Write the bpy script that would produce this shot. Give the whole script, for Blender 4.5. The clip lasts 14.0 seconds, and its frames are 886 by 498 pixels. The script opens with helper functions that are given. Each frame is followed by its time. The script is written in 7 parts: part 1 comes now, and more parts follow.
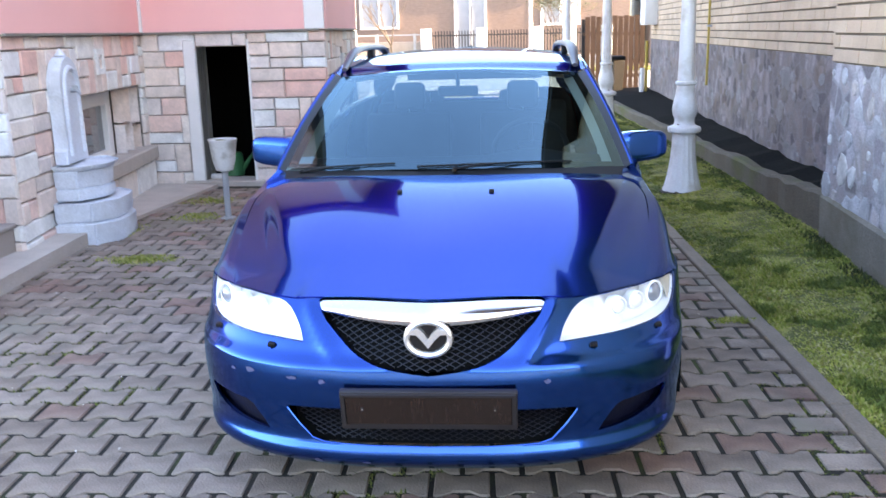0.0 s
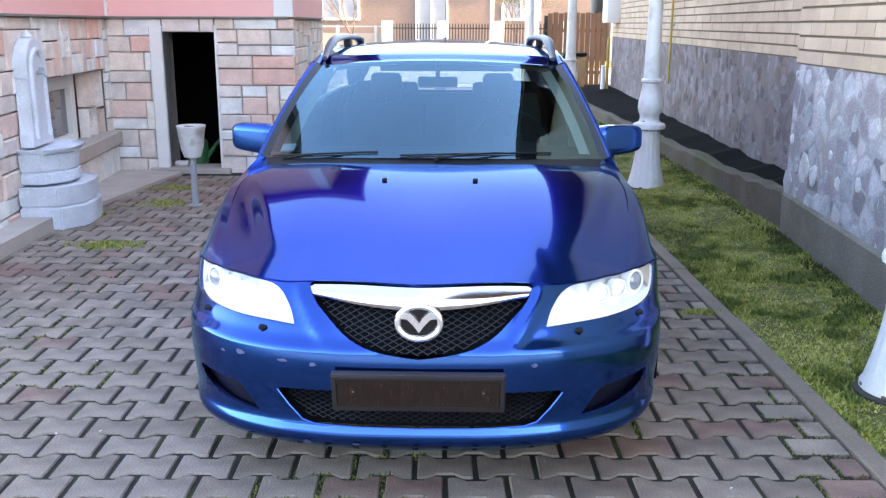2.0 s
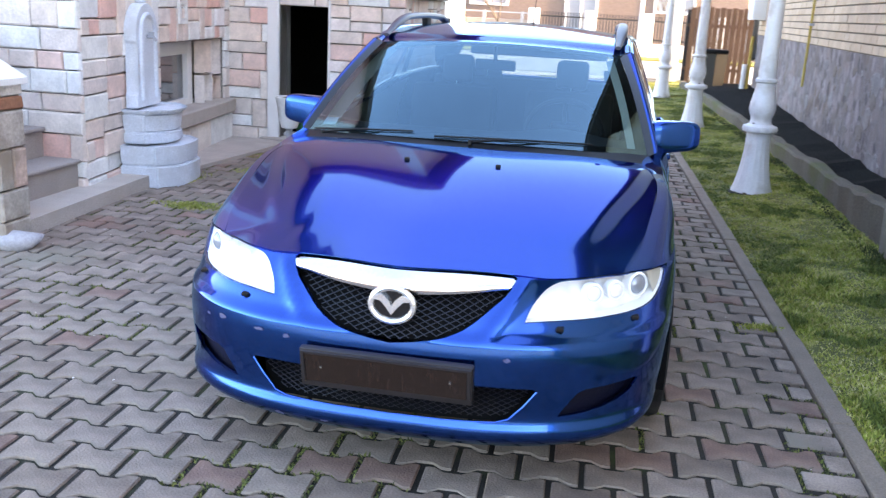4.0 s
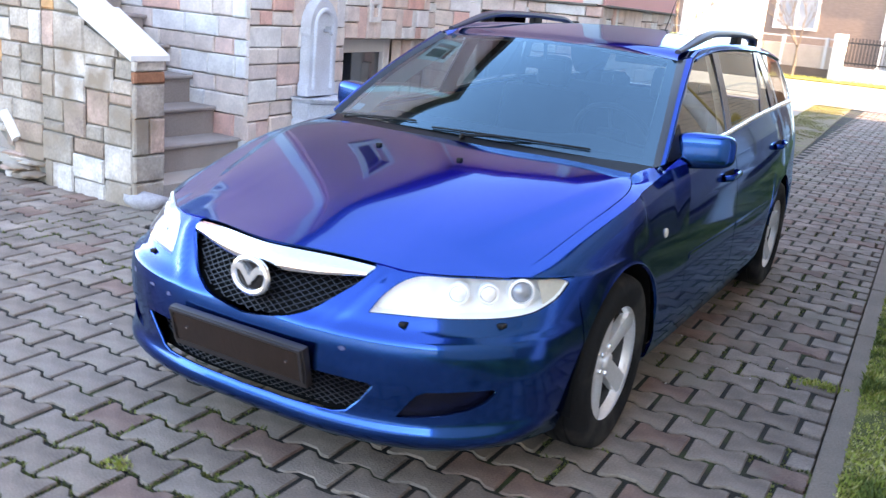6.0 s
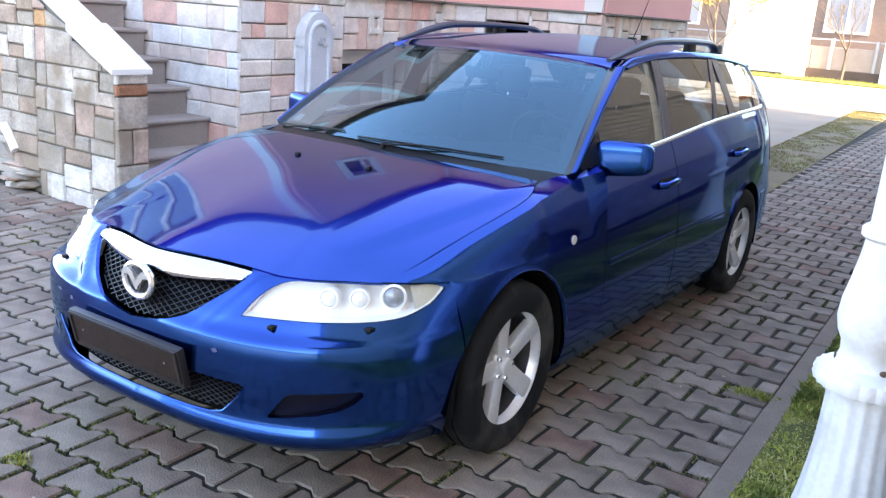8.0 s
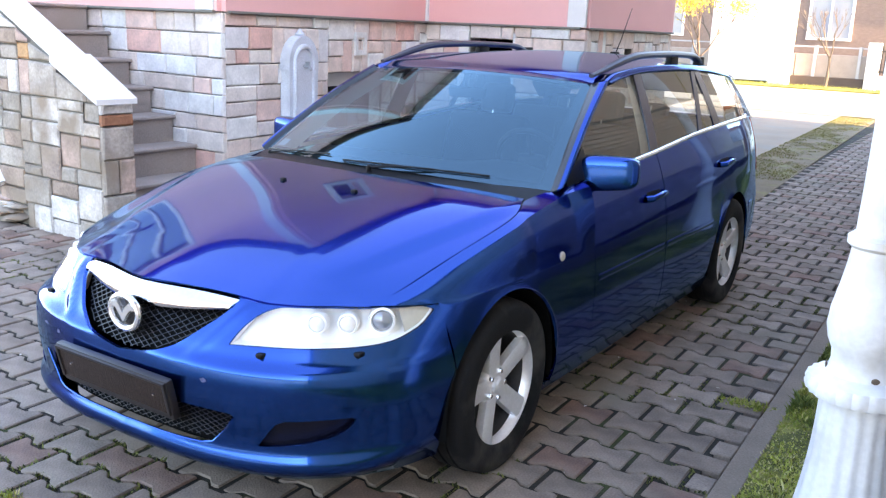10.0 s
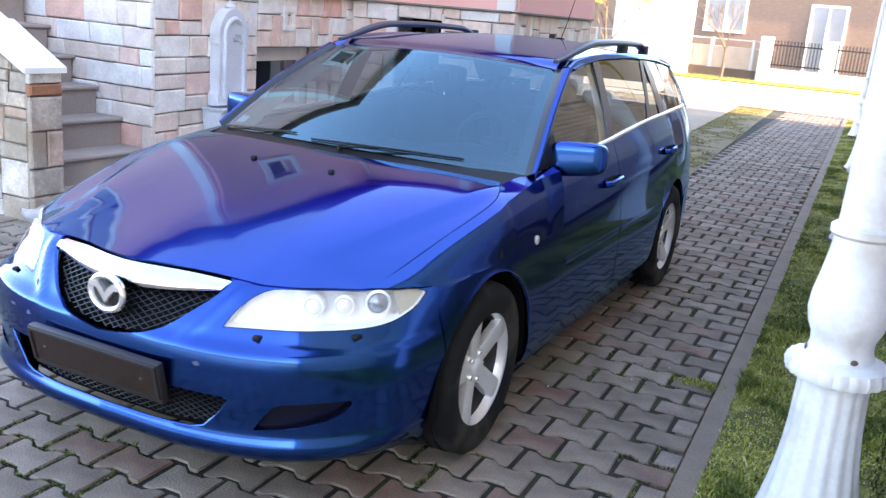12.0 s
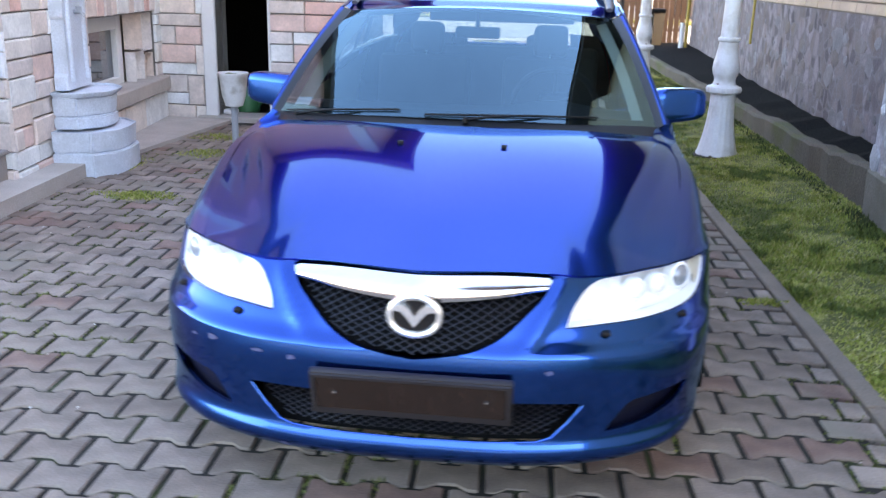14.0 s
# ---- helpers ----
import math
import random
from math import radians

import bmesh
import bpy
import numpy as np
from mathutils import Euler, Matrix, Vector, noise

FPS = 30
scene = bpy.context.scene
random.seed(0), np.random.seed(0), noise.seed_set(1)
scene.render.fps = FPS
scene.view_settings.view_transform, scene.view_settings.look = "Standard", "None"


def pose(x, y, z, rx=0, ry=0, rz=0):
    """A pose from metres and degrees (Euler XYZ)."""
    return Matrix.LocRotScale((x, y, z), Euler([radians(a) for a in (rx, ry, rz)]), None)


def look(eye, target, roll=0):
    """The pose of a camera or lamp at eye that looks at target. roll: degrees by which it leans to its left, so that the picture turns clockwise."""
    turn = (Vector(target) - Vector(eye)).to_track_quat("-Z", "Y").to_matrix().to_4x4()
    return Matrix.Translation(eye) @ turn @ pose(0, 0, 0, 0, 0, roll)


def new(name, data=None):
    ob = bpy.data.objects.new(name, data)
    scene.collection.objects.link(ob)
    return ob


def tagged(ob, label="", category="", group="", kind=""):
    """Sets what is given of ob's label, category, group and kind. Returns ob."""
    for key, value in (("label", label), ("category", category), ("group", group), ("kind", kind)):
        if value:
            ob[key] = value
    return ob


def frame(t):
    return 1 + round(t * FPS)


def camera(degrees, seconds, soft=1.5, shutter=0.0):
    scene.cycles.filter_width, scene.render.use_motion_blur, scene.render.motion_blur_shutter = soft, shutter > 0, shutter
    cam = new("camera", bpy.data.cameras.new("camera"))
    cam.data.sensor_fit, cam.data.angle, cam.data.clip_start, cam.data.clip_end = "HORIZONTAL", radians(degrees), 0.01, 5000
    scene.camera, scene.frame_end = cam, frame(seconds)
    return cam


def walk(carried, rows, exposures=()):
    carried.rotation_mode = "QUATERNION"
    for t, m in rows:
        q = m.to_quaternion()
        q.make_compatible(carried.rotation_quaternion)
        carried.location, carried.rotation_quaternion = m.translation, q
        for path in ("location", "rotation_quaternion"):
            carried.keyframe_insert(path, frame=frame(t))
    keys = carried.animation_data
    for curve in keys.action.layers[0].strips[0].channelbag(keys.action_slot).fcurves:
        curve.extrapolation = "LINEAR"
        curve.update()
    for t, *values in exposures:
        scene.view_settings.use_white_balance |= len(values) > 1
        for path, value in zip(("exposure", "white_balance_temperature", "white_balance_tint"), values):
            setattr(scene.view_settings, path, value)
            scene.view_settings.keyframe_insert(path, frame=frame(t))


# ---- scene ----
cam = camera(52.4, 14.0, soft=1.3, shutter=0.5)
PATH = [
    (0, (0.242, -2.528, 1.532), (0.098, -0.589, 1.061), -1.4),
    (0.5, (0.163, -2.557, 1.516), (0.099, -0.622, 1.013), -0.0),
    (1, (0.152, -2.571, 1.518), (0.1, -0.635, 1.02), -0.2),
    (1.5, (0.141, -2.588, 1.523), (0.095, -0.649, 1.036), -0.1),
    (2, (0.133, -2.594, 1.525), (0.089, -0.654, 1.039), 0.2),
    (2.5, (0.122, -2.596, 1.527), (0.089, -0.656, 1.043), 0.4),
    (3, (0.139, -2.589, 1.524), (0.08, -0.65, 1.037), -0.3),
    (3.5, (0.354, -2.56, 1.522), (0.135, -0.634, 1.032), 0.6),
    (3.7, (0.451, -2.526, 1.514), (0.181, -0.61, 1.007), 2.0),
    (5.8, (1.666, -1.994, 1.489), (0.753, -0.285, 0.991), 3.0),
    (6, (1.768, -1.93, 1.473), (0.817, -0.251, 0.946), 5.2),
    (6.5, (1.986, -1.786, 1.506), (0.951, -0.151, 1.0), 4.7),
    (7, (2.157, -1.667, 1.52), (1.022, -0.112, 0.98), 4.6),
    (7.5, (2.256, -1.691, 1.531), (1.174, -0.085, 1.028), 4.0),
    (8, (2.267, -1.692, 1.527), (1.207, -0.077, 1.009), 4.3),
    (8.2, (2.27, -1.693, 1.525), (1.212, -0.078, 1.002), 4.5),
    (10.3, (2.276, -1.671, 1.537), (1.224, -0.036, 1.064), 2.3),
    (10.5, (2.269, -1.673, 1.535), (1.228, -0.033, 1.061), 2.5),
    (11, (2.269, -1.666, 1.536), (1.242, -0.024, 1.038), 2.3),
    (11.5, (2.222, -1.684, 1.534), (1.291, 0.002, 0.994), 3.2),
    (12, (2.021, -1.828, 1.53), (1.17, -0.091, 1.021), 4.9),
    (12.5, (1.697, -1.969, 1.509), (1.0, -0.183, 0.942), 4.7),
    (13, (1.269, -1.971, 1.465), (0.689, -0.133, 0.929), 2.8),
    (13.5, (0.78, -2.085, 1.447), (0.442, -0.189, 0.905), 3.3),
    (14, (0.292, -2.142, 1.487), (0.098, -0.239, 0.903), 1.6),
]
walk(cam, [(t, look(e, p, r)) for t, e, p, r in PATH], [(0.0, 4.09, 9400, 23)])

# ---- light ----
SUN_EL, SUN_AZ = 19.0, 94.0
world = bpy.data.worlds.new("world")
scene.world = world
world.use_nodes = True
_n = world.node_tree.nodes
_sky = _n.new("ShaderNodeTexSky")
_sky.sky_type = "NISHITA"
_sky.sun_disc = False
_sky.ozone_density = 3.0
_sky.dust_density = 1.5
_sky.altitude = 300.0
_sky.sun_elevation = radians(SUN_EL)
_sky.sun_rotation = radians(SUN_AZ)
_n["Background"].inputs["Strength"].default_value = 0.12
_hs = _n.new("ShaderNodeHueSaturation")
_hs.inputs["Saturation"].default_value = 1.06
world.node_tree.links.new(_sky.outputs["Color"], _hs.inputs["Color"])
world.node_tree.links.new(_hs.outputs["Color"], _n["Background"].inputs["Color"])
_sd = bpy.data.lights.new("sun", "SUN")
_sd.energy, _sd.angle, _sd.color = 2.0, radians(0.5), (1.0, 0.93, 0.82)
sun = new("sun", _sd)
sun.rotation_euler = (radians(90 - SUN_EL), 0, radians(180 - SUN_AZ))


# ---- materials ----
def ramp(nt, fac, stops, const=False):
    r = nt.nodes.new("ShaderNodeValToRGB")
    if const:
        r.color_ramp.interpolation = "CONSTANT"
    el = r.color_ramp.elements
    while len(el) < len(stops):
        el.new(0.5)
    for e, (p, c) in zip(el, stops):
        e.position, e.color = p, (*c, 1)
    nt.links.new(fac, r.inputs[0])
    return r.outputs[0]


def tex(nt, kind, scale, detail=4.0, stretch=None):
    co = nt.nodes.new("ShaderNodeTexCoord")
    out = co.outputs["Object"]
    if stretch:
        mp = nt.nodes.new("ShaderNodeMapping")
        mp.inputs["Scale"].default_value = stretch
        nt.links.new(out, mp.inputs[0])
        out = mp.outputs[0]
    t = nt.nodes.new("ShaderNodeTex" + kind)
    t.inputs["Scale"].default_value = scale
    if kind == "Noise":
        t.inputs["Detail"].default_value = detail
    nt.links.new(out, t.inputs["Vector"])
    return t


def mixc(nt, fac, a, b, mode="MIX"):
    m = nt.nodes.new("ShaderNodeMix")
    m.data_type, m.blend_type = "RGBA", mode
    for k, v in ((0, fac), (6, a), (7, b)):
        if isinstance(v, (int, float)):
            m.inputs[k].default_value = v
        elif isinstance(v, tuple):
            m.inputs[k].default_value = (*v, 1)
        else:
            nt.links.new(v, m.inputs[k])
    return m.outputs[2]


def mat(name, col, rough=0.7, metal=0.0, var=0.25, scale=6.0, fine=90.0, bump=0.15, col2=None, palette=None, island=False, coat=0.0, stain=None, stain_scale=2.0, spec=0.5, stretch=None, dist=0.01):
    """Grain at two scales, an optional palette by piece, and stains with a shape of their own."""
    m = bpy.data.materials.new(name)
    m.use_nodes = True
    nt = m.node_tree
    b = nt.nodes["Principled BSDF"]
    b.inputs["Roughness"].default_value = rough
    b.inputs["Metallic"].default_value = metal
    b.inputs["Coat Weight"].default_value = coat
    b.inputs["Coat Roughness"].default_value = 0.03
    b.inputs["Specular IOR Level"].default_value = spec
    n1 = tex(nt, "Noise", scale, 5.0, stretch)
    n2 = tex(nt, "Noise", fine, 3.0, stretch)
    base = col
    if palette:
        src = nt.nodes.new("ShaderNodeNewGeometry").outputs["Random Per Island"] if island else nt.nodes.new("ShaderNodeObjectInfo").outputs["Random"]
        base = ramp(nt, src, [(i / len(palette), c) for i, c in enumerate(palette)], True)
    dark = col2 or tuple(c * 0.55 for c in col)
    f1 = ramp(nt, n1.outputs[0], [(0.38, (0, 0, 0)), (0.66, (1, 1, 1))])
    if palette:
        shade = mixc(nt, f1, (1 - var, 1 - var, 1 - var), (1.0, 1.0, 1.0))
        c = mixc(nt, 1.0, base, shade, "MULTIPLY")
    else:
        mm = mixc(nt, var, base, dark)
        c = mixc(nt, f1, mm, base)
    f2 = ramp(nt, n2.outputs[0], [(0.3, (1 - var * 0.8,) * 3), (0.7, (1.0, 1.0, 1.0))])
    c = mixc(nt, 1.0, c, f2, "MULTIPLY")
    if stain:
        n3 = tex(nt, "Noise", stain_scale, 8.0)
        f3 = ramp(nt, n3.outputs[0], [(0.52, (0, 0, 0)), (0.68, (1, 1, 1))])
        c = mixc(nt, f3, c, stain)
    nt.links.new(c, b.inputs["Base Color"])
    if bump:
        bp = nt.nodes.new("ShaderNodeBump")
        bp.inputs["Strength"].default_value = bump
        bp.inputs["Distance"].default_value = dist
        nt.links.new(n2.outputs[0], bp.inputs["Height"])
        nt.links.new(bp.outputs[0], b.inputs["Normal"])
    return m


def sheen(nt, f0, power):
    """Schlick's curve: f0 seen square on, rising to a full mirror at a grazing angle, alike from both sides."""
    lw = nt.nodes.new("ShaderNodeLayerWeight")
    lw.inputs["Blend"].default_value = 0.5
    pw = nt.nodes.new("ShaderNodeMath")
    pw.operation = "POWER"
    pw.inputs[1].default_value = power
    fr = nt.nodes.new("ShaderNodeMath")
    fr.operation = "MULTIPLY_ADD"
    fr.inputs[1].default_value, fr.inputs[2].default_value = 1 - f0, f0
    nt.links.new(lw.outputs["Facing"], pw.inputs[0])
    nt.links.new(pw.outputs[0], fr.inputs[0])
    return fr


def glass(name, tint, gloss=(0.70, 0.88, 1.0), ior=1.5):
    """A thin pane: tinted see-through with a mirror sheen by Fresnel."""
    m = bpy.data.materials.new(name)
    m.use_nodes = True
    nt = m.node_tree
    nt.nodes.remove(nt.nodes["Principled BSDF"])
    tr = nt.nodes.new("ShaderNodeBsdfTransparent")
    tr.inputs[0].default_value = (*tint, 1)
    gl = nt.nodes.new("ShaderNodeBsdfGlossy")
    gl.inputs["Roughness"].default_value = 0.01
    gl.inputs["Color"].default_value = (*gloss, 1)
    fr = sheen(nt, ((ior - 1) / (ior + 1)) ** 2, 5.0)
    mx = nt.nodes.new("ShaderNodeMixShader")
    nt.links.new(fr.outputs[0], mx.inputs[0])
    nt.links.new(tr.outputs[0], mx.inputs[1])
    nt.links.new(gl.outputs[0], mx.inputs[2])
    nt.links.new(mx.outputs[0], nt.nodes["Material Output"].inputs[0])
    return m


def plain(name, col, rough=0.5, metal=0.0, coat=0.0):
    return mat(name, col, rough, metal, var=0.08, bump=0.0, coat=coat)


STONES = [(0.858, 0.745, 0.685), (0.880, 0.880, 0.845), (0.880, 0.540, 0.460), (0.766, 0.670, 0.621), (0.880, 0.880, 0.877), (0.880, 0.713, 0.621), (0.880, 0.788, 0.738), (0.880, 0.626, 0.546), (0.880, 0.799, 0.728), (0.880, 0.880, 0.856), (0.789, 0.670, 0.599), (0.880, 0.734, 0.653)]
M = {}
M["stone"] = mat("clad_stone", (0.5, 0.46, 0.42), 0.85, palette=STONES, var=0.18, scale=7, fine=45, bump=0.5)
M["stair_stone"] = mat("stair_stone", (0.42, 0.4, 0.34), 0.85, palette=[(0.46, 0.40, 0.34), (0.53, 0.46, 0.40), (0.40, 0.35, 0.30), (0.80, 0.74, 0.68), (0.55, 0.38, 0.31), (0.48, 0.42, 0.36), (0.43, 0.37, 0.31), (0.60, 0.50, 0.42), (0.49, 0.43, 0.37), (0.45, 0.33, 0.26), (0.47, 0.41, 0.35), (0.78, 0.44, 0.22), (0.70, 0.50, 0.42), (0.85, 0.80, 0.75), (0.44, 0.33, 0.27), (0.54, 0.48, 0.42)], stain=(0.26, 0.20, 0.15), stain_scale=2.2, var=0.35, scale=6, fine=50, bump=0.5)
M["brown_stone"] = mat("brown_stone", (0.38, 0.16, 0.09), 0.85, var=0.3, scale=7, fine=45, bump=0.5)
M["mortar"] = mat("mortar", (0.25, 0.24, 0.21), 0.95, var=0.3, bump=0.3)
M["pink"] = mat("pink_render", (0.92, 0.48, 0.45), 0.9, var=0.10, scale=1.2, fine=200, bump=0.15)
M["white_trim"] = mat("white_trim", (0.76, 0.75, 0.73), 0.8, var=0.08, fine=120)
M["white_paint"] = mat("white_paint", (0.74, 0.74, 0.75), 0.45, var=0.12, scale=9, fine=60, bump=0.12, stain=(0.5, 0.47, 0.43), stain_scale=5)
M["chip"] = mat("rusty_chip", (0.16, 0.11, 0.08), 0.9)
M["fountain"] = mat("painted_plaster", (0.68, 0.74, 0.81), 0.8, var=0.25, scale=5, fine=70, bump=0.25, stain=(0.50, 0.54, 0.58), stain_scale=4)
M["paver"] = mat("paver", (0.25, 0.23, 0.21), 0.88, palette=[(0.354, 0.269, 0.217), (0.299, 0.224, 0.180), (0.396, 0.305, 0.253), (0.322, 0.241, 0.195), (0.373, 0.287, 0.232), (0.317, 0.189, 0.150), (0.342, 0.265, 0.219), (0.276, 0.204, 0.164)], var=0.4, scale=6, fine=130, bump=0.6, dist=0.006, stain=(0.21, 0.18, 0.14), stain_scale=1.7)
M["paver_far"] = mat("paver_joined", (0.25, 0.23, 0.21), 0.88, palette=[(0.354, 0.269, 0.217), (0.299, 0.224, 0.180), (0.396, 0.305, 0.253), (0.322, 0.241, 0.195), (0.373, 0.287, 0.232), (0.317, 0.189, 0.150), (0.342, 0.265, 0.219), (0.276, 0.204, 0.164)], island=True, var=0.4, scale=6, fine=130, bump=0.6, dist=0.006, stain=(0.21, 0.18, 0.14), stain_scale=1.7)
M["joint"] = mat("mossy_joint", (0.026, 0.022, 0.016), 0.97, var=0.5, scale=3, fine=120, bump=0.5, stain=(0.035, 0.050, 0.010), stain_scale=3)
M["concrete"] = mat("concrete", (0.54, 0.475, 0.42), 0.9, var=0.3, scale=4, fine=120, bump=0.3, stain=(0.42, 0.36, 0.31), stain_scale=3)
M["pale_concrete"] = mat("pale_concrete", (0.52, 0.49, 0.45), 0.9, var=0.25, scale=2, fine=90, bump=0.3, stain=(0.40, 0.37, 0.33), stain_scale=1.5)
M["step"] = mat("step_concrete", (0.40, 0.345, 0.315), 0.9, var=0.3, scale=4, fine=110, bump=0.3, stain=(0.30, 0.255, 0.225), stain_scale=2)
M["edging"] = mat("edging_concrete", (0.27, 0.205, 0.16), 0.9, var=0.35, scale=5, fine=120, bump=0.35)
M["soil"] = mat("mossy_soil", (0.135, 0.140, 0.034), 0.97, var=0.5, scale=9, fine=120, bump=1.0, stain=(0.27, 0.245, 0.065), stain_scale=7)
M["dry_soil"] = mat("dry_soil", (0.235, 0.175, 0.105), 0.97, var=0.4, scale=4, fine=90, bump=0.6, stain=(0.20, 0.185, 0.07), stain_scale=2.2)
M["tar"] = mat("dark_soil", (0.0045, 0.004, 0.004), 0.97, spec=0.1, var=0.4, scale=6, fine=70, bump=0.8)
M["moss"] = mat("joint_moss", (0.07, 0.09, 0.02), 0.85, palette=[(0.07, 0.09, 0.02), (0.12, 0.15, 0.03), (0.045, 0.055, 0.018), (0.18, 0.19, 0.05)], island=True, var=0.2, bump=0)
M["weed"] = mat("dark_weed", (0.05, 0.07, 0.015), 0.8, palette=[(0.05, 0.07, 0.015), (0.035, 0.045, 0.012), (0.08, 0.10, 0.02)], island=True, var=0.2, bump=0)
M["grass"] = mat("grass_blade", (0.13, 0.17, 0.025), 0.75, palette=[(0.255, 0.295, 0.042), (0.360, 0.360, 0.075), (0.170, 0.220, 0.030), (0.460, 0.395, 0.140), (0.280, 0.310, 0.050)], island=True, var=0.15, bump=0)
M["grass_dark"] = mat("dark_grass_blade", (0.09, 0.14, 0.02), 0.75, palette=[(0.095, 0.140, 0.020), (0.135, 0.180, 0.028), (0.070, 0.100, 0.016), (0.170, 0.205, 0.036)], island=True, var=0.15, bump=0)
M["grass_pale"] = mat("pale_grass_blade", (0.4, 0.4, 0.1), 0.75, palette=[(0.42, 0.44, 0.085), (0.55, 0.50, 0.16), (0.34, 0.38, 0.06), (0.60, 0.50, 0.24), (0.48, 0.46, 0.10)], island=True, var=0.15, bump=0)
M["dry_grass"] = mat("dry_grass", (0.18, 0.15, 0.06), 0.8, palette=[(0.25, 0.215, 0.075), (0.21, 0.20, 0.055), (0.28, 0.235, 0.09), (0.18, 0.19, 0.05)], island=True, var=0.15, bump=0)


def rubble_mat(name, col, stain, cell, mix):
    """Mortared rubble: uneven stones of several tones between paler joints."""
    m = mat(name, col, 0.93, var=0.35, scale=5, fine=60, bump=0.6, stain=stain, stain_scale=2.5)
    nt = m.node_tree
    vor = tex(nt, "Voronoi", cell)
    vd = tex(nt, "Voronoi", cell)
    vd.feature = "DISTANCE_TO_EDGE"
    sep = nt.nodes.new("ShaderNodeSeparateColor")
    nt.links.new(vor.outputs["Color"], sep.inputs[0])
    tone = ramp(nt, sep.outputs[0], [(0.0, (0.36, 0.33, 0.35)), (0.25, (0.70, 0.64, 0.66)), (0.55, (1.0, 0.88, 0.82)), (0.85, (1.4, 1.36, 1.4))])
    edge = ramp(nt, vd.outputs["Distance"], [(0.02, (0, 0, 0)), (0.10, (1, 1, 1))])
    b = nt.nodes["Principled BSDF"]
    old = b.inputs["Base Color"].links[0].from_socket
    nt.links.new(mixc(nt, 1.0, mixc(nt, edge, (0.95, 0.95, 0.95), mixc(nt, mix, (1.0, 1.0, 1.0), tone)), old, "MULTIPLY"), b.inputs["Base Color"])
    return m


M["rubble"] = rubble_mat("rubble_mortar", (0.43, 0.41, 0.43), (0.33, 0.29, 0.27), 6.5, 0.8)
# Darker and browner than the near wall's rubble.
M["rubble_brown"] = rubble_mat("rubble_grey_brown", (0.235, 0.20, 0.205), (0.15, 0.112, 0.10), 7.0, 0.8)
M["rubble_stone"] = mat("rubble_stone", (0.36, 0.35, 0.35), 0.88, palette=[(0.50, 0.49, 0.51), (0.74, 0.73, 0.73), (0.46, 0.45, 0.47), (0.58, 0.52, 0.50), (0.55, 0.55, 0.58), (0.68, 0.65, 0.63)], var=0.3, scale=8, fine=60, bump=0.5)
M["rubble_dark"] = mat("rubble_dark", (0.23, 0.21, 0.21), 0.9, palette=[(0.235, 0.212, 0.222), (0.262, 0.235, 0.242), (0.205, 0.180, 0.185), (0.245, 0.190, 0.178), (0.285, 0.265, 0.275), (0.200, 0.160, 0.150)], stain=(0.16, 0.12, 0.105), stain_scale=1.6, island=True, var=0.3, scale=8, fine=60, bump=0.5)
M["brick"] = mat("yellow_brick", (0.56, 0.44, 0.30), 0.85, palette=[(0.605, 0.428, 0.307), (0.558, 0.395, 0.279), (0.623, 0.451, 0.330), (0.577, 0.409, 0.298)], var=0.15, scale=4, fine=110, bump=0.3)
M["brick_far"] = mat("yellow_brick_joined", (0.56, 0.44, 0.30), 0.85, palette=[(0.605, 0.428, 0.307), (0.558, 0.395, 0.279), (0.623, 0.451, 0.330), (0.577, 0.409, 0.298)], island=True, var=0.15, scale=4, fine=110, bump=0.3)
M["ledge"] = mat("dirty_ledge", (0.25, 0.215, 0.175), 0.95, var=0.4, scale=3, fine=80, bump=0.5, stain=(0.12, 0.10, 0.06), stain_scale=1.6)
M["ledge_earth"] = mat("earthy_ledge", (0.15, 0.118, 0.085), 0.96, var=0.45, scale=3, fine=70, bump=0.7, stain=(0.085, 0.085, 0.03), stain_scale=1.8)
M["brick_joint"] = mat("brick_mortar", (0.20, 0.155, 0.12), 0.95)
M["brick_plain"] = mat("brick_upper", (0.58, 0.41, 0.29), 0.85, var=0.2, scale=3, stretch=(1, 1, 9))
# Sun glare is put into this colour, as the sun lamp is weak.
M["asphalt"] = mat("glare_pale_asphalt", (0.36, 0.345, 0.32), 0.9, var=0.3, scale=1.5, fine=60, bump=0.2)
M["ground"] = mat("ground", (0.10, 0.09, 0.07), 0.95, var=0.4, scale=0.6, fine=20, bump=0.2)
M["far_brick"] = mat("far_brick", (0.27, 0.19, 0.155), 0.9, var=0.35, scale=6, fine=30, stretch=(1, 1, 3))
M["render_grey"] = mat("grey_render", (0.42, 0.40, 0.37), 0.9, var=0.2)
M["roof_tile"] = mat("roof_tile", (0.26, 0.10, 0.06), 0.85, var=0.3)
M["wood"] = mat("brown_wood", (0.13, 0.07, 0.042), 0.7, var=0.4, scale=3, stretch=(8, 8, 1))
M["dark_wood"] = mat("dark_stained_wood", (0.05, 0.026, 0.016), 0.7, var=0.4, scale=3, stretch=(8, 8, 1))
M["dark_iron"] = mat("dark_iron", (0.02, 0.018, 0.018), 0.6, metal=0.0, var=0.2)
M["pipe"] = mat("yellow_pipe", (0.45, 0.30, 0.05), 0.5, var=0.15)
M["grey_metal"] = mat("grey_metal", (0.35, 0.37, 0.39), 0.5, metal=0.2, var=0.15)
# Near-black for car hollows; also paints the darkness of the cellar room and vents.
M["dark_in"] = mat("black_and_shade", (0.008, 0.008, 0.008), 0.95, spec=0.05)
M["bucket"] = mat("white_plastic", (0.66, 0.64, 0.62), 0.5, var=0.15, stain=(0.4, 0.37, 0.33), stain_scale=9)
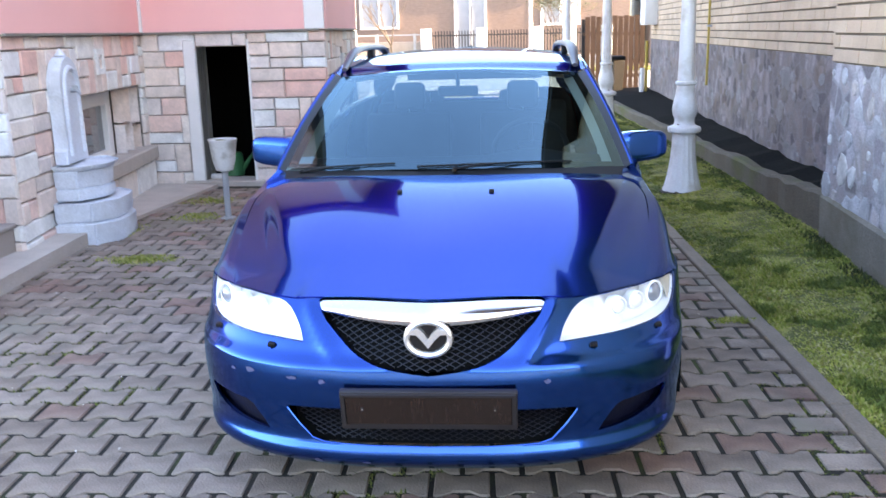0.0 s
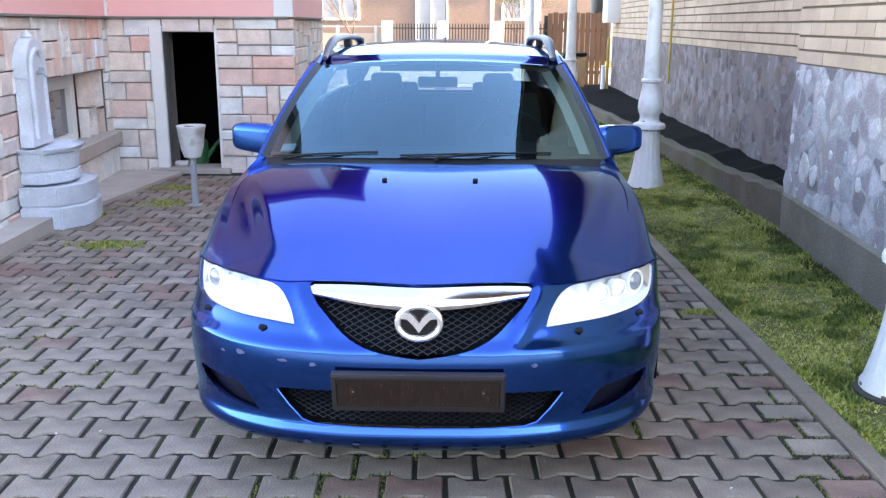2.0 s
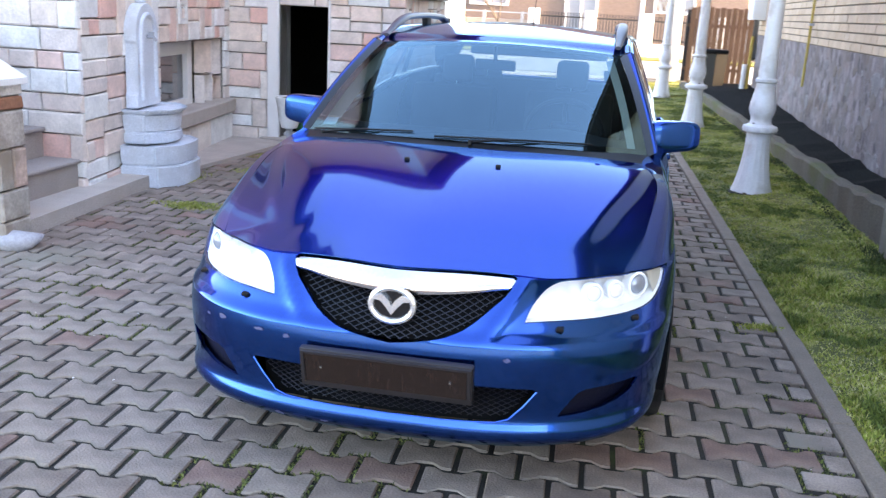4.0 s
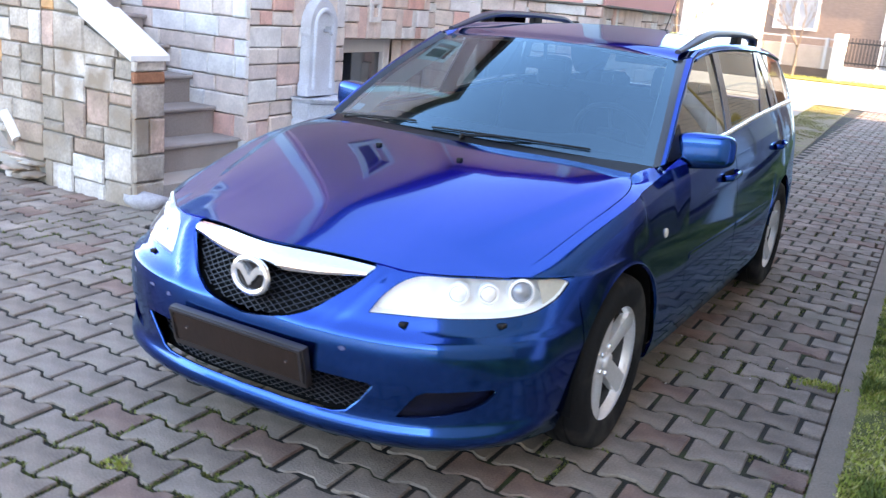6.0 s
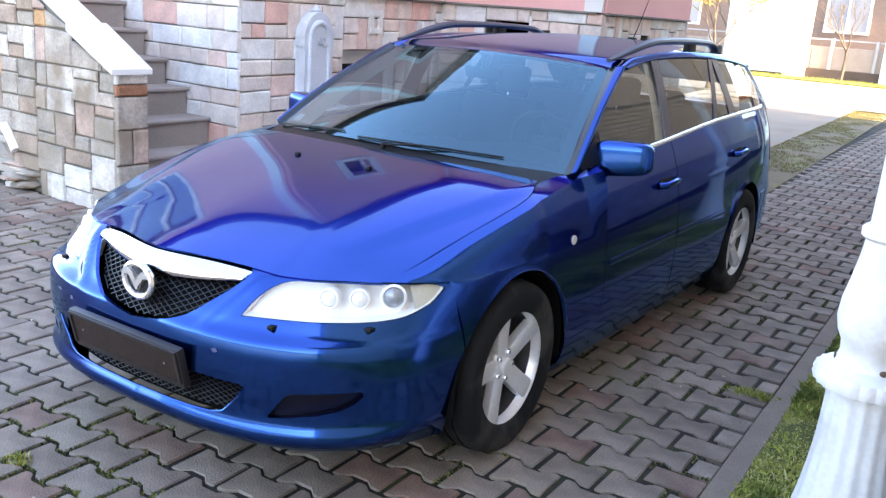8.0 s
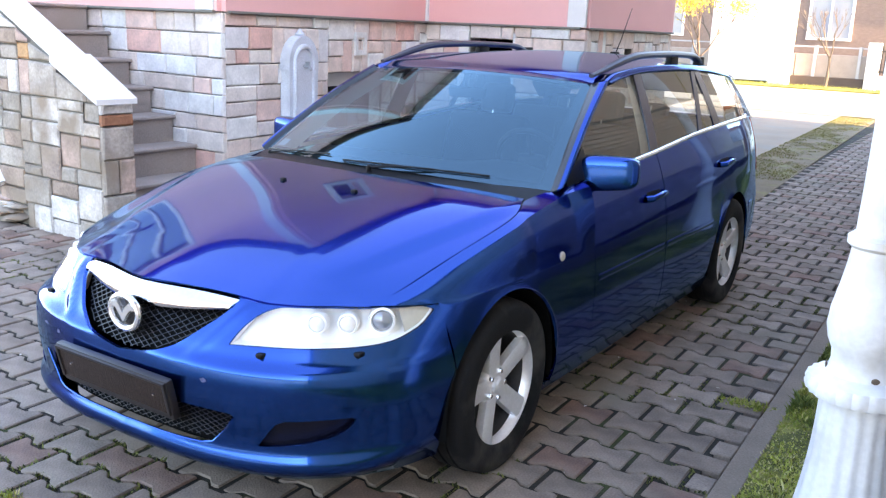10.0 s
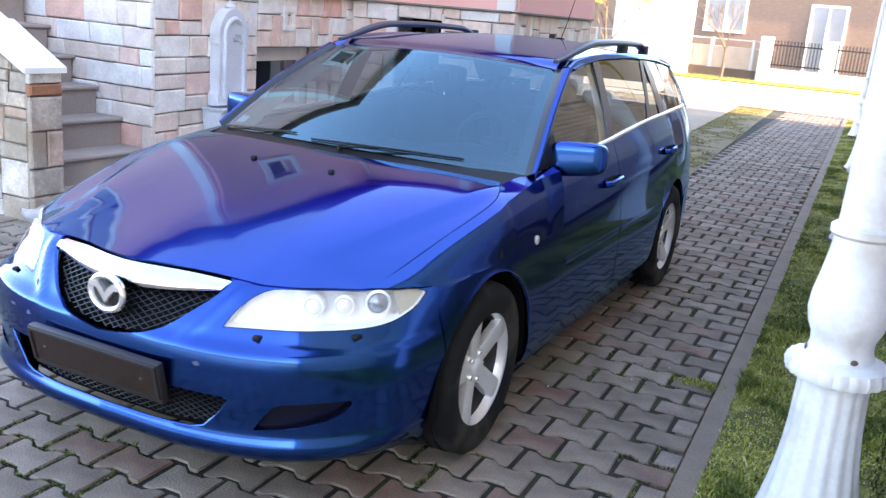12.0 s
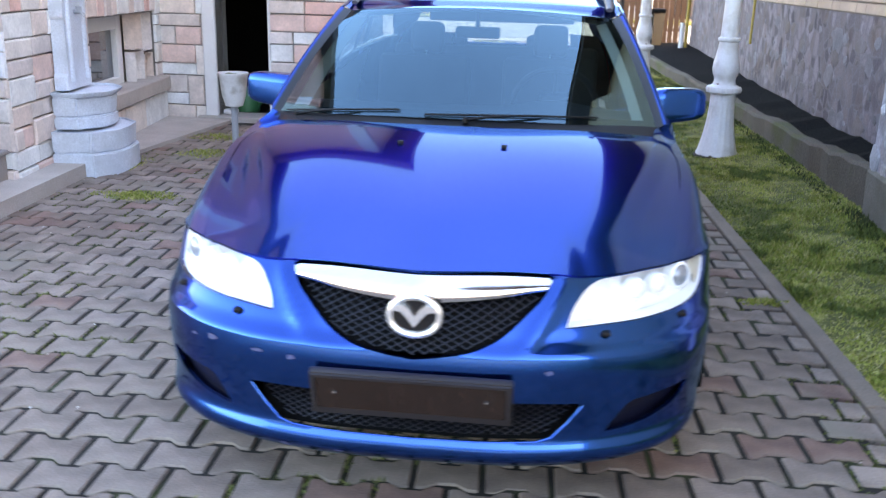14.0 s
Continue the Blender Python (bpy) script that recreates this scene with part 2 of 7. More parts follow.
M["green"] = mat("green_plastic", (0.02, 0.16, 0.06), 0.5)
M["bark"] = mat("bark", (0.13, 0.10, 0.075), 0.9, var=0.4, stretch=(4, 4, 1))
M["twig"] = mat("bare_twig", (0.14, 0.105, 0.08), 0.9, var=0.3)
M["yellow_leaf"] = mat("yellow_flower", (0.60, 0.42, 0.03), 0.7, palette=[(0.62, 0.44, 0.03), (0.5, 0.36, 0.03), (0.35, 0.33, 0.05)], island=True, var=0.2, bump=0)
M["evergreen"] = mat("evergreen", (0.03, 0.05, 0.02), 0.8, palette=[(0.03, 0.05, 0.02), (0.05, 0.07, 0.025), (0.08, 0.07, 0.03)], island=True, var=0.3, bump=0)
# car
def car_paint(name, col, edge, coat, rough):
    """A metallic base coat under a clear coat; its Fresnel sheen is tinted to deepen reflected sky."""
    m = mat(name, col, rough, metal=1.0, var=0.05, scale=900, fine=1400, bump=0.0)
    nt = m.node_tree
    b = nt.nodes["Principled BSDF"]
    b.inputs["Specular Tint"].default_value = (*edge, 1)
    gl = nt.nodes.new("ShaderNodeBsdfGlossy")
    gl.inputs["Roughness"].default_value = 0.045
    gl.inputs["Color"].default_value = (*coat, 1)
    fr = sheen(nt, 0.030, 4.2)
    mx = nt.nodes.new("ShaderNodeMixShader")
    nt.links.new(fr.outputs[0], mx.inputs[0])
    nt.links.new(b.outputs[0], mx.inputs[1])
    nt.links.new(gl.outputs[0], mx.inputs[2])
    nt.links.new(mx.outputs[0], nt.nodes["Material Output"].inputs[0])
    return m


M["paint"] = car_paint("blue_metallic_paint", (0.0, 0.072, 0.33), (0.0, 0.075, 0.33), (0.50, 0.80, 1.0), 0.20)
M["chrome"] = plain("chrome", (0.92, 0.92, 0.92), 0.12, 1.0)
M["belt_glint"] = plain("belt_highlight_metal", (0.88, 0.89, 0.90), 0.22, 0.75)
# Lavender grey paints the sky's sheen onto the dark window frames.
M["frame_sky_sheen"] = plain("window_frame_film", (0.085, 0.078, 0.105), 0.14, 0.45)
M["alloy"] = mat("silver_alloy", (0.90, 0.90, 0.91), 0.28, metal=0.4, var=0.12, scale=20, bump=0.0)
M["rubber"] = mat("tyre_rubber", (0.011, 0.011, 0.012), 0.85, spec=0.25, var=0.3, scale=20, fine=150, bump=0.2, stain=(0.050, 0.047, 0.044), stain_scale=5)
# Dark grey paints shade into the gaps between the spokes.
M["barrel"] = mat("shaded_barrel", (0.06, 0.06, 0.065), 0.6, metal=0.3, var=0.3)
M["black"] = mat("black_plastic", (0.005, 0.005, 0.006), 0.5, spec=0.22, var=0.2, fine=300, bump=0.1)
M["rail"] = plain("rail_paint", (0.022, 0.025, 0.045), 0.38, 0.0, 0.0)
M["gloss_black"] = plain("gloss_black", (0.012, 0.012, 0.013), 0.15)
M["mesh"] = plain("grille_mesh", (0.004, 0.005, 0.012), 0.35, 0.0)
# The stretched grain paints streaky reflections onto the plate.
M["plate"] = mat("streaked_plate", (0.030, 0.016, 0.012), 0.22, spec=0.5, var=0.6, scale=14, fine=60, bump=0.25, stretch=(3, 1, 0.5))
M["plate_frame"] = plain("plate_frame", (0.018, 0.014, 0.015), 0.5)
M["badge"] = plain("bright_badge", (0.86, 0.86, 0.86), 0.22, 0.8)
# Blue gloss and high ior paint a bluer, stronger sky into the windscreen.
M["screen"] = glass("windscreen_glass", (0.32, 0.45, 0.49), (0.44, 0.82, 1.0), 2.35)
M["side_glass"] = glass("side_glass", (0.70, 0.73, 0.70), (0.95, 0.93, 0.90), 2.2)
M["lens"] = glass("clear_lens", (0.98, 0.99, 0.99), (0.9, 0.95, 1.0), 1.45)
# Matte white stands in for a mirror full of bright sky.
M["reflector"] = mat("sky_white_reflector", (0.98, 0.975, 0.96), 0.3, metal=0.0, var=0.03, bump=0.0)
M["amber"] = plain("pale_bulb", (0.93, 0.88, 0.84), 0.3)
M["beam"] = plain("beam_reflector", (0.92, 0.92, 0.92), 0.25, 0.1)
M["projector"] = plain("projector_glass", (0.34, 0.37, 0.42), 0.08, 0.4)
# Near-black navy: bumper blue with the recess's shade put into the colour.
M["fog_shade"] = mat("shaded_navy", (0.003, 0.004, 0.014), 0.4, spec=0.3, var=0.3)
M["red_lens"] = plain("red_lens", (0.35, 0.012, 0.012), 0.12, 0.0, 1.0)
M["cloth"] = mat("grey_seat_cloth", (0.05, 0.049, 0.048), 0.95, var=0.3, fine=400, bump=0.2)
M["dash"] = mat("dash_plastic", (0.03, 0.03, 0.032), 0.75, var=0.2, fine=300, bump=0.2)
M["trim_light"] = mat("beige_trim", (0.60, 0.56, 0.47), 0.8, var=0.1)
M["scuff"] = mat("pale_scuff", (0.06, 0.08, 0.19), 0.6, var=0.4, scale=60, bump=0.0)
M["petal"] = mat("fallen_petal", (0.72, 0.70, 0.66), 0.8, palette=[(0.76, 0.74, 0.70), (0.62, 0.56, 0.46), (0.70, 0.68, 0.66)], island=True, var=0.1, bump=0)
M["sticker"] = plain("paper_sticker", (0.55, 0.68, 0.70), 0.6)
M["disc"] = plain("brake_disc", (0.12, 0.11, 0.10), 0.5, 0.8)


# ---- mesh helpers ----
def mesh_from(name, verts, faces, m, smooth=True, sharp=35):
    me = bpy.data.meshes.new(name)
    me.from_pydata([tuple(v) for v in verts], [], faces)
    me.materials.append(m)
    if smooth:
        me.polygons.foreach_set("use_smooth", [True] * len(me.polygons))
        me.set_sharp_from_angle(angle=radians(sharp))
    me.update()
    return me


def part(name, data, m, parent=None, label="", smooth=True, sharp=35):
    """data: a bmesh or (verts, faces). One mesh object, under its thing if there is one."""
    if isinstance(data, tuple):
        me = mesh_from(name, data[0], data[1], m, smooth, sharp)
    else:
        bmesh.ops.recalc_face_normals(data, faces=data.faces)
        me = bpy.data.meshes.new(name)
        data.to_mesh(me)
        data.free()
        me.materials.append(m)
        if smooth:
            me.polygons.foreach_set("use_smooth", [True] * len(me.polygons))
            me.set_sharp_from_angle(angle=radians(sharp))
    ob = new(name, me)
    if parent:
        ob.parent = parent
    return tagged(ob, label)


def thing(name, label, category, at=(0, 0, 0), group="", kind="", turn=0.0):
    e = new(name)
    e.empty_display_size = 0.1
    e.matrix_basis = pose(*at, 0, 0, turn)
    return tagged(e, label, category, group, kind)


def join(*datas):
    V, F = [], []
    for v, f in datas:
        o = len(V)
        V += [tuple(p) for p in v]
        F += [tuple(i + o for i in g) for g in f]
    return V, F


def moved(data, m):
    return [tuple(m @ Vector(p)) for p in data[0]], data[1]


def box(x0, x1, y0, y1, z0, z1, bevel=0.0, seg=2):
    bm = bmesh.new()
    bmesh.ops.create_cube(bm, size=1, matrix=Matrix.Translation(((x0 + x1) / 2, (y0 + y1) / 2, (z0 + z1) / 2)) @ Matrix.Diagonal((x1 - x0, y1 - y0, z1 - z0, 1)))
    if bevel:
        bmesh.ops.bevel(bm, geom=bm.edges[:], offset=bevel, segments=seg, affect="EDGES", profile=0.6)
    return bm


def bmdata(bm):
    bm.verts.index_update()
    out = [tuple(v.co) for v in bm.verts], [tuple(v.index for v in f.verts) for f in bm.faces]
    bm.free()
    return out


def bdata(*a, **k):
    return bmdata(box(*a, **k))


def lathe(prof, n=32, flute=None, cap=True):
    """prof: (r, z) upwards; flute(i, z) scales the radius."""
    V, F = [], []
    for r, z in prof:
        for i in range(n):
            a = 2 * math.pi * i / n
            k = flute(a, z) if flute else 1.0
            V.append((r * k * math.cos(a), r * k * math.sin(a), z))
    for j in range(len(prof) - 1):
        for i in range(n):
            a, b = j * n + i, j * n + (i + 1) % n
            F.append((a, b, b + n, a + n))
    if cap:
        F.append(tuple(range(n - 1, -1, -1)))
        F.append(tuple(range((len(prof) - 1) * n, len(prof) * n)))
    return V, F


def sweep(pts, r, n=8, closed=False, flat=1.0, up=(0, 0, 1)):
    """A tube along points; r a number or one per point; flat squeezes it along up."""
    P = [Vector(p) for p in pts]
    V, F = [], []
    k = len(P)
    for i, p in enumerate(P):
        a = P[(i - 1) % k] if closed or i else P[i]
        b = P[(i + 1) % k] if closed or i < k - 1 else P[i]
        t = (b - a).normalized()
        s = t.cross(Vector(up))
        if s.length < 1e-4:
            s = t.cross(Vector((1, 0, 0)))
        s.normalize()
        w = s.cross(t)
        rr = r[i] if isinstance(r, (list, tuple)) else r
        for j in range(n):
            g = 2 * math.pi * j / n
            V.append(p + s * (rr * math.cos(g)) + w * (rr * flat * math.sin(g)))
    for i in range(k if closed else k - 1):
        for j in range(n):
            a, b = i * n + j, i * n + (j + 1) % n
            c, d = ((i + 1) % k) * n + (j + 1) % n, ((i + 1) % k) * n + j
            F.append((a, b, c, d))
    if not closed:
        F.append(tuple(range(n - 1, -1, -1)))
        F.append(tuple(range((k - 1) * n, k * n)))
    return V, F


def prism(poly, depth, m=None):
    """poly: (a, b) outline, extruded along z by depth, then placed by m."""
    n = len(poly)
    V = [Vector((a, b, 0)) for a, b in poly] + [Vector((a, b, depth)) for a, b in poly]
    F = [tuple(range(n - 1, -1, -1)), tuple(range(n, 2 * n))] + [(i, (i + 1) % n, (i + 1) % n + n, i + n) for i in range(n)]
    if m:
        V = [m @ v for v in V]
    return V, F


def spl(*keys):
    """A smooth curve of one number through (t, value) keys."""
    T, Y = [k[0] for k in keys], [k[1] for k in keys]
    n = len(T)
    D = []
    for i in range(n):
        if i in (0, n - 1):
            a, b = (0, 1) if i == 0 else (n - 2, n - 1)
            D.append((Y[b] - Y[a]) / (T[b] - T[a]))
        else:
            h0, h1 = T[i] - T[i - 1], T[i + 1] - T[i]
            d0, d1 = (Y[i] - Y[i - 1]) / h0, (Y[i + 1] - Y[i]) / h1
            D.append((d0 * h1 + d1 * h0) / (h0 + h1))

    def f(t):
        if t <= T[0]:
            return Y[0] + D[0] * (t - T[0])
        if t >= T[-1]:
            return Y[-1] + D[-1] * (t - T[-1])
        i = 0
        while t > T[i + 1]:
            i += 1
        h = T[i + 1] - T[i]
        u = (t - T[i]) / h
        return (2 * u**3 - 3 * u**2 + 1) * Y[i] + (u**3 - 2 * u**2 + u) * h * D[i] + (3 * u**2 - 2 * u**3) * Y[i + 1] + (u**3 - u**2) * h * D[i + 1]

    return f


def lerp(a, b, t):
    return a + (b - a) * t


def sstep(a, b, t):
    t = min(1, max(0, (t - a) / (b - a)))
    return t * t * (3 - 2 * t)


# ---- ground, paving, kerb ----
def kerb_x(y):
    return 1.67 - 0.036 * y


def slab_poly(name, poly, z0, z1, m, label, category="", kind="structure", bevel=0.0):
    ob = part(name, prism(poly, z1 - z0, Matrix.Translation((0, 0, z0))), m, smooth=False)
    return tagged(ob, label, category or name, kind=kind)


ground = part("ground", ([(-900, -900, -0.06), (900, -900, -0.06), (900, 900, -0.06), (-900, 900, -0.06)], [(0, 1, 2, 3)]), M["ground"], smooth=False)
tagged(ground, "bare earth ground round the yard", "ground", kind="structure")
# Unseen slab added behind the view to bounce sunlight onto car and walls.
yard_slab = slab_poly("yard_bounce_slab", [(-30, -30), (20, -30), (20, -4.25), (-30, -4.25)], -0.05, -0.01, M["pale_concrete"], "unseen pale slab behind the drive, added to bounce sunlight", "paving")
bed = slab_poly("pavement", [(-9, -4.2), (kerb_x(-4.2) - 0.16, -4.2), (kerb_x(20) - 0.16, 20), (-0.62, 20), (0.22, 5.2), (-0.3, 7.6), (-9, 7.6)], -0.06, -0.008, M["joint"], "dark mossy bed under grey interlocking pavers", "paving")
edging = thing("edging", "row of grey concrete edging slabs beside the grass", "kerb", kind="structure")
rng = random.Random(5)
for i in range(-4, 20):
    y0 = i * 1.0
    x0 = kerb_x(y0 + 0.5)
    d = moved(bdata(-0.045, 0.045, -0.497, 0.497, -0.08, 0.012 + rng.uniform(-0.004, 0.004), bevel=0.006, seg=1), pose(x0 - 0.04, y0 + 0.5, 0, 0, 0, 2.06))
    part("kerb_stone", d, M["edging"], edging)

# grass strip between the edging and the neighbour's ledge
def rise(x, y):
    """The grass climbs a little from the edging to the wall."""
    return 0.012 + 0.10 * max(0.0, x - kerb_x(y) - 0.02)


GY = [-4.2, 0.0, 2.0, 3.66, 5.0, 7.0, 10.0, 14.0, 17.6, 19.5]
V, F = [], []
for y in GY:
    k = kerb_x(y)
    V += [(k, y, -0.05), (k, y, 0.012)] + [(lerp(k, 2.62, q), y, rise(lerp(k, 2.62, q), y)) for q in (0.2, 0.5, 1.0)] + [(2.62, y, -0.05)]
for i in range(len(GY) - 1):
    F += [(i * 6 + j, i * 6 + (j + 1) % 6, i * 6 + 6 + (j + 1) % 6, i * 6 + 6 + j) for j in range(6)]
F += [(5, 4, 3, 2, 1, 0), tuple(range(len(V) - 6, len(V)))]
grass_bed = tagged(part("grass_ground", (V, F), M["soil"], smooth=False), "mossy soil of the narrow grass strip", "soil", kind="structure")
M["drive"] = mat("drive_concrete", (0.33, 0.245, 0.175), 0.92, var=0.3, scale=1.5, fine=80, bump=0.3, stain=(0.24, 0.21, 0.17), stain_scale=1.1)
drive_slab = slab_poly("driveway", [(-0.47, 5.3), (-1.31, 20), (-4.6, 20), (-1.9, 9.9), (-1.5, 6.6), (-1.1, 5.5)], -0.05, -0.004, M["drive"], "worn grey concrete drive beside the worn grass", "driveway")
dry_bed = slab_poly("dry_lawn_ground", [(0.22, 5.2), (-0.62, 20), (-1.30, 20), (-0.46, 5.3)], -0.05, 0.004, M["dry_soil"], "worn soil strip beside the path", "soil")


def blades(region, count, h0, h1, seed, lean=0.6):
    """Grass blades as thin bent triangles; region(r) gives a foot point."""
    r = random.Random(seed)
    V, F = [], []
    for _ in range(count):
        x, y, z, k = region(r)
        a, h, w = r.uniform(0, 6.28), r.uniform(h0, h1) * k, r.uniform(0.003, 0.006)
        dx, dy = math.cos(a), math.sin(a)
        l = r.uniform(0.1, lean) * h
        b = r.uniform(0, 6.28)
        lx, ly = math.cos(b) * l, math.sin(b) * l
        o = len(V)
        V += [(x - dx * w, y - dy * w, z), (x + dx * w, y + dy * w, z), (x + dx * w * 0.7 + lx * 0.4, y + dy * w * 0.7 + ly * 0.4, z + h * 0.6), (x - dx * w * 0.7 + lx * 0.4, y - dy * w * 0.7 + ly * 0.4, z + h * 0.6), (x + lx, y + ly, z + h)]
        F += [(o, o + 1, o + 2, o + 3), (o + 3, o + 2, o + 4)]
    return V, F


def strip(lo, hi):
    """Foot points in the strip where the patch noise lies between lo and hi."""
    def f(r):
        while True:
            y = -1.0 + 20 * r.random() ** 1.7
            x = r.uniform(kerb_x(y) + 0.0, 2.42)
            tone = noise.noise((x * 2.1 + 0.6 * y, y * 1.7 - 0.5 * x, 5.1)) + 0.55 * noise.noise((x * 7 + y, y * 6 - x, 2.2))
            if not lo <= tone < hi:
                continue
            n = noise.noise((x * 3.0 + y, y * 2.2 - x, 1.7)) + 0.5 * noise.noise((x * 9, y * 8 + x, 4))
            if n > -0.2 or r.random() < 0.45:
                return x, y, rise(x, y) - 0.004, 0.55 + 0.75 * max(0, n)
    return f


for nm, lo, hi, count, h0, h1, mt, label in (("grass", -0.14, 0.16, 62000, 0.012, 0.040, "grass", "short mossy green grass beside the drive"), ("grass_clumps", -9.0, -0.14, 52000, 0.014, 0.046, "grass_dark", "darker lush green clumps in the grass strip"), ("grass_patches", 0.16, 9.0, 48000, 0.008, 0.026, "grass_pale", "low yellowish patches in the grass strip")):
    tagged(part(nm, blades(strip(lo, hi), count, h0, h1, 3 + count, 1.2), M[mt], smooth=False), label, "grass", kind="stuff")


def dry(r):
    """Thin grass that dies off in bare patches and towards the pavers."""
    while True:
        y = r.uniform(5.4, 19.8)
        b = 0.2 - 0.056 * (y - 5.2)
        q = r.random()
        x = b - 0.72 * q
        n = noise.noise((x * 1.6, y * 0.9, 7.3)) + 0.6 * noise.noise((x * 5, y * 4, 3.1))
        if n + 0.9 * q > 0.35 + r.uniform(-0.25, 0.25):
            return x, y, 0.0, 1.0


tagged(part("dry_grass", blades(dry, 22000, 0.008, 0.022, 4, 1.6), M["dry_grass"], smooth=False), "thin worn yellowish grass strip beside the path", "grass", kind="stuff")


M["verge"] = mat("verge_soil", (0.24, 0.22, 0.035), 0.95, var=0.4, scale=3, fine=40, bump=0.6)
slab_poly("verge", [(-60, 31.45), (60, 31.7), (60, 33.3), (-60, 33.3)], -0.05, 0.004, M["verge"], "sunlit yellow-green verge along the far fence", "verge")


def verge(r):
    return r.uniform(-16, 8), r.uniform(31.6, 33.2), 0.0, 1.0


tagged(part("verge_grass", blades(verge, 9000, 0.05, 0.12, 5, 1.0), M["grass"], smooth=False), "sunlit yellow-green grass verge before the far fence", "grass", kind="stuff")


# interlocking pavers: wide ends, narrow waist, laid in a running bond
PL, PW, PD, GAP, GAPY = 0.213, 0.158, 0.030, 0.019, 0.018


def paver_outline():
    a, w, n = PL / 2 - GAP / 2, PW / 2 + PD / 2 - GAPY / 2, PW / 2 - PD / 2 - GAPY / 2
    e, h, i = a * 0.66, a * 0.50, a * 0.32
    m = (w + n) / 2
    top = [(a, w - 0.004), (a * 0.9, w), (e, w - 0.002), (h, m), (i, n), (-i, n), (-h, m), (-e, w - 0.002), (-a * 0.9, w), (-a, w - 0.004)]
    bot = [(-x, -y) for x, y in top]
    return bot + top


def paver_mesh():
    o = paver_outline()
    n = len(o)
    s = 0.955
    V = [(x, y, -0.05) for x, y in o] + [(x, y, -0.005) for x, y in o] + [(x * s, y * (s - 0.02), 0.0) for x, y in o]
    F = [tuple(range(2 * n, 3 * n))]
    for k in (0, n):
        F += [(k + i, k + (i + 1) % n, k + (i + 1) % n + n, k + i + n) for i in range(n)]
    return V, F


PV, PF = paver_mesh()
paver_me = mesh_from("paver", PV, PF, M["paver"], smooth=False)


def in_house(x, y):
    return (x < -2.95 and y > 2.1) or (y > 6.6 and x < -0.9 + 0.0 * y) or (y > 7.4 and x < 0.2) or (y > 5.3 and x < 0.2 - 0.056 * (y - 5.2) and x > -1.0)


near, rest = [], []
rng = random.Random(11)
ROW = PW
for j in range(int(-4.3 / ROW), int(20.0 / ROW)):
    y = 0.29 + j * ROW
    off = (j % 2) * PL / 2 - 1.2015 + 6 * PL
    xr = kerb_x(y) - 0.098 + (y - 0.29) * 0.026
    xl = -7.0 if y < 7.5 else 0.16 - 0.056 * (y - 5.2)
    for i in range(int(-7.2 / PL), int(1.8 / PL) + 1):
        x = i * PL + off
        if x - PL / 2 < xl or x + PL / 2 > xr or in_house(x, y):
            continue
        px, py = x - (y - 0.29) * 0.026, y + (x + 1.2) * 0.026
        m = pose(px, py, rng.uniform(-0.003, 0.003), rng.gauss(0, 0.5), rng.gauss(0, 0.5), 1.5 + rng.gauss(0, 0.5))
        (near if -0.9 < y < 1.65 and -2.2 < x < 1.7 and len(near) < 300 else rest).append(m)
for m in near:
    p = new("paver", paver_me)
    p.parent = bed
    p.matrix_basis = m
V, F = [], []
for m in rest:
    o = len(V)
    V += [tuple(m @ Vector(v)) for v in PV]
    F += [tuple(i + o for i in f) for f in PF]
# half pavers that close the rows against the edging
for j in range(int(-4.3 / ROW), int(20.0 / ROW)):
    y = 0.29 + j * ROW
    off = (j % 2) * PL / 2 - 1.2015 + 6 * PL
    xr = kerb_x(y + 0.07) - 0.093
    k = math.floor((xr + (y - 0.29) * 0.026 - PL / 2 - off) / PL) * PL + off + PL / 2 + GAP / 2 - (y - 0.29) * 0.026
    y += (xr + 1.2) * 0.026
    if xr - k > 0.03:
        d = bdata(k, xr, y - PW / 2 + GAP, y + PW / 2 - GAP, -0.05, rng.uniform(-0.003, 0.001), bevel=0.004, seg=1)
        o = len(V)
        V += d[0]
        F += [tuple(i + o for i in f) for f in d[1]]
far_pavers = part("pavers_far", (V, F), M["paver_far"], bed, smooth=False)
tagged(far_pavers, kind="stuff")



def on_paver(x, y):
    """True where a paver covers the ground."""
    u, v = x + (y - 0.29) * 0.026, y - (x + 1.2) * 0.026
    a, w, n = PL / 2 - GAP / 2, PW / 2 + PD / 2 - GAPY / 2, PW / 2 - PD / 2 - GAPY / 2
    for j in (math.floor((v - 0.29) / ROW), math.floor((v - 0.29) / ROW) + 1):
        off = (j % 2) * PL / 2 - 1.2015 + 6 * PL
        lx = (u - off + PL / 2) % PL - PL / 2
        ly = v - 0.29 - j * ROW
        if abs(lx) < a and abs(ly) < lerp(n, w, min(1, max(0, (abs(lx) - a * 0.32) / (a * 0.34)))):
            return True
    return False


def moss(r):
    while True:
        x, y = r.uniform(-3.0, 1.55), -0.75 + 6.5 * r.random() ** 1.6
        front = math.exp(-((y + 0.25) / 0.35) ** 2) * math.exp(-(x / 1.3) ** 4)
        n = noise.noise((x * 1.6, y * 1.6, 8.2)) + 0.34 * front
        if n > 0.16 and not on_paver(x, y):
            return x, y, -0.009, 0.9


tagged(part("moss", blades(moss, 17000, 0.006, 0.018, 6, 1.6), M["moss"], smooth=False), "dark moss and tiny weeds growing in the paver joints", "moss", kind="stuff")


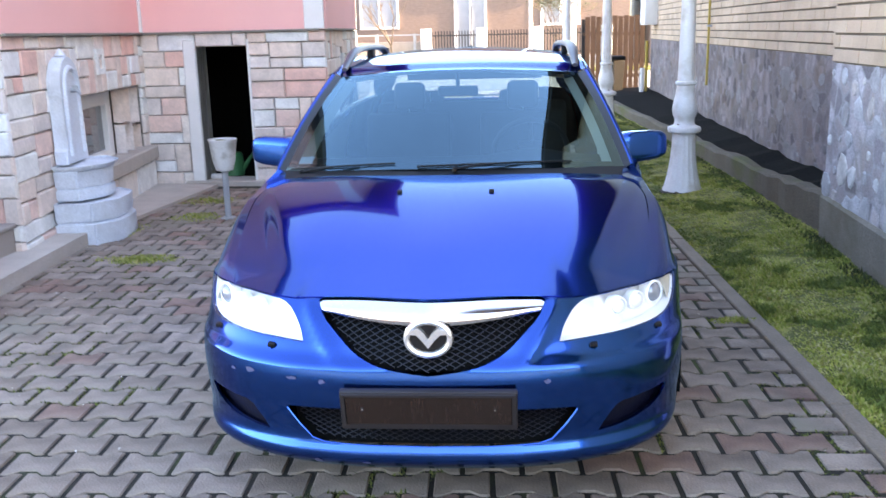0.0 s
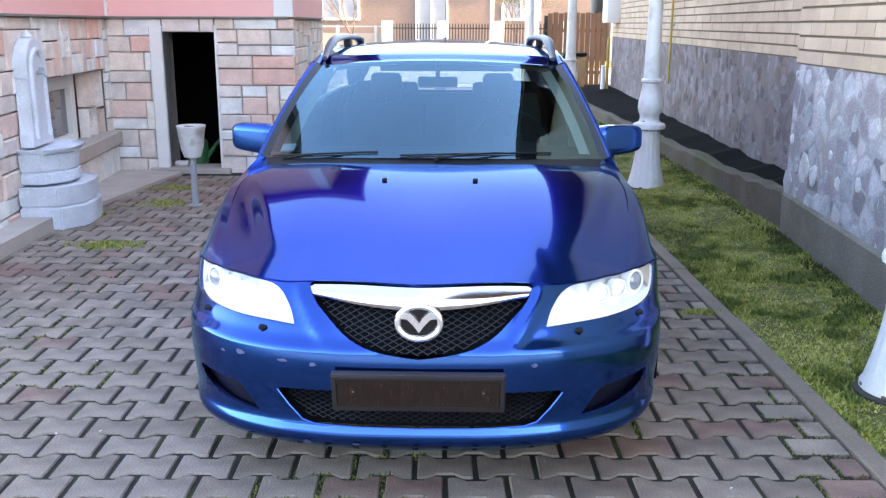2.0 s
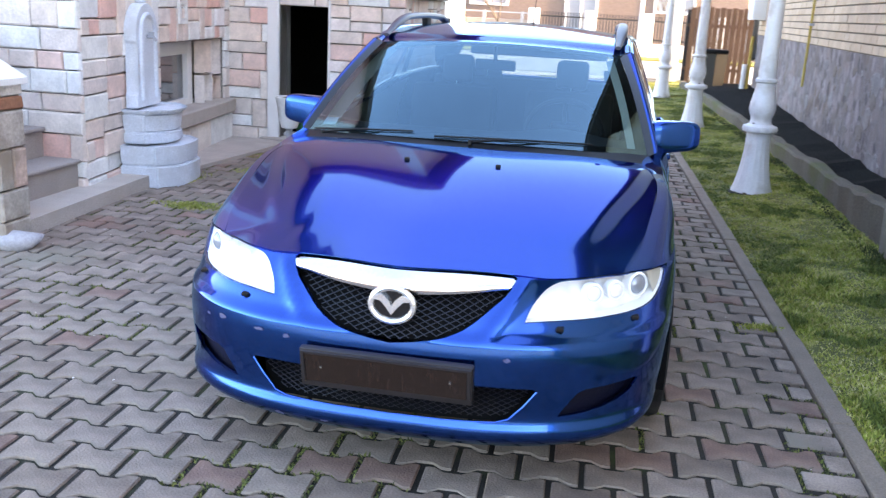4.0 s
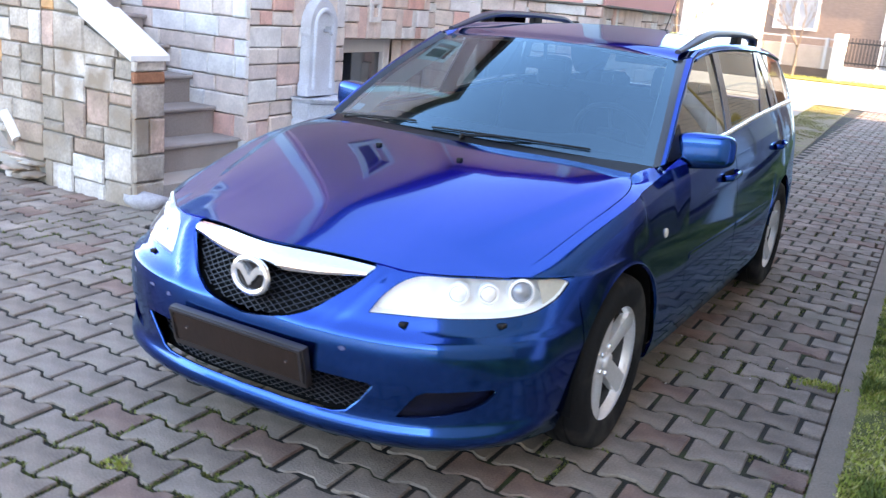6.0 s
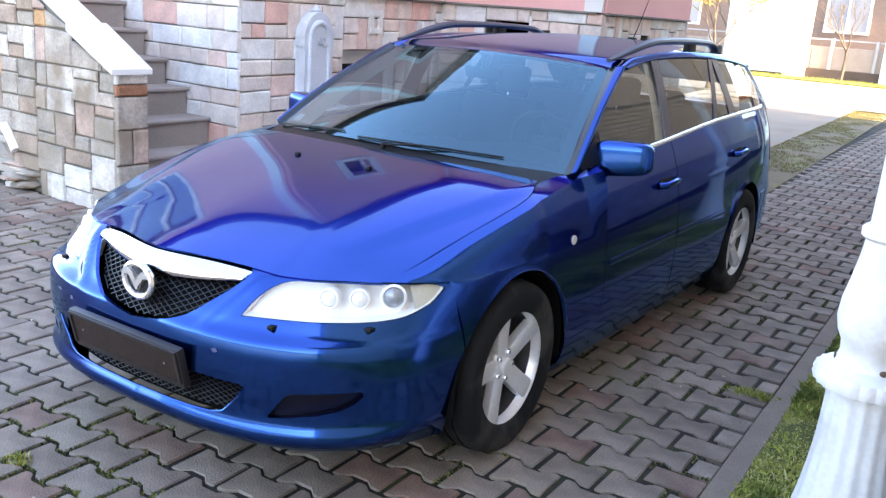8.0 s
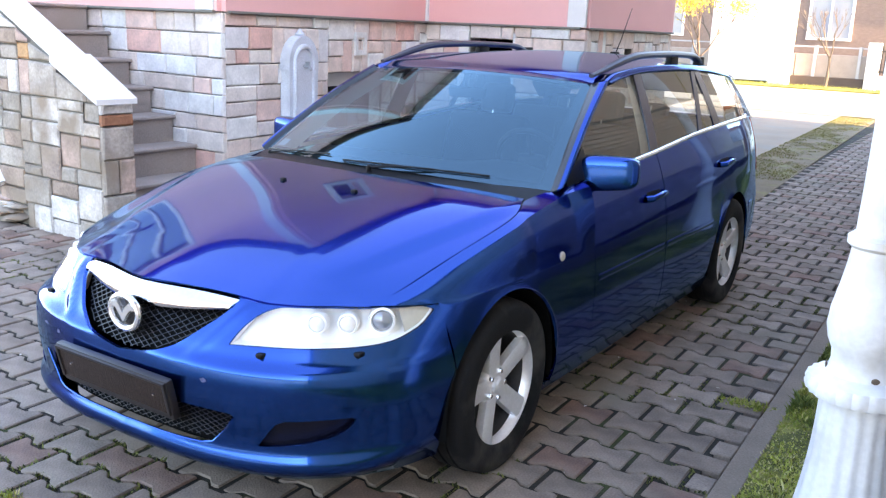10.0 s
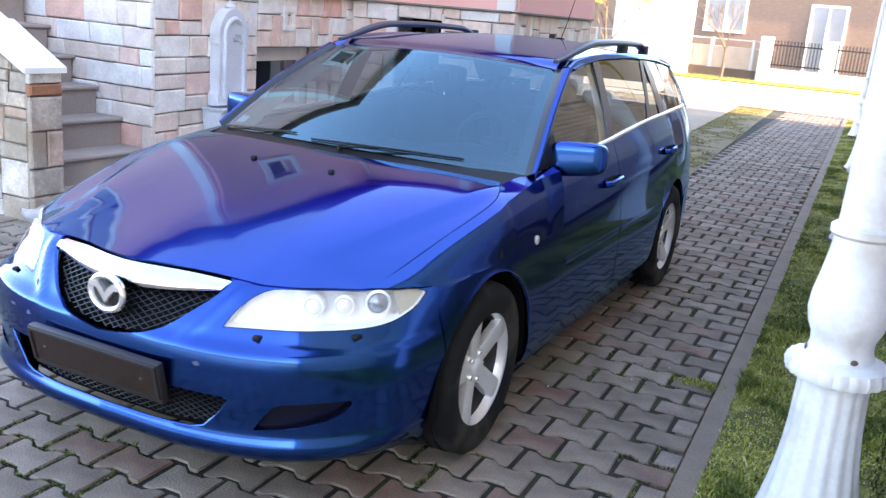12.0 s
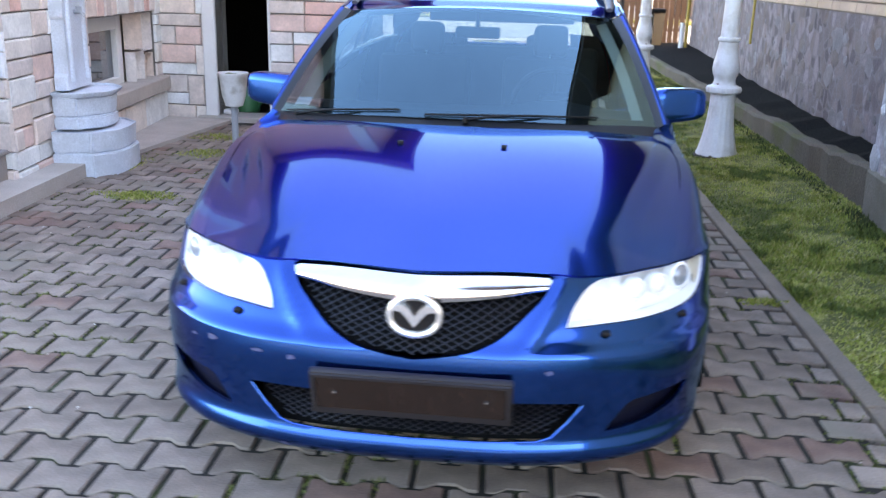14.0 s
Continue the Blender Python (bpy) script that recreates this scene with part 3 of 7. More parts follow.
def patch(cx, cy, rx, ry):
    """Foot points of a low weed patch that creeps over the pavers."""
    def f(r):
        a, q = r.uniform(0, 6.28), r.random() ** 0.7
        k = 1 + 0.5 * noise.noise((cx + math.cos(a) * 2, cy + math.sin(a) * 2, 3.0))
        return cx + rx * q * k * math.cos(a), cy + ry * q * k * math.sin(a), -0.004, 1.1 - 0.5 * q
    return f


for cx, cy, rx, ry, n in ((-2.36, 3.52, 0.30, 0.13, 900), (-2.46, 5.02, 0.20, 0.20, 600), (-2.85, 4.45, 0.12, 0.30, 350), (1.44, 2.12, 0.14, 0.05, 260), (-0.29, -0.22, 0.05, 0.04, 90), (-2.62, 5.8, 0.35, 0.20, 500)):
    tagged(part("weeds", blades(patch(cx, cy, rx, ry), n, 0.010, 0.034, int(n + cx * 10), 1.4), M["grass"], smooth=False), "small patch of green weeds creeping over the pavers", "weeds", kind="stuff")


def petals(count, seed):
    r = random.Random(seed)
    V, F = [], []
    for _ in range(count):
        x, y, a, s = r.uniform(-3.0, 1.5), r.uniform(-0.7, 4.5), r.uniform(0, 6.28), r.uniform(0.004, 0.010)
        c, d = math.cos(a) * s, math.sin(a) * s
        z = 0.005 + r.random() * 0.004
        o = len(V)
        V += [(x - c, y - d, z), (x + d * 0.5, y - c * 0.5, z + 0.002), (x + c, y + d, z), (x - d * 0.5, y + c * 0.5, z + 0.003)]
        F.append((o, o + 1, o + 2, o + 3))
    return V, F


tagged(part("petals", petals(70, 15), M["petal"], smooth=False), "tiny pale fallen petals scattered on the pavers", "petals", kind="stuff")

# ---- the pink house: stone-clad base, render above ----
A, B, C, D = (-3.17, 3.42), (-3.55, 6.78), (-1.62, 6.76), (-1.78, 9.6)
TOPZ = 1.58
WALLH = 4.95
house = thing("house_pink", "two-storey pink rendered house with stone-clad base", "house", kind="structure")


def wall_frame(a, b):
    """A matrix: x along the wall from a to b, y up, z out of the wall (to the right of the way)."""
    d = Vector((b[0] - a[0], b[1] - a[1], 0))
    L = d.length
    d.normalize()
    out = Vector((d.y, -d.x, 0))
    m = Matrix(((d.x, 0, out.x, a[0]), (d.y, 0, out.y, a[1]), (0, 1, 0, 0), (0, 0, 0, 1)))
    return m, L


def wall_slab(name, a, b, z0, z1, back, m, parent, holes=()):
    """A wall with thickness, cut into slabs round its holes (u0, u1, v0, v1)."""
    fm, L = wall_frame(a, b)
    us = sorted({0.0, L, *[max(0.0, h[0]) for h in holes], *[min(L, h[1]) for h in holes]})
    vs = sorted({z0, z1, *[min(max(h[2], z0), z1) for h in holes], *[min(max(h[3], z0), z1) for h in holes]})
    datas = []
    for u0, u1 in zip(us, us[1:]):
        for v0, v1 in zip(vs, vs[1:]):
            cu, cv = (u0 + u1) / 2, (v0 + v1) / 2
            if v1 - v0 < 1e-6 or any(h[0] < cu < h[1] and h[2] < cv < h[3] for h in holes):
                continue
            datas.append(prism([(u0, v0), (u1, v0), (u1, v1), (u0, v1)], back, fm @ Matrix.Translation((0, 0, -back))))
    return part(name, join(*datas), m, parent, smooth=False)


def stone_piece(u0, u1, v0, v1, d, rg):
    """One cladding stone with a worn, uneven face."""
    g = 0.0045
    u0, u1, v0, v1 = u0 + g, u1 - g, v0 + g, v1 - g
    i = 0.009
    j = lambda s=0.004: rg.uniform(-s, s)
    V = [(u0, v0, -0.01), (u1, v0, -0.01), (u1, v1, -0.01), (u0, v1, -0.01)]
    V += [(u0 + j(), v0 + j(), d - 0.012), (u1 + j(), v0 + j(), d - 0.012), (u1 + j(), v1 + j(), d - 0.012), (u0 + j(), v1 + j(), d - 0.012)]
    V += [(u0 + i + j(), v0 + i + j(), d + j(0.003)), (u1 - i + j(), v0 + i + j(), d + j(0.003)), (u1 - i + j(), v1 - i + j(), d + j(0.003)), (u0 + i + j(), v1 - i + j(), d + j(0.003))]
    F = []
    for k in (0, 4):
        F += [(k + q, k + (q + 1) % 4, k + (q + 1) % 4 + 4, k + q + 4) for q in range(4)]
    F.append((8, 9, 10, 11))
    return V, F


def ashlar(u0, u1, v0, v1, rg, out):
    """Splits a field into blocks of random ashlar."""
    w, h = u1 - u0, v1 - v0
    big = rg.random()
    if (w <= 0.42 and h <= 0.18) or (w <= 0.15 and h <= 0.34 and big < 0.7) or (w < 0.34 and h < 0.26 and big < 0.4):
        out.append((u0, u1, v0, v1))
        return
    if w < 0.13 and h < 0.36:
        out.append((u0, u1, v0, v1))
        return
    if (w / h > 1.5 and w > 0.22) or (h < 0.22):
        s = u0 + w * rg.choice((0.3, 0.38, 0.5, 0.62, 0.7))
        ashlar(u0, s, v0, v1, rg, out)
        ashlar(s, u1, v0, v1, rg, out)
    else:
        s = v0 + h * rg.choice((0.32, 0.42, 0.5, 0.6, 0.68))
        ashlar(u0, u1, v0, s, rg, out)
        ashlar(u0, u1, s, v1, rg, out)


def coursed(u0, u1, v0, v1, rg, out):
    """Courses of uneven height: long blocks, pairs of flat ones, and now and then an upright slab."""
    v = v0
    while v < v1 - 0.02:
        h = rg.choice((0.13, 0.16, 0.17, 0.19, 0.26, 0.30))
        if v1 - v - h < 0.09:
            h = v1 - v
        u = u0
        while u < u1 - 0.02:
            q = rg.random()
            w = rg.uniform(0.10, 0.17) if h > 0.21 and q < 0.35 else rg.uniform(0.20, 0.46)
            if u1 - u - w < 0.09:
                w = u1 - u
            if h > 0.21 and w > 0.18 and q > 0.25:
                c = v + h * rg.choice((0.4, 0.5, 0.6))
                e = u + w * rg.choice((0.42, 0.55))
                out.append((u, u + w, v, c) if rg.random() < 0.6 else (u, e, v, c))
                if out[-1][1] == e:
                    out.append((e, u + w, v, c))
                out.append((u, u + w, c, v + h))
            else:
                out.append((u, u + w, v, v + h))
            u += w
        v += h


def clad(a, b, z0, z1, parent, seed, m, holes=(), poly_ok=None, depth=0.03, span=2.6):
    fm, L = wall_frame(a, b)
    rg = random.Random(seed)
    us = sorted({0.0, L, *[h[0] for h in holes], *[h[1] for h in holes]})
    us2 = [us[0]]
    for u in us[1:]:
        n = max(1, round((u - us2[-1]) / span))
        s = us2[-1]
        us2 += [s + (u - s) * k / n for k in range(1, n + 1)]
    k = 0
    for ua, ub in zip(us2, us2[1:]):
        cu = (ua + ub) / 2
        vs = sorted({z0, z1, *[h[2] for h in holes if h[0] < cu < h[1]], *[h[3] for h in holes if h[0] < cu < h[1]]})
        vs = [v for v in vs if z0 <= v <= z1]
        for va, vb in zip(vs, vs[1:]):
            cv = (va + vb) / 2
            if any(h[0] < cu < h[1] and h[2] < cv < h[3] for h in holes):
                continue
            out = []
            coursed(ua, ub, va, vb, rg, out)
            for s in out:
                if poly_ok and not poly_ok((s[0] + s[1]) / 2, (s[2] + s[3]) / 2, s):
                    continue
                d = stone_piece(*s, depth + rg.uniform(-0.007, 0.01), rg)
                part("stone", moved(d, fm), m, parent, smooth=False)
                k += 1
    return k


# A-B faces the drive, with the fountain and a cellar window; F0-A is the front with the stairs
F0 = (-9.0, 3.55)
hole_ab = [(1.45, 3.2, 0.42, 1.07)]
hole_bc = [(0.60, 1.14, 0.04, 1.43)]
hole_cd = [(1.15, 1.45, 1.05, 1.38)]
wall_slab("wall_drive", A, B, -0.05, TOPZ, 0.30, M["mortar"], house, hole_ab + [(-1, 0.06, -1, 9)])
wall_slab("wall_recess", B, C, -0.05, TOPZ, 0.30, M["mortar"], house, hole_bc)
wall_slab("wall_side", C, D, -0.05, TOPZ, 0.30, M["mortar"], house, hole_cd + [(-1, 0.06, -1, 9)])
wall_slab("wall_front", F0, A, -0.05, TOPZ, 0.30, M["mortar"], house, [(5.77, 9, -1, 9)])
wall_slab("wall_back", D, (-9.0, 9.9), -0.05, 4.7, 0.30, M["pink"], house)
wall_slab("wall_far", (-9.0, 9.9), F0, -0.05, WALLH, 0.30, M["pink"], house)
for nm, a, b, hs, seed in (("cladding_drive", A, B, hole_ab, 21), ("cladding_recess", B, (-1.587, 6.7597), hole_bc, 22), ("cladding_side", C, D, hole_cd, 23), ("cladding_front", (-5.6, 3.485), (-3.138, 3.4193), [], 24)):
    e = thing(nm, "mixed grey, white and pink stone cladding", "stone cladding", kind="structure")
    clad(a, b, -0.02, TOPZ - 0.012, e, seed, M["stone"], hs)
# pink storeys above, 3 cm proud, with white corner strips and white-framed windows
OUT = 0.045


def pink_wall(name, a, b, holes, h):
    fm, L = wall_frame(a, b)
    ob = wall_slab(name, a, b, TOPZ, h, 0.30, M["pink"], house, holes)
    ob.location = (fm.col[2][0] * OUT, fm.col[2][1] * OUT, 0)
    return fm


def white_window(name, fm, u0, u1, v0, v1, lights=2, parent=None):
    w = thing(name, "white-framed casement window in the pink wall", "window", kind="structure")
    t = 0.09
    for nm, (a, b, c, d) in (("window_frame", (u0 - 0.12, u0, v0 - 0.12, v1 + 0.12)), ("window_frame", (u1, u1 + 0.12, v0 - 0.12, v1 + 0.12)), ("window_frame", (u0, u1, v1, v1 + 0.12)), ("window_sill", (u0, u1, v0 - 0.12, v0))):
        part(nm, moved(bdata(a, b, c, d, -0.02, OUT + 0.03, bevel=0.008, seg=1), fm), M["white_trim"], w)
    n = lights
    for i in range(n):
        a, b = lerp(u0, u1, i / n), lerp(u0, u1, (i + 1) / n)
        for (p, q, r, s) in ((a, a + 0.05, v0, v1), (b - 0.05, b, v0, v1), (a + 0.05, b - 0.05, v0, v0 + 0.05), (a + 0.05, b - 0.05, v1 - 0.05, v1)):
            part("sash", moved(bdata(p, q, r, s, -0.09, -0.04), fm), M["white_trim"], w)
        part("pane", moved(bdata(a + 0.05, b - 0.05, v0 + 0.05, v1 - 0.05, -0.075, -0.068), fm), M["house_glass"], w)


M["house_glass"] = mat("dark_window_glass", (0.02, 0.03, 0.045), 0.05, var=0.2, scale=1.5, bump=0, coat=1.0)
ab_win = [(0.97, 1.52, 2.98, 3.60)]
bc_win = []
cd_win = []
fr_win = [(1.3, 3.7, 2.75, 4.05)]
ANNEX = 4.7
fm_ab = pink_wall("render_drive", A, B, ab_win, WALLH)
fm_bc = pink_wall("render_recess", B, C, bc_win, ANNEX)
fm_cd = pink_wall("render_side", C, D, cd_win, ANNEX)
fm_fr = pink_wall("render_front", F0, A, fr_win, WALLH)
for i, (fm, hs, n) in enumerate(((fm_ab, ab_win, 1), (fm_bc, bc_win, 2), (fm_fr, fr_win, 3))):
    for h in hs:
        white_window("window_%d" % (i + 1), fm, *h, n)
# white corner strips
strips = thing("trim", "white vertical corner strips on the pink render", "trim", kind="structure")
for fm, L, u in ((fm_bc, 0, wall_frame(B, C)[1] - 0.17), (fm_ab, 0, wall_frame(A, B)[1] - 0.10), (fm_fr, 0, wall_frame(F0, A)[1] - 0.23)):
    part("strip", moved(bdata(u, u + 0.2, TOPZ + 0.004, ANNEX if fm is fm_bc else WALLH, OUT - 0.02, OUT + 0.022, bevel=0.006, seg=1), fm), M["white_trim"], strips)
ledge = thing("trim_ledge", "thin grey drip ledge above the stone base", "trim", kind="structure")
for fm, L in ((fm_ab, wall_frame(A, B)[1]), (fm_bc, wall_frame(B, C)[1]), (fm_cd, wall_frame(C, D)[1]), (fm_fr, wall_frame(F0, A)[1])):
    part("ledge", moved(bdata(0.02, L - 0.02, TOPZ - 0.012, TOPZ + 0.006, -0.05, OUT + 0.03), fm), M["mortar"], ledge)
# hipped tile roof over dark boarded eaves
EAVES = [(-9.5, 3.19), (-2.98, 3.19), (-3.18, 6.40), (-3.8, 10.3), (-9.5, 10.3)]
part("eaves", prism(EAVES, 0.16, Matrix.Translation((0, 0, WALLH))), M["dark_wood"], house, smooth=False)
hip = [Vector((x, y, WALLH + 0.164)) for x, y in EAVES] + [Vector((-6.3, 5.9, WALLH + 1.75)), Vector((-6.3, 7.4, WALLH + 1.75))]
part("roof", (hip, [(4, 3, 2, 1, 0), (0, 1, 5), (1, 2, 6, 5), (2, 3, 6), (3, 4, 6), (4, 0, 5, 6)]), M["roof_tile"], house, smooth=False)
part("roof_annex", prism([(-3.6, 6.45), (-1.2, 6.35), (-1.35, 9.9), (-4.2, 9.9)], 0.2, Matrix.Translation((0, 0, ANNEX))), M["roof_tile"], house, smooth=False)

# cellar doorway with white jamb, and a room painted near-black to look unlit
fm, L = wall_frame(B, C)
door = thing("door_1", "open cellar doorway with a white stone jamb", "doorway", kind="structure")
part("jamb", moved(bdata(0.47, 0.60, 0.04, 1.50, -0.20, 0.045, bevel=0.01, seg=1), fm), M["white_trim"], door)
part("jamb", moved(bdata(1.14, 1.165, 0.04, 1.50, -0.20, 0.042, bevel=0.006, seg=1), fm), M["white_trim"], door)
part("threshold", moved(bdata(0.40, 1.25, -0.02, 0.045, -0.25, 0.10, bevel=0.01, seg=1), fm), M["concrete"], door)
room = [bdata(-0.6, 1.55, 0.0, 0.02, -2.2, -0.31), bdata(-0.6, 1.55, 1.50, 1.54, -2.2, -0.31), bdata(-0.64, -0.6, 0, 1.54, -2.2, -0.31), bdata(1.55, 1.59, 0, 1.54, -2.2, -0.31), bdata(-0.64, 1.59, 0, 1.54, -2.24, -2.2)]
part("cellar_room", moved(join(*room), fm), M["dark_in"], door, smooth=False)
sack = thing("watering_can", "green plastic watering can inside the dark cellar doorway", "watering can", at=tuple(fm @ Vector((0.75, 0.02, -0.45))))
part("body", lathe([(0.0, 0.0), (0.11, 0.0), (0.125, 0.02), (0.12, 0.22), (0.10, 0.26), (0.0, 0.265)], 20, cap=False), M["green"], sack)
part("spout", sweep([(0.10, 0, 0.06), (0.2, 0, 0.2), (0.27, 0, 0.28)], [0.028, 0.02, 0.016]), M["green"], sack)
part("handle", sweep([(-0.10, 0, 0.05), (-0.18, 0, 0.15), (-0.14, 0, 0.28), (-0.03, 0, 0.29)], 0.012), M["green"], sack)
rag = part("paper_bag", moved(bdata(-0.07, 0.07, -0.05, 0.05, 0, 0.05, bevel=0.02), Matrix.Translation(fm @ Vector((0.68, 0.045, -0.12)))), M["bucket"])
tagged(rag, "crumpled white paper bag on the threshold", "bag")

# cellar window in its recess
fm, L = wall_frame(A, B)
cw = thing("window_4", "white-framed cellar window in a stone recess", "window", kind="structure")
part("reveal", moved(join(bdata(1.40, 3.25, 0.40, 1.09, -0.34, -0.30), bdata(1.43, 1.45, 0.42, 1.07, -0.30, 0.0), bdata(3.2, 3.22, 0.42, 1.07, -0.30, 0.0), bdata(1.45, 3.2, 0.41, 0.425, -0.30, 0.0), bdata(1.45, 3.2, 1.065, 1.08, -0.30, 0.0)), fm), M["concrete"], cw, smooth=False)
for a, b, c, d in ((1.47, 1.60, 0.42, 1.06), (2.50, 2.63, 0.42, 1.06), (1.60, 2.50, 0.93, 1.06), (1.60, 2.50, 0.42, 0.50)):
    part("window_frame", moved(bdata(a, b, c, d, -0.22, -0.12, bevel=0.006, seg=1), fm), M["white_trim"], cw)
part("pane", moved(bdata(1.60, 2.50, 0.50, 0.93, -0.18, -0.172), fm), M["house_glass"], cw)
part("window_sill", moved(bdata(1.38, 3.3, 0.30, 0.44, -0.12, 0.12, bevel=0.012, seg=1), fm), M["concrete"], cw)
for k, (a, b, c, d) in enumerate(((2.65, 2.9, 0.43, 0.72), (2.92, 3.18, 0.43, 0.68), (2.65, 2.88, 0.73, 1.06), (2.90, 3.18, 0.70, 1.06), (1.4, 2.0, 0.0, 0.29), (2.01, 2.6, 0.0, 0.29), (2.61, 3.3, 0.0, 0.29))):
    z = 0.08 if k > 3 else -0.10
    part("stone", moved(stone_piece(a, b, c, d, z, random.Random(k)), fm), M["stone"], cw, smooth=False)
# small square vents set in the cladding
for q, (wf, u, v) in enumerate(((wall_frame(A, B), 1.98, 1.34), (wall_frame(C, D), 1.3, 1.2))):
    vent = thing("wall_vent", "small square stone-framed vent in the cladding", "vent")
    part("frame", moved(join(bdata(u - 0.10, u - 0.055, v - 0.11, v + 0.11, 0, 0.05), bdata(u + 0.055, u + 0.10, v - 0.11, v + 0.11, 0, 0.05), bdata(u - 0.055, u + 0.055, v + 0.06, v + 0.11, 0, 0.05), bdata(u - 0.055, u + 0.055, v - 0.11, v - 0.06, 0, 0.05)), wf[0]), M["stone"], vent, smooth=False)
    part("grille", moved(bdata(u - 0.055, u + 0.055, v - 0.06, v + 0.06, 0.0, 0.02), wf[0]), M["dark_in"], vent, smooth=False)

# stairs: slab, treads, parapet with a white cap
slabs = slab_poly("stair_slab", [(-2.88, 2.29), (-2.96, 3.98), (-3.20, 3.98), (-3.30, 3.5), (-6.5, 3.5), (-6.5, 2.29)], -0.04, 0.10, M["concrete"], "worn concrete slab at the foot of the stairs", "slab")
apron = slab_poly("apron", [(-2.98, 4.8), (-2.78, 6.6), (-3.5, 6.7), (-3.32, 4.7)], -0.04, 0.03, M["concrete"], "grey concrete strip along the house wall", "apron")
stairs = thing("stairs", "grey concrete outdoor steps beside the stone house", "stairs", kind="structure")
for i in range(7):
    z1 = 0.30 + 0.215 * i
    x1 = -3.20 - 0.27 * i
    part("step", bdata(x1 - 2.6 + 0.27 * i, x1, 2.32, 3.40, z1 - 0.25, z1 - 0.03, bevel=0.006, seg=1), M["step"], stairs)
    part("tread", bdata(x1 - 2.6 + 0.27 * i, x1 + 0.025, 2.29, 3.42, z1 - 0.03, z1, bevel=0.008, seg=1), M["step"], stairs)
par = thing("stair_wall", "stone-clad stair parapet with a white sloping cap", "parapet wall", kind="structure")
pf, PLn = wall_frame((-6.2, 2.12), (-2.84, 2.03))
slope = lambda u: 0.97 + (PLn - u) * 0.50
body = [(0.6, slope(0.6)), (0.6, 1.0), (1.2, 0.62), (1.75, 0.40), (2.1, 0.12), (2.35, -0.05), (PLn, -0.05), (PLn, slope(PLn))]
part("core", prism(body, 0.22, pf @ Matrix.Translation((0, 0, -0.25))), M["mortar"], par, smooth=False)


def low(u):
    return 1.0 if u < 0.6 else lerp(1.0, 0.62, (u - 0.6) / 0.6) if u < 1.2 else lerp(0.62, 0.40, (u - 1.2) / 0.55) if u < 1.75 else lerp(0.40, -0.05, (u - 1.75) / 0.6) if u < 2.35 else -0.05


rg = random.Random(31)
cells = []
for q in range(3):
    ashlar(0.6 + q * (PLn - 0.6) / 3, 0.6 + (q + 1) * (PLn - 0.6) / 3, -0.03, 0.95, rg, cells)
    ashlar(0.6 + q * (PLn - 0.6) / 3, 0.6 + (q + 1) * (PLn - 0.6) / 3, 0.95, 2.6, rg, cells)
for u0, u1, v0, v1 in cells:
    t0, t1 = min(v1, slope(u0) - 0.022), min(v1, slope(u1) - 0.022)
    v0c, top = max(v0, low(u0), low(u1)), max(t0, t1)
    if top - v0c < 0.05:
        continue
    V, F = stone_piece(u0, u1, v0c, top, rg.uniform(-0.008, 0.008), rg)
    for k, t in ((2, t1), (6, t1), (10, t1), (3, t0), (7, t0), (11, t0)):
        V[k] = (V[k][0], max(V[k][1] - (top - t), v0c + 0.006), V[k][2])
    part("stone", moved((V, F), pf), M["stair_stone"], par, smooth=False)
ef, EL = wall_frame((-2.84, 2.035), (-2.833, 2.285))
for u0, u1, v0, v1, mm in ((0, 0.25, 0.88, 0.965, "stair_stone"), (0, 0.25, 0.80, 0.88, "brown_stone"), (0, 0.25, 0.58, 0.80, "stair_stone"), (0, 0.12, 0.34, 0.58, "stair_stone"), (0.12, 0.25, 0.34, 0.58, "stair_stone"), (0, 0.25, 0.16, 0.34, "stair_stone"), (0, 0.25, -0.02, 0.16, "stair_stone")):
    part("stone", moved(stone_piece(u0, u1, v0, v1, 0.03, rg), ef), M[mm], par, smooth=False)
cap_p = [(0.3, slope(0.3)), (PLn - 0.42, slope(PLn - 0.42)), (PLn - 0.42, slope(PLn - 0.42) + 0.045), (0.3, slope(0.3) + 0.045)]
part("cap", prism(cap_p, 0.23, pf @ Matrix.Translation((0, 0, -0.24))), M["white_trim"], par, "white painted sloping cap", smooth=False)
cap_e = [(PLn - 0.44, slope(PLn - 0.44) + 0.004), (PLn + 0.06, slope(PLn + 0.06) + 0.01), (PLn + 0.06, slope(PLn + 0.06) + 0.045), (PLn - 0.44, slope(PLn - 0.44) + 0.06)]
part("cap", prism(cap_e, 0.31, pf @ Matrix.Translation((0, 0, -0.26))), M["white_trim"], par, "white painted end block of the cap", smooth=False)


def pebble(rx, ry, rz, seed):
    bm = bmesh.new()
    bmesh.ops.create_icosphere(bm, subdivisions=2, radius=1)
    for v in bm.verts:
        k = 1 + 0.35 * noise.noise(v.co * 1.3 + Vector((seed * 3.1, seed, 0)))
        v.co = Vector((v.co.x * rx * k, v.co.y * ry * k, v.co.z * rz * k))
    return bmdata(bm)


corner_rock = part("rock", moved(pebble(0.15, 0.09, 0.07, 2), pose(-2.80, 2.10, 0.04, 0, 0, 30)), M["rubble_stone"], sharp=60)
tagged(corner_rock, "pale rough stone at the foot of the parapet", "stone")
rg = random.Random(8)
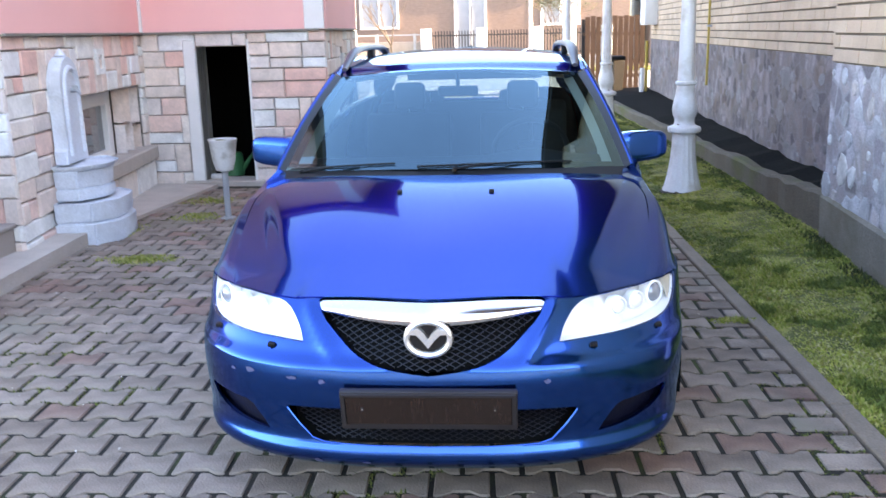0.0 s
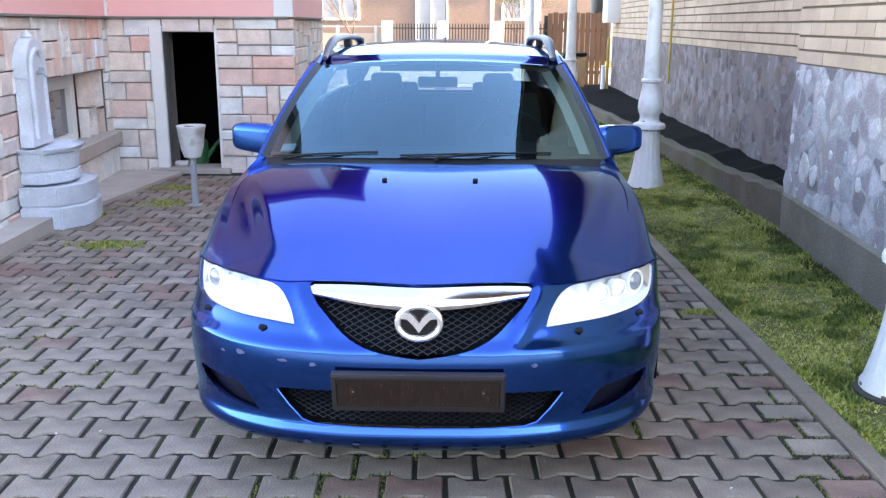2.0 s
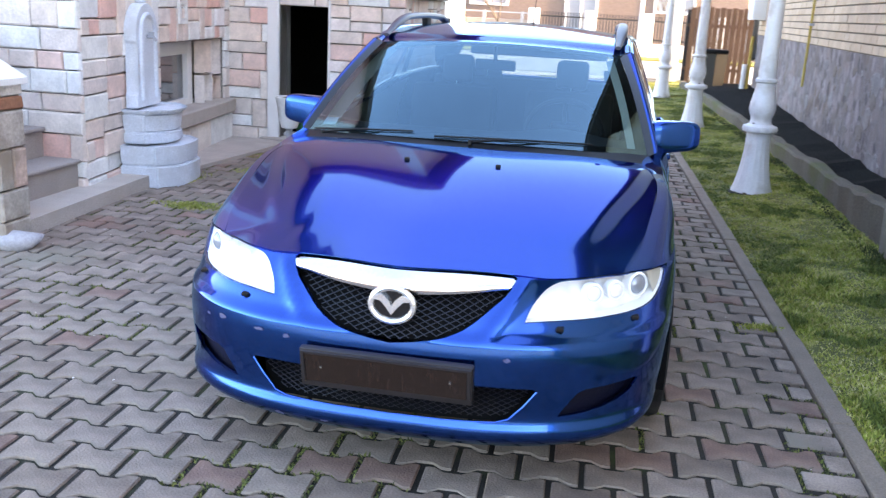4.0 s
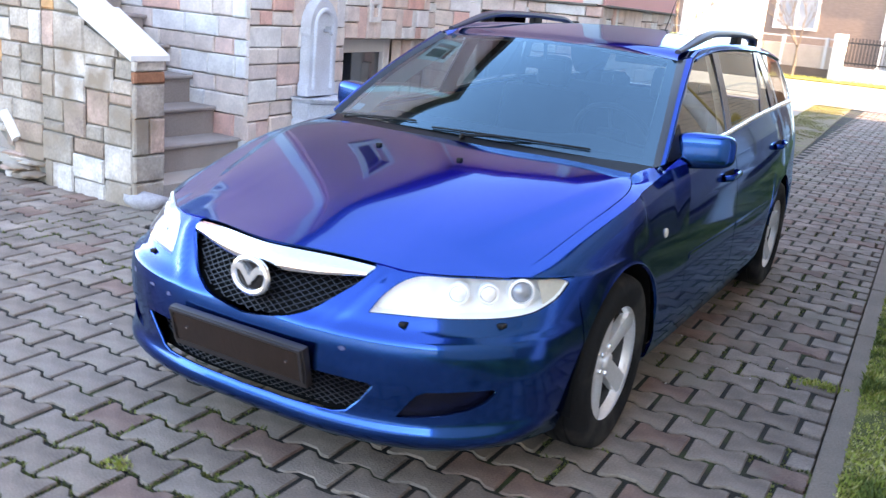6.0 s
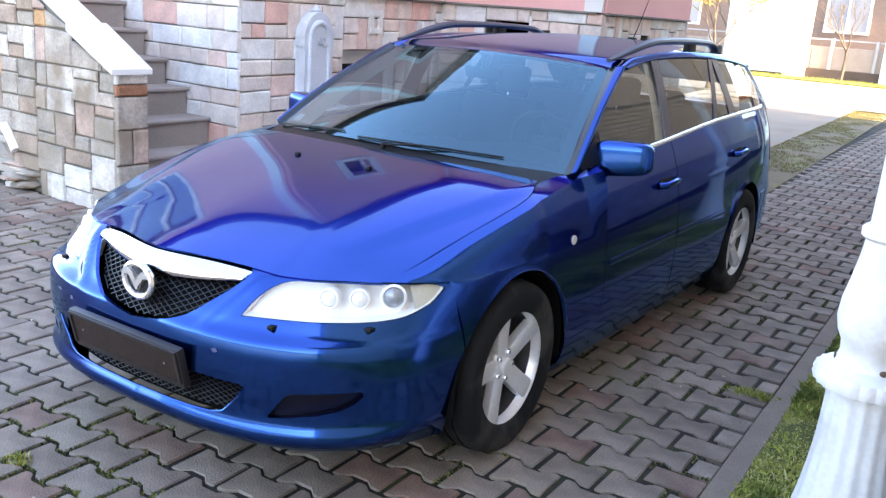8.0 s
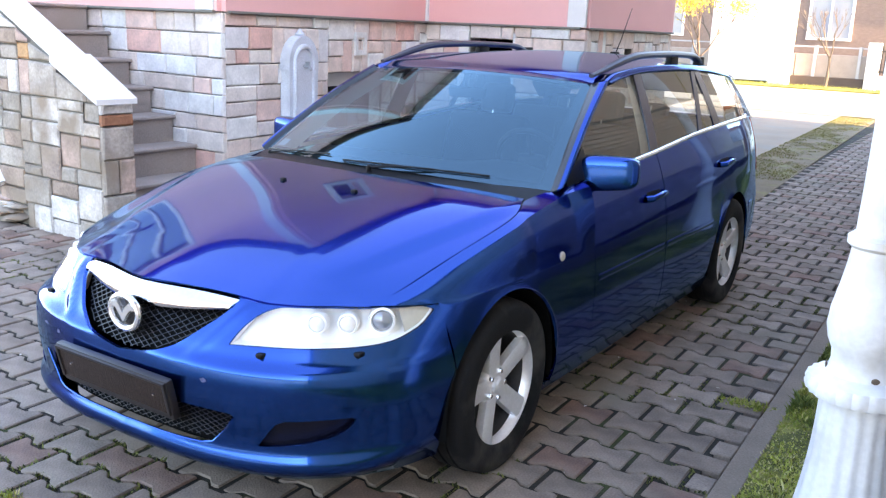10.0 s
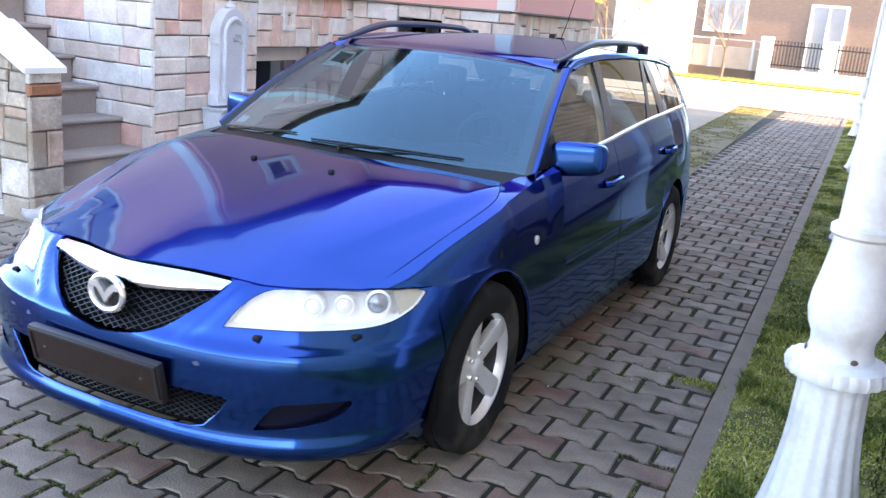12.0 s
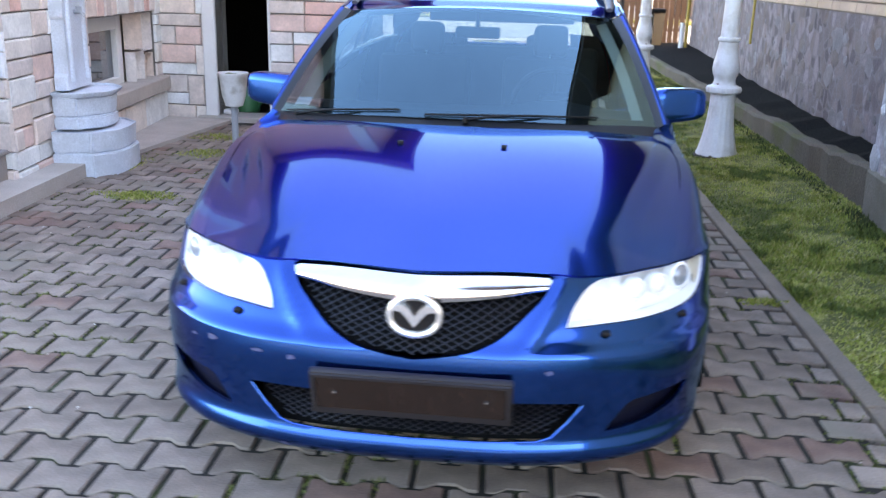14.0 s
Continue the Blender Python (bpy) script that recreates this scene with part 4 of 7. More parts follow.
for i in range(9):
    ob = part("flat_stone", moved(pebble(rg.uniform(0.12, 0.2), rg.uniform(0.08, 0.14), 0.020, i + 5), pose(-3.98 + rg.uniform(-0.12, 0.12), 2.10 + rg.uniform(-0.05, 0.05), 0.018 + 0.034 * (i // 2), rg.uniform(-6, 6), rg.uniform(-6, 6), rg.uniform(0, 180))), M["stair_stone"], sharp=60)
    tagged(ob, "flat grey stone piled under the stair parapet", "stone", group="pile of flat stones")
# curved white rim of the arch under the stairs
part("arch_rim", sweep([(-4.05, 2.06, 0.27), (-4.12, 2.062, 0.36), (-4.20, 2.065, 0.44)], 0.04, 8), M["white_trim"], par, "curved white rim under the stairs")

# wall fountain
fx, fy = -3.235, 4.33
fo = thing("wall_fountain", "pale blue-white plaster wall fountain with two basins", "fountain", at=(fx, fy, 0), turn=6.5)


def bow(hw, d, z0, z1, lip=0.0, chamfer=0.14, hollow=0.0):
    o = [(0, -hw), (d - chamfer, -hw), (d, -hw + chamfer * 1.2), (d + 0.02, 0), (d, hw - chamfer * 1.2), (d - chamfer, hw), (0, hw)]
    bm = bmesh.new()
    lo = [bm.verts.new((x, y, z0)) for x, y in o]
    hi = [bm.verts.new((x * (1 + lip), y * (1 + lip), z1)) for x, y in o]
    bm.faces.new(lo[::-1])
    top = bm.faces.new(hi)
    for i in range(len(o)):
        bm.faces.new((lo[i], lo[(i + 1) % len(o)], hi[(i + 1) % len(o)], hi[i]))
    if hollow:
        r = bmesh.ops.inset_region(bm, faces=[top], thickness=0.035)
        bmesh.ops.translate(bm, verts=top.verts[:], vec=(0, 0, -hollow))
    bmesh.ops.bevel(bm, geom=[e for e in bm.edges if e.calc_length() > 0.02], offset=0.012, segments=2, affect="EDGES")
    return bm


part("plinth", bow(0.385, 0.44, -0.01, 0.17, 0.0), M["fountain"], fo)
part("plinth", bow(0.375, 0.42, 0.17, 0.33, 0.02, hollow=0.02), M["fountain"], fo)
part("basin", bow(0.31, 0.32, 0.33, 0.42, 0.0), M["fountain"], fo)
part("basin", bow(0.30, 0.31, 0.42, 0.565, 0.05), M["fountain"], fo)
part("basin_rim", bow(0.325, 0.35, 0.565, 0.61, 0.03, hollow=0.03), M["fountain"], fo)
bw = 0.20
arch = [(-bw - 0.03, 0.0), (bw + 0.03, 0.0), (bw + 0.03, 0.10), (bw, 0.12), (bw, 0.50), (bw + 0.02, 0.52), (bw + 0.015, 0.60)] + [((bw + 0.01) * math.cos(a), 0.60 + (bw + 0.01) * math.sin(a)) for a in [math.pi * k / 12 for k in range(1, 12)]] + [(-bw - 0.015, 0.60), (-bw - 0.02, 0.52), (-bw, 0.50), (-bw, 0.12), (-bw - 0.03, 0.10)]
bm = bmesh.new()
mb = Matrix(((0, 0, 1, 0), (1, 0, 0, 0), (0, 1, 0, 0.60), (0, 0, 0, 1)))
v, f = prism(arch, 0.10, mb)
bv = [bm.verts.new(p) for p in v]
for g in f:
    bm.faces.new([bv[i] for i in g])
bmesh.ops.bevel(bm, geom=bm.edges[:], offset=0.006, segments=1, affect="EDGES")
part("backboard", bm, M["fountain"], fo)
ins = 0.14
rim = [Vector((0.10, -ins, 0.66)), Vector((0.10, -ins, 1.18))] + [Vector((0.10, -ins * math.cos(a), 1.18 + ins * math.sin(a))) for a in [math.pi * k / 12 for k in range(1, 12)]] + [Vector((0.10, ins, 1.18)), Vector((0.10, ins, 0.66))]
part("niche_rim", sweep(rim, 0.022, 8, up=(1, 0, 0)), M["fountain"], fo)
part("finial", lathe([(0.03, 0), (0.045, 0.02), (0.03, 0.035), (0.012, 0.06), (0.0, 0.075)], 12, cap=False), M["fountain"], fo).location = (0.05, 0, 1.40)
part("spout", join(sweep([(0.10, 0, 1.15), (0.15, 0, 1.15), (0.175, 0, 1.12)], [0.016, 0.014, 0.011]), moved(bdata(-0.02, 0.02, -0.008, 0.008, 0, 0.03), Matrix.Translation((0.135, 0, 1.16)))), M["grey_metal"], fo, "grey metal tap spout")

# bucket planter on a stake
ur = thing("bucket_planter", "white plastic bucket on a grey metal stake", "planter", at=(-2.17, 4.97, 0))
part("stake", join(lathe([(0.028, -0.03), (0.028, 0.40), (0.05, 0.42)], 10), bdata(-0.05, 0.05, -0.05, 0.05, -0.01, 0.01)), M["grey_metal"], ur)
part("bucket", lathe([(0.0, 0.42), (0.07, 0.42), (0.095, 0.50), (0.115, 0.66), (0.122, 0.67), (0.122, 0.685), (0.108, 0.685), (0.10, 0.64), (0.0, 0.63)], 24, cap=False), M["bucket"], ur, "white plastic bucket")
part("soil", pebble(0.095, 0.095, 0.03, 3), M["soil"], ur).location = (0, 0, 0.65)

# ---- the neighbour: rubble base, yellow brick above, ledge with dark soil ----
N1, N0 = (2.38, 3.66), (2.25, 0.45)
S0, S1 = (2.70, 3.66), (3.19, 16.6)
NZ = 1.27
nb = thing("house_neighbour", "yellow brick neighbouring house on a rubble stone base", "house", kind="structure")
NH = 6.3
# End of the unseen part, set by where sun should reach the ground.
NE = -3.2
# Unseen yard and rear walls are added to keep direct sun off the drive.
wall_slab("unseen_yard_wall", (3.1, 0.45), (3.1, NE), -0.05, NH, 0.3, M["brick_plain"], nb)
wall_slab("wall_step", N0, (3.1, 0.45), -0.05, NH, 0.3, M["brick_plain"], nb)
wall_slab("base_near", N1, N0, -0.05, NZ, 0.3, M["rubble"], nb)
wall_slab("base_set_back", S1, S0, -0.05, NZ, 0.3, M["rubble_brown"], nb)
wall_slab("base_return", S0, N1, -0.05, NZ, 0.3, M["rubble"], nb)
BZ = 2.5
wall_slab("plaster_band", (S1[0] - 0.005, S1[1]), (S0[0] - 0.005, S0[1] + 0.01), NZ - 0.13, NZ - 0.002, 0.03, M["rubble_brown"], nb)
for nm, a, b in (("wall_near", N1, N0), ("wall_set_back", S1, S0), ("wall_return", S0, N1)):
    wall_slab(nm, a, b, NZ, BZ, 0.28, M["brick_joint"], nb)
    w = wall_slab(nm + "_upper", a, b, BZ, NH, 0.3, M["brick_plain"], nb)
eave = [(1.90, NE - 0.3), (1.98, 17.0), (8.0, 17.0), (8.0, NE - 0.3)]
part("soffit", prism(eave, 0.15, Matrix.Translation((0, 0, NH))), M["dark_wood"], nb, smooth=False)
# Ridge out of view, raised until it keeps sun off the pink house.
part("roof", ([(1.86, NE - 0.4, NH + 0.15), (1.94, 17.1, NH + 0.15), (8.0, 17.1, 11.6), (8.0, NE - 0.4, 11.6), (15, NE - 0.4, NH), (15, 17.1, NH)], [(0, 3, 2, 1), (3, 4, 5, 2), (0, 4, 3), (2, 5, 1)]), M["roof_tile"], nb, smooth=False)
wall_slab("unseen_rear_wall", (3.1, NE), (14, NE), -0.05, NH, 0.3, M["brick_plain"], nb)
# Unseen wall added so the bumper mirrors less of the bright horizon.
yw = thing("horizon_block_wall", "unseen plain grey wall added to hide the bright horizon", "wall", kind="structure")
wall_slab("panel", (16.0, -17.0), (-16.0, -17.0), -0.05, 2.6, 0.25, M["render_grey"], yw)
wall_slab("wall_end", (12, 16.7), S1, -0.05, NH, 0.3, M["brick_plain"], nb)


def blob(rg, rx, ry, d):
    """A flat, irregular field stone set into mortar."""
    n = rg.randint(6, 8)
    P = []
    for i in range(n):
        a = 2 * math.pi * (i + rg.uniform(-0.25, 0.25)) / n
        k = rg.uniform(0.75, 1.1)
        P.append((rx * k * math.cos(a), ry * k * math.sin(a)))
    V = [(x, y, -0.01) for x, y in P] + [(x * 0.95, y * 0.95, d * 0.6) for x, y in P] + [(x * 0.7, y * 0.7, d + rg.uniform(-0.002, 0.003)) for x, y in P]
    F = [tuple(range(2 * n, 3 * n))]
    for k in (0, n):
        F += [(k + i, k + (i + 1) % n, k + (i + 1) % n + n, k + i + n) for i in range(n)]
    return V, F


def rubble(a, b, z0, z1, rg, step, relief):
    fm, L = wall_frame(a, b)
    out = []
    v = z0 + step * 0.5
    r = 0
    while v < z1 - 0.04:
        u = step * (0.4 + 0.5 * (r % 2))
        while u < L - 0.05:
            s = rg.choice((0.55, 0.8, 1.0, 1.25, 0.4, 1.4))
            if rg.random() < (0.86 if relief > 0.005 else 0.4):
                out.append(moved(blob(rg, step * (0.42 if relief > 0.005 else 0.75) * s, step * 0.46 * s * rg.uniform(0.7, 1.15), relief), fm @ Matrix.Translation((u + rg.uniform(-0.25, 0.25) * step, v + rg.uniform(-0.25, 0.25) * step, 0)) @ pose(0, 0, 0, 0, 0, rg.uniform(-40, 40) if relief > 0.005 else rg.uniform(-15, 15))))
            u += step
        v += step
        r += 1
    return out


rg = random.Random(41)
field = thing("rubble_near", "pale field stones set in grey mortar", "rubble wall", kind="structure")
for d in rubble(N1, (2.27, 0.4), 0.34, NZ - 0.03, rg, 0.185, 0.010)[:150]:
    part("stone", d, M["rubble_stone"], field, smooth=False)
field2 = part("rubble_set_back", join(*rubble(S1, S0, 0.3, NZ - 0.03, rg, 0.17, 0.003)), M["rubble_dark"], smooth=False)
tagged(field2, "dark grey rubble stones in the set-back wall", "rubble wall", kind="structure")

# brick courses
BL, BHt = 0.25, 0.09


def brick(u0, u1, v0, v1, rg):
    d = 0.012 + rg.uniform(-0.003, 0.003)
    V = [(u0, v0, -0.01), (u1, v0, -0.01), (u1, v1, -0.01), (u0, v1, -0.01), (u0 + 0.002, v0 + 0.006, d), (u1 - 0.002, v0 + 0.006, d), (u1 - 0.002, v1, d - 0.003), (u0 + 0.002, v1, d - 0.003)]
    return V, [(0, 1, 5, 4), (1, 2, 6, 5), (2, 3, 7, 6), (3, 0, 4, 7), (4, 5, 6, 7)]


def bricks(a, b, z0, z1, rg):
    fm, L = wall_frame(a, b)
    out = []
    j = 0
    while z0 + (j + 1) * BHt <= z1 + 1e-6:
        u = -(j % 2) * BL / 2
        while u < L:
            a0, b0 = max(0.0, u + 0.0006), min(L, u + BL - 0.0006)
            if b0 - a0 > 0.02:
                out.append(moved(brick(a0, b0, z0 + j * BHt + 0.006, z0 + (j + 1) * BHt - 0.004, rg), fm))
            u += BL
        j += 1
    return out


rg = random.Random(43)
courses = thing("brickwork_near", "long yellow bricks with dark bed joints", "brickwork", kind="structure")
for d in bricks(N1, (2.255, 0.2), NZ, BZ, rg)[:290]:
    part("brick", d, M["brick"], courses, smooth=False)
tagged(part("brickwork_set_back", join(*bricks(S1, S0, NZ, BZ, rg), *bricks(S0, N1, NZ, BZ, rg)), M["brick_far"], smooth=False), "set-back courses of yellow brick", "brickwork", kind="structure")

# concrete ledge and the dark soil behind it
def low_wall(name, rows, m, label, category, back=0.0):
    """A low wall from sections (y, front x, back x, foot z, top z)."""
    V, F = [], []
    for y, x0, x1, z0, z1 in rows:
        V += [(x0 + 0.02, y, z0), (x0, y, z1 - 0.02), (x0 + 0.02, y, z1), (x1, y, z1 + back), (x1, y, z0)]
    n = len(rows)
    for i in range(n - 1):
        F += [(i * 5 + j, i * 5 + (j + 1) % 5, i * 5 + 5 + (j + 1) % 5, i * 5 + 5 + j) for j in range(5)]
    F += [(4, 3, 2, 1, 0), tuple(range(5 * n - 5, 5 * n))]
    return tagged(part(name, (V, F), m, smooth=False), label, category, kind="structure")


LY = [(3.664, 2.385, 0.40), (4.5, 2.39, 0.35), (5.5, 2.39, 0.31), (6.8, 2.37, 0.285), (8.2, 2.32, 0.27), (10.0, 2.24, 0.26), (12.6, 2.12, 0.25), (17.6, 1.88, 0.22)]
RL = random.Random(77)
LY = [(lerp(p[0], q[0], k / 4), lerp(p[1], q[1], k / 4), lerp(p[2], q[2], k / 4)) for p, q in zip(LY, LY[1:]) for k in range(4)] + LY[-1:]
low_wall("ledge", [(y, x + RL.uniform(-0.015, 0.012), x + 0.10 + RL.uniform(-0.02, 0.03), -0.05, z + RL.uniform(-0.015, 0.012)) for y, x, z in LY], M["ledge_earth"], "weathered low concrete ledge beside the grass", "ledge")
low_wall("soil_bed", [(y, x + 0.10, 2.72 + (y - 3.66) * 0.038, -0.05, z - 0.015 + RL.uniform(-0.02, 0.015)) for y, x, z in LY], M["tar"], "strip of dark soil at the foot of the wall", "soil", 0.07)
low_wall("ledge_near", [(0.45, 2.225, 2.30, -0.05, 0.36), (2.0, 2.285, 2.36, -0.05, 0.38), (3.655, 2.355, 2.42, -0.05, 0.40)], M["ledge"], "mossy concrete foot of the near wall", "ledge")

def ledge_foot(r):
    y = 0.6 + 13.0 * r.random() ** 1.5
    x = lerp(2.22, 2.36, (y - 0.45) / 3.2) if y < 3.65 else lerp(2.37, 2.36, (y - 3.65) / 3.2) if y < 6.8 else lerp(2.36, 2.1, (y - 6.8) / 5.8)
    return x - r.random() ** 2 * 0.10, y, rise(x, y) - 0.006, 0.4 + max(0.0, noise.noise((y * 1.3, 3.0, 0.0)) * 1.6)


tagged(part("weeds", blades(ledge_foot, 5000, 0.02, 0.06, 9, 1.0), M["weed"], smooth=False), "dark weeds along the foot of the ledge", "weeds", kind="stuff")

# meter box, gas pipe, downpipe on the set-back wall
mb_f, mb_L = wall_frame(S1, S0)
mbx = thing("meter_box", "pale grey metal meter box on the brick wall", "meter box", at=tuple(mb_f @ Vector((0.7, 1.55, 0.012))))
part("body", bdata(-0.25, 0.05, -0.35, 0.25, 0, 0.55, bevel=0.015), M["white_trim"], mbx)
part("door", bdata(-0.262, -0.25, -0.31, 0.21, 0.04, 0.51, bevel=0.004, seg=1), M["white_trim"], mbx)
gp = thing("gas_pipe", "thin yellow gas pipe running up the wall", "pipe")
p0 = mb_f @ Vector((6.8, 0, 0.05))
part("pipe", sweep([(p0.x, p0.y, 0.75), (p0.x, p0.y, 3.2)], 0.016, 8), M["pipe"], gp)
part("clamp", bdata(p0.x - 0.025, p0.x + 0.06, p0.y - 0.02, p0.y + 0.02, 1.5, 1.53), M["grey_metal"], gp)
dp = thing("downpipe", "yellow gas pipe below the meter box with a white sleeve", "pipe")
p1 = mb_f @ Vector((0.7, 0, 0.16))
part("pipe", sweep([(p1.x, p1.y, 0.2), (p1.x, p1.y, 1.25)], 0.03, 8), M["pipe"], dp)
part("sleeve", sweep([(p1.x - 0.08, p1.y, 0.2), (p1.x - 0.08, p1.y, 0.72)], 0.045, 10), M["white_trim"], dp)

# ---- lamp posts ----
def flutes(a, z):
    return 1.0 - 0.045 * (0.5 + 0.5 * math.cos(16 * a)) if 0.07 < z < 0.555 else 1.0


M["footing"] = mat("earthy_footing", (0.055, 0.048, 0.040), 0.95, var=0.4, scale=12, bump=0.6)


def lamp_post(at, first):
    t = thing("lamp_post", "white painted cast garden lamp post with a fluted foot", "lamp post", at=at, group="garden lamp posts")
    part("plinth", lathe([(0.20, -0.03), (0.20, 0.02), (0.18, 0.03)], 24), M["footing"], t, "dark earthy footing")
    pr = [(0.178, 0.02), (0.178, 0.045), (0.165, 0.065)] + [(0.165 - 0.062 * (1 - (1 - k / 10) ** 2.2), 0.07 + 0.485 * k / 10) for k in range(11)] + [(0.105, 0.56)]
    part("foot", lathe(pr, 96, flutes), M["white_paint"], t)
    V, F = lathe([(0.11, 0.555), (0.14, 0.567), (0.147, 0.59), (0.14, 0.612), (0.115, 0.622), (0.10, 0.63)], 64, lambda a, z: 1 + 0.025 * math.cos(22 * a) if 0.56 < z < 0.615 else 1.0)
    part("collar", (V, F), M["white_paint"], t)
    bulb = [(0.098, 0.628), (0.088, 0.66), (0.09, 0.69), (0.104, 0.72), (0.112, 0.76), (0.108, 0.81), (0.095, 0.87), (0.083, 0.94), (0.077, 0.99)]
    part("baluster", lathe(bulb, 32), M["white_paint"], t)
    part("ring", lathe([(0.08, 0.985), (0.092, 0.995), (0.092, 1.015), (0.08, 1.025)], 32), M["white_paint"], t)
    part("shaft", lathe([(0.074, 1.02), (0.070, 1.2), (0.060, 1.9), (0.052, 2.6), (0.06, 2.62), (0.06, 2.66), (0.0, 2.70)], 32, cap=False), M["white_paint"], t)
    rg = random.Random(first)
    for k in range(11):
        a = rg.uniform(0, 6.28)
        z = rg.choice((0.03, 0.035, 0.045, 0.03, 0.05, 0.64))
        r = 0.178 if z < 0.06 else 0.097
        part("paint_chip", moved(pebble(rg.uniform(0.006, 0.014), 0.003, rg.uniform(0.005, 0.012), k), pose(r * math.cos(a), r * math.sin(a), z, 0, 0, math.degrees(a) + 90)), M["chip"], t)
    return t


for i, (x, y) in enumerate(((1.985, 0.96), (1.85, 5.83), (1.65, 10.6), (1.40, 15.3))):
    lamp_post((x, y, 0.02), i)

# ---- the street end ----
slab_poly("road", [(-60, 21.2), (60, 22.4), (60, 31.4), (-60, 31.0)], -0.05, -0.02, M["asphalt"], "sunlit grey asphalt road at the end of the drive", "road")
slab_poly("drive_apron", [(-4.6, 16.0), (0.9, 19.2), (1.2, 21.5), (-5.2, 21.3)], -0.05, -0.012, M["concrete"], "pale concrete crossing at the gate", "driveway")


def pillar(at, w, h, label):
    t = thing("gate_pillar", label, "pillar", at=at)
    part("shaft", bdata(-w / 2, w / 2, -w / 2, w / 2, -0.03, h, bevel=0.015), M["white_trim"], t)
    part("cap", bdata(-w / 2 - 0.05, w / 2 + 0.05, -w / 2 - 0.05, w / 2 + 0.05, h, h + 0.07, bevel=0.015), M["white_trim"], t)
    return t


pillar((-8.2, 33.2, 0), 0.65, 3.3, "white rendered gate pillar in full sun")
pillar((-5.95, 33.2, 0), 0.65, 3.3, "white rendered gate pillar in full sun")
pillar((1.72, 19.4, 0), 0.3, 2.1, "slim white gate pillar at the street")
gate = thing("metal_gate", "white sheet-metal gate between white pillars", "gate", at=(-7.075, 33.2, 0))
part("gate_frame", join(bdata(-0.79, -0.72, -0.03, 0.03, 0.1, 3.1), bdata(0.72, 0.79, -0.03, 0.03, 0.1, 3.1), bdata(-0.72, 0.72, -0.03, 0.03, 3.03, 3.1), bdata(-0.72, 0.72, -0.03, 0.03, 0.1, 0.17)), M["white_trim"], gate)
for i in range(8):
    part("board", bdata(-0.715 + i * 0.179, -0.545 + i * 0.179, -0.015, 0.015, 0.175, 3.025), M["white_trim"], gate)
wf = thing("wooden_fence", "brown vertical board fence beside the brick wall", "fence", at=(0, 17.8, 0))
for i in range(11):
    part("board", bdata(1.95 + i * 0.118, 2.055 + i * 0.118, -0.012, 0.012, 0.05, 1.75 + 0.02 * (i % 2)), M["wood"], wf)
for z in (0.45, 1.35):
    part("rail", bdata(1.9, 3.2, 0.014, 0.05, z, z + 0.07), M["wood"], wf)
part("post", bdata(1.88, 1.97, 0.05, 0.14, -0.03, 1.7), M["dark_iron"], wf)
bin_ = thing("waste_bin", "tall dark plastic waste bin by the fence", "bin", at=(2.45, 16.9, 0))
part("body", lathe([(0.20, -0.03), (0.21, 0.0), (0.26, 0.85), (0.27, 0.87)], 4), M["black"], bin_, smooth=False)
part("lid", bdata(-0.24, 0.24, -0.24, 0.24, 0.87, 0.94, bevel=0.02), M["black"], bin_)

# far fence: white pillars on a low wall, dark bars
ff = thing("street_fence", "white masonry fence with dark picket panels", "fence", at=(0, 33.6, 0))
part("low_wall", bdata(-3.0, 4.2, -0.1, 0.1, -0.05, 0.5, bevel=0.01), M["white_trim"], ff)
for x in (-2.9, -0.72, 1.45, 4.1):
    part("fence_pillar", bdata(x - 0.2, x + 0.2, -0.2, 0.2, -0.05, 1.62, bevel=0.02), M["white_trim"], ff)
for x0, x1 in ((-2.7, -0.92), (-0.52, 1.25), (1.65, 3.9)):
    part("rail", join(bdata(x0, x1, -0.02, 0.02, 0.62, 0.67), bdata(x0, x1, -0.02, 0.02, 1.32, 1.37)), M["dark_iron"], ff)
    n = int((x1 - x0) / 0.115)
    for i in range(n):
        x = x0 + 0.06 + i * 0.115
        part("picket", bdata(x - 0.022, x + 0.022, -0.035, -0.02, 0.56, 1.52), M["dark_iron"], ff)
M["plinth"] = mat("dark_plinth", (0.085, 0.064, 0.056), 0.9, var=0.3, scale=2)
M["wall_panel"] = mat("wall_panel", (0.33, 0.28, 0.25), 0.9, var=0.25, scale=3)
gw = thing("garden_wall", "low grey garden wall with a dark plinth", "wall", at=(0, 33.6, 0), kind="structure")
part("plinth", bdata(-14, -3.1, -0.12, 0.12, -0.05, 0.35), M["plinth"], gw)
for i in range(9):
    part("panel", bdata(-13.98 + 1.21 * i, -12.80 + 1.21 * i, -0.06, 0.06, 0.35, 1.15, bevel=0.015, seg=1), M["wall_panel"], gw)
for i in range(8):
    part("post", bdata(-13.9 + i * 1.5, -13.8 + i * 1.5, -0.1, 0.1, 0.35, 1.45), M["grey_metal"], gw)
part("top_rail", bdata(-14, -3.1, -0.03, 0.03, 1.38, 1.43), M["grey_metal"], gw)


# Pale colour paints the bright sky mirrored in the far panes.
M["sky_pane"] = mat("painted_sky_glass", (0.30, 0.33, 0.36), 0.12, var=0.2, scale=2, bump=0.0)


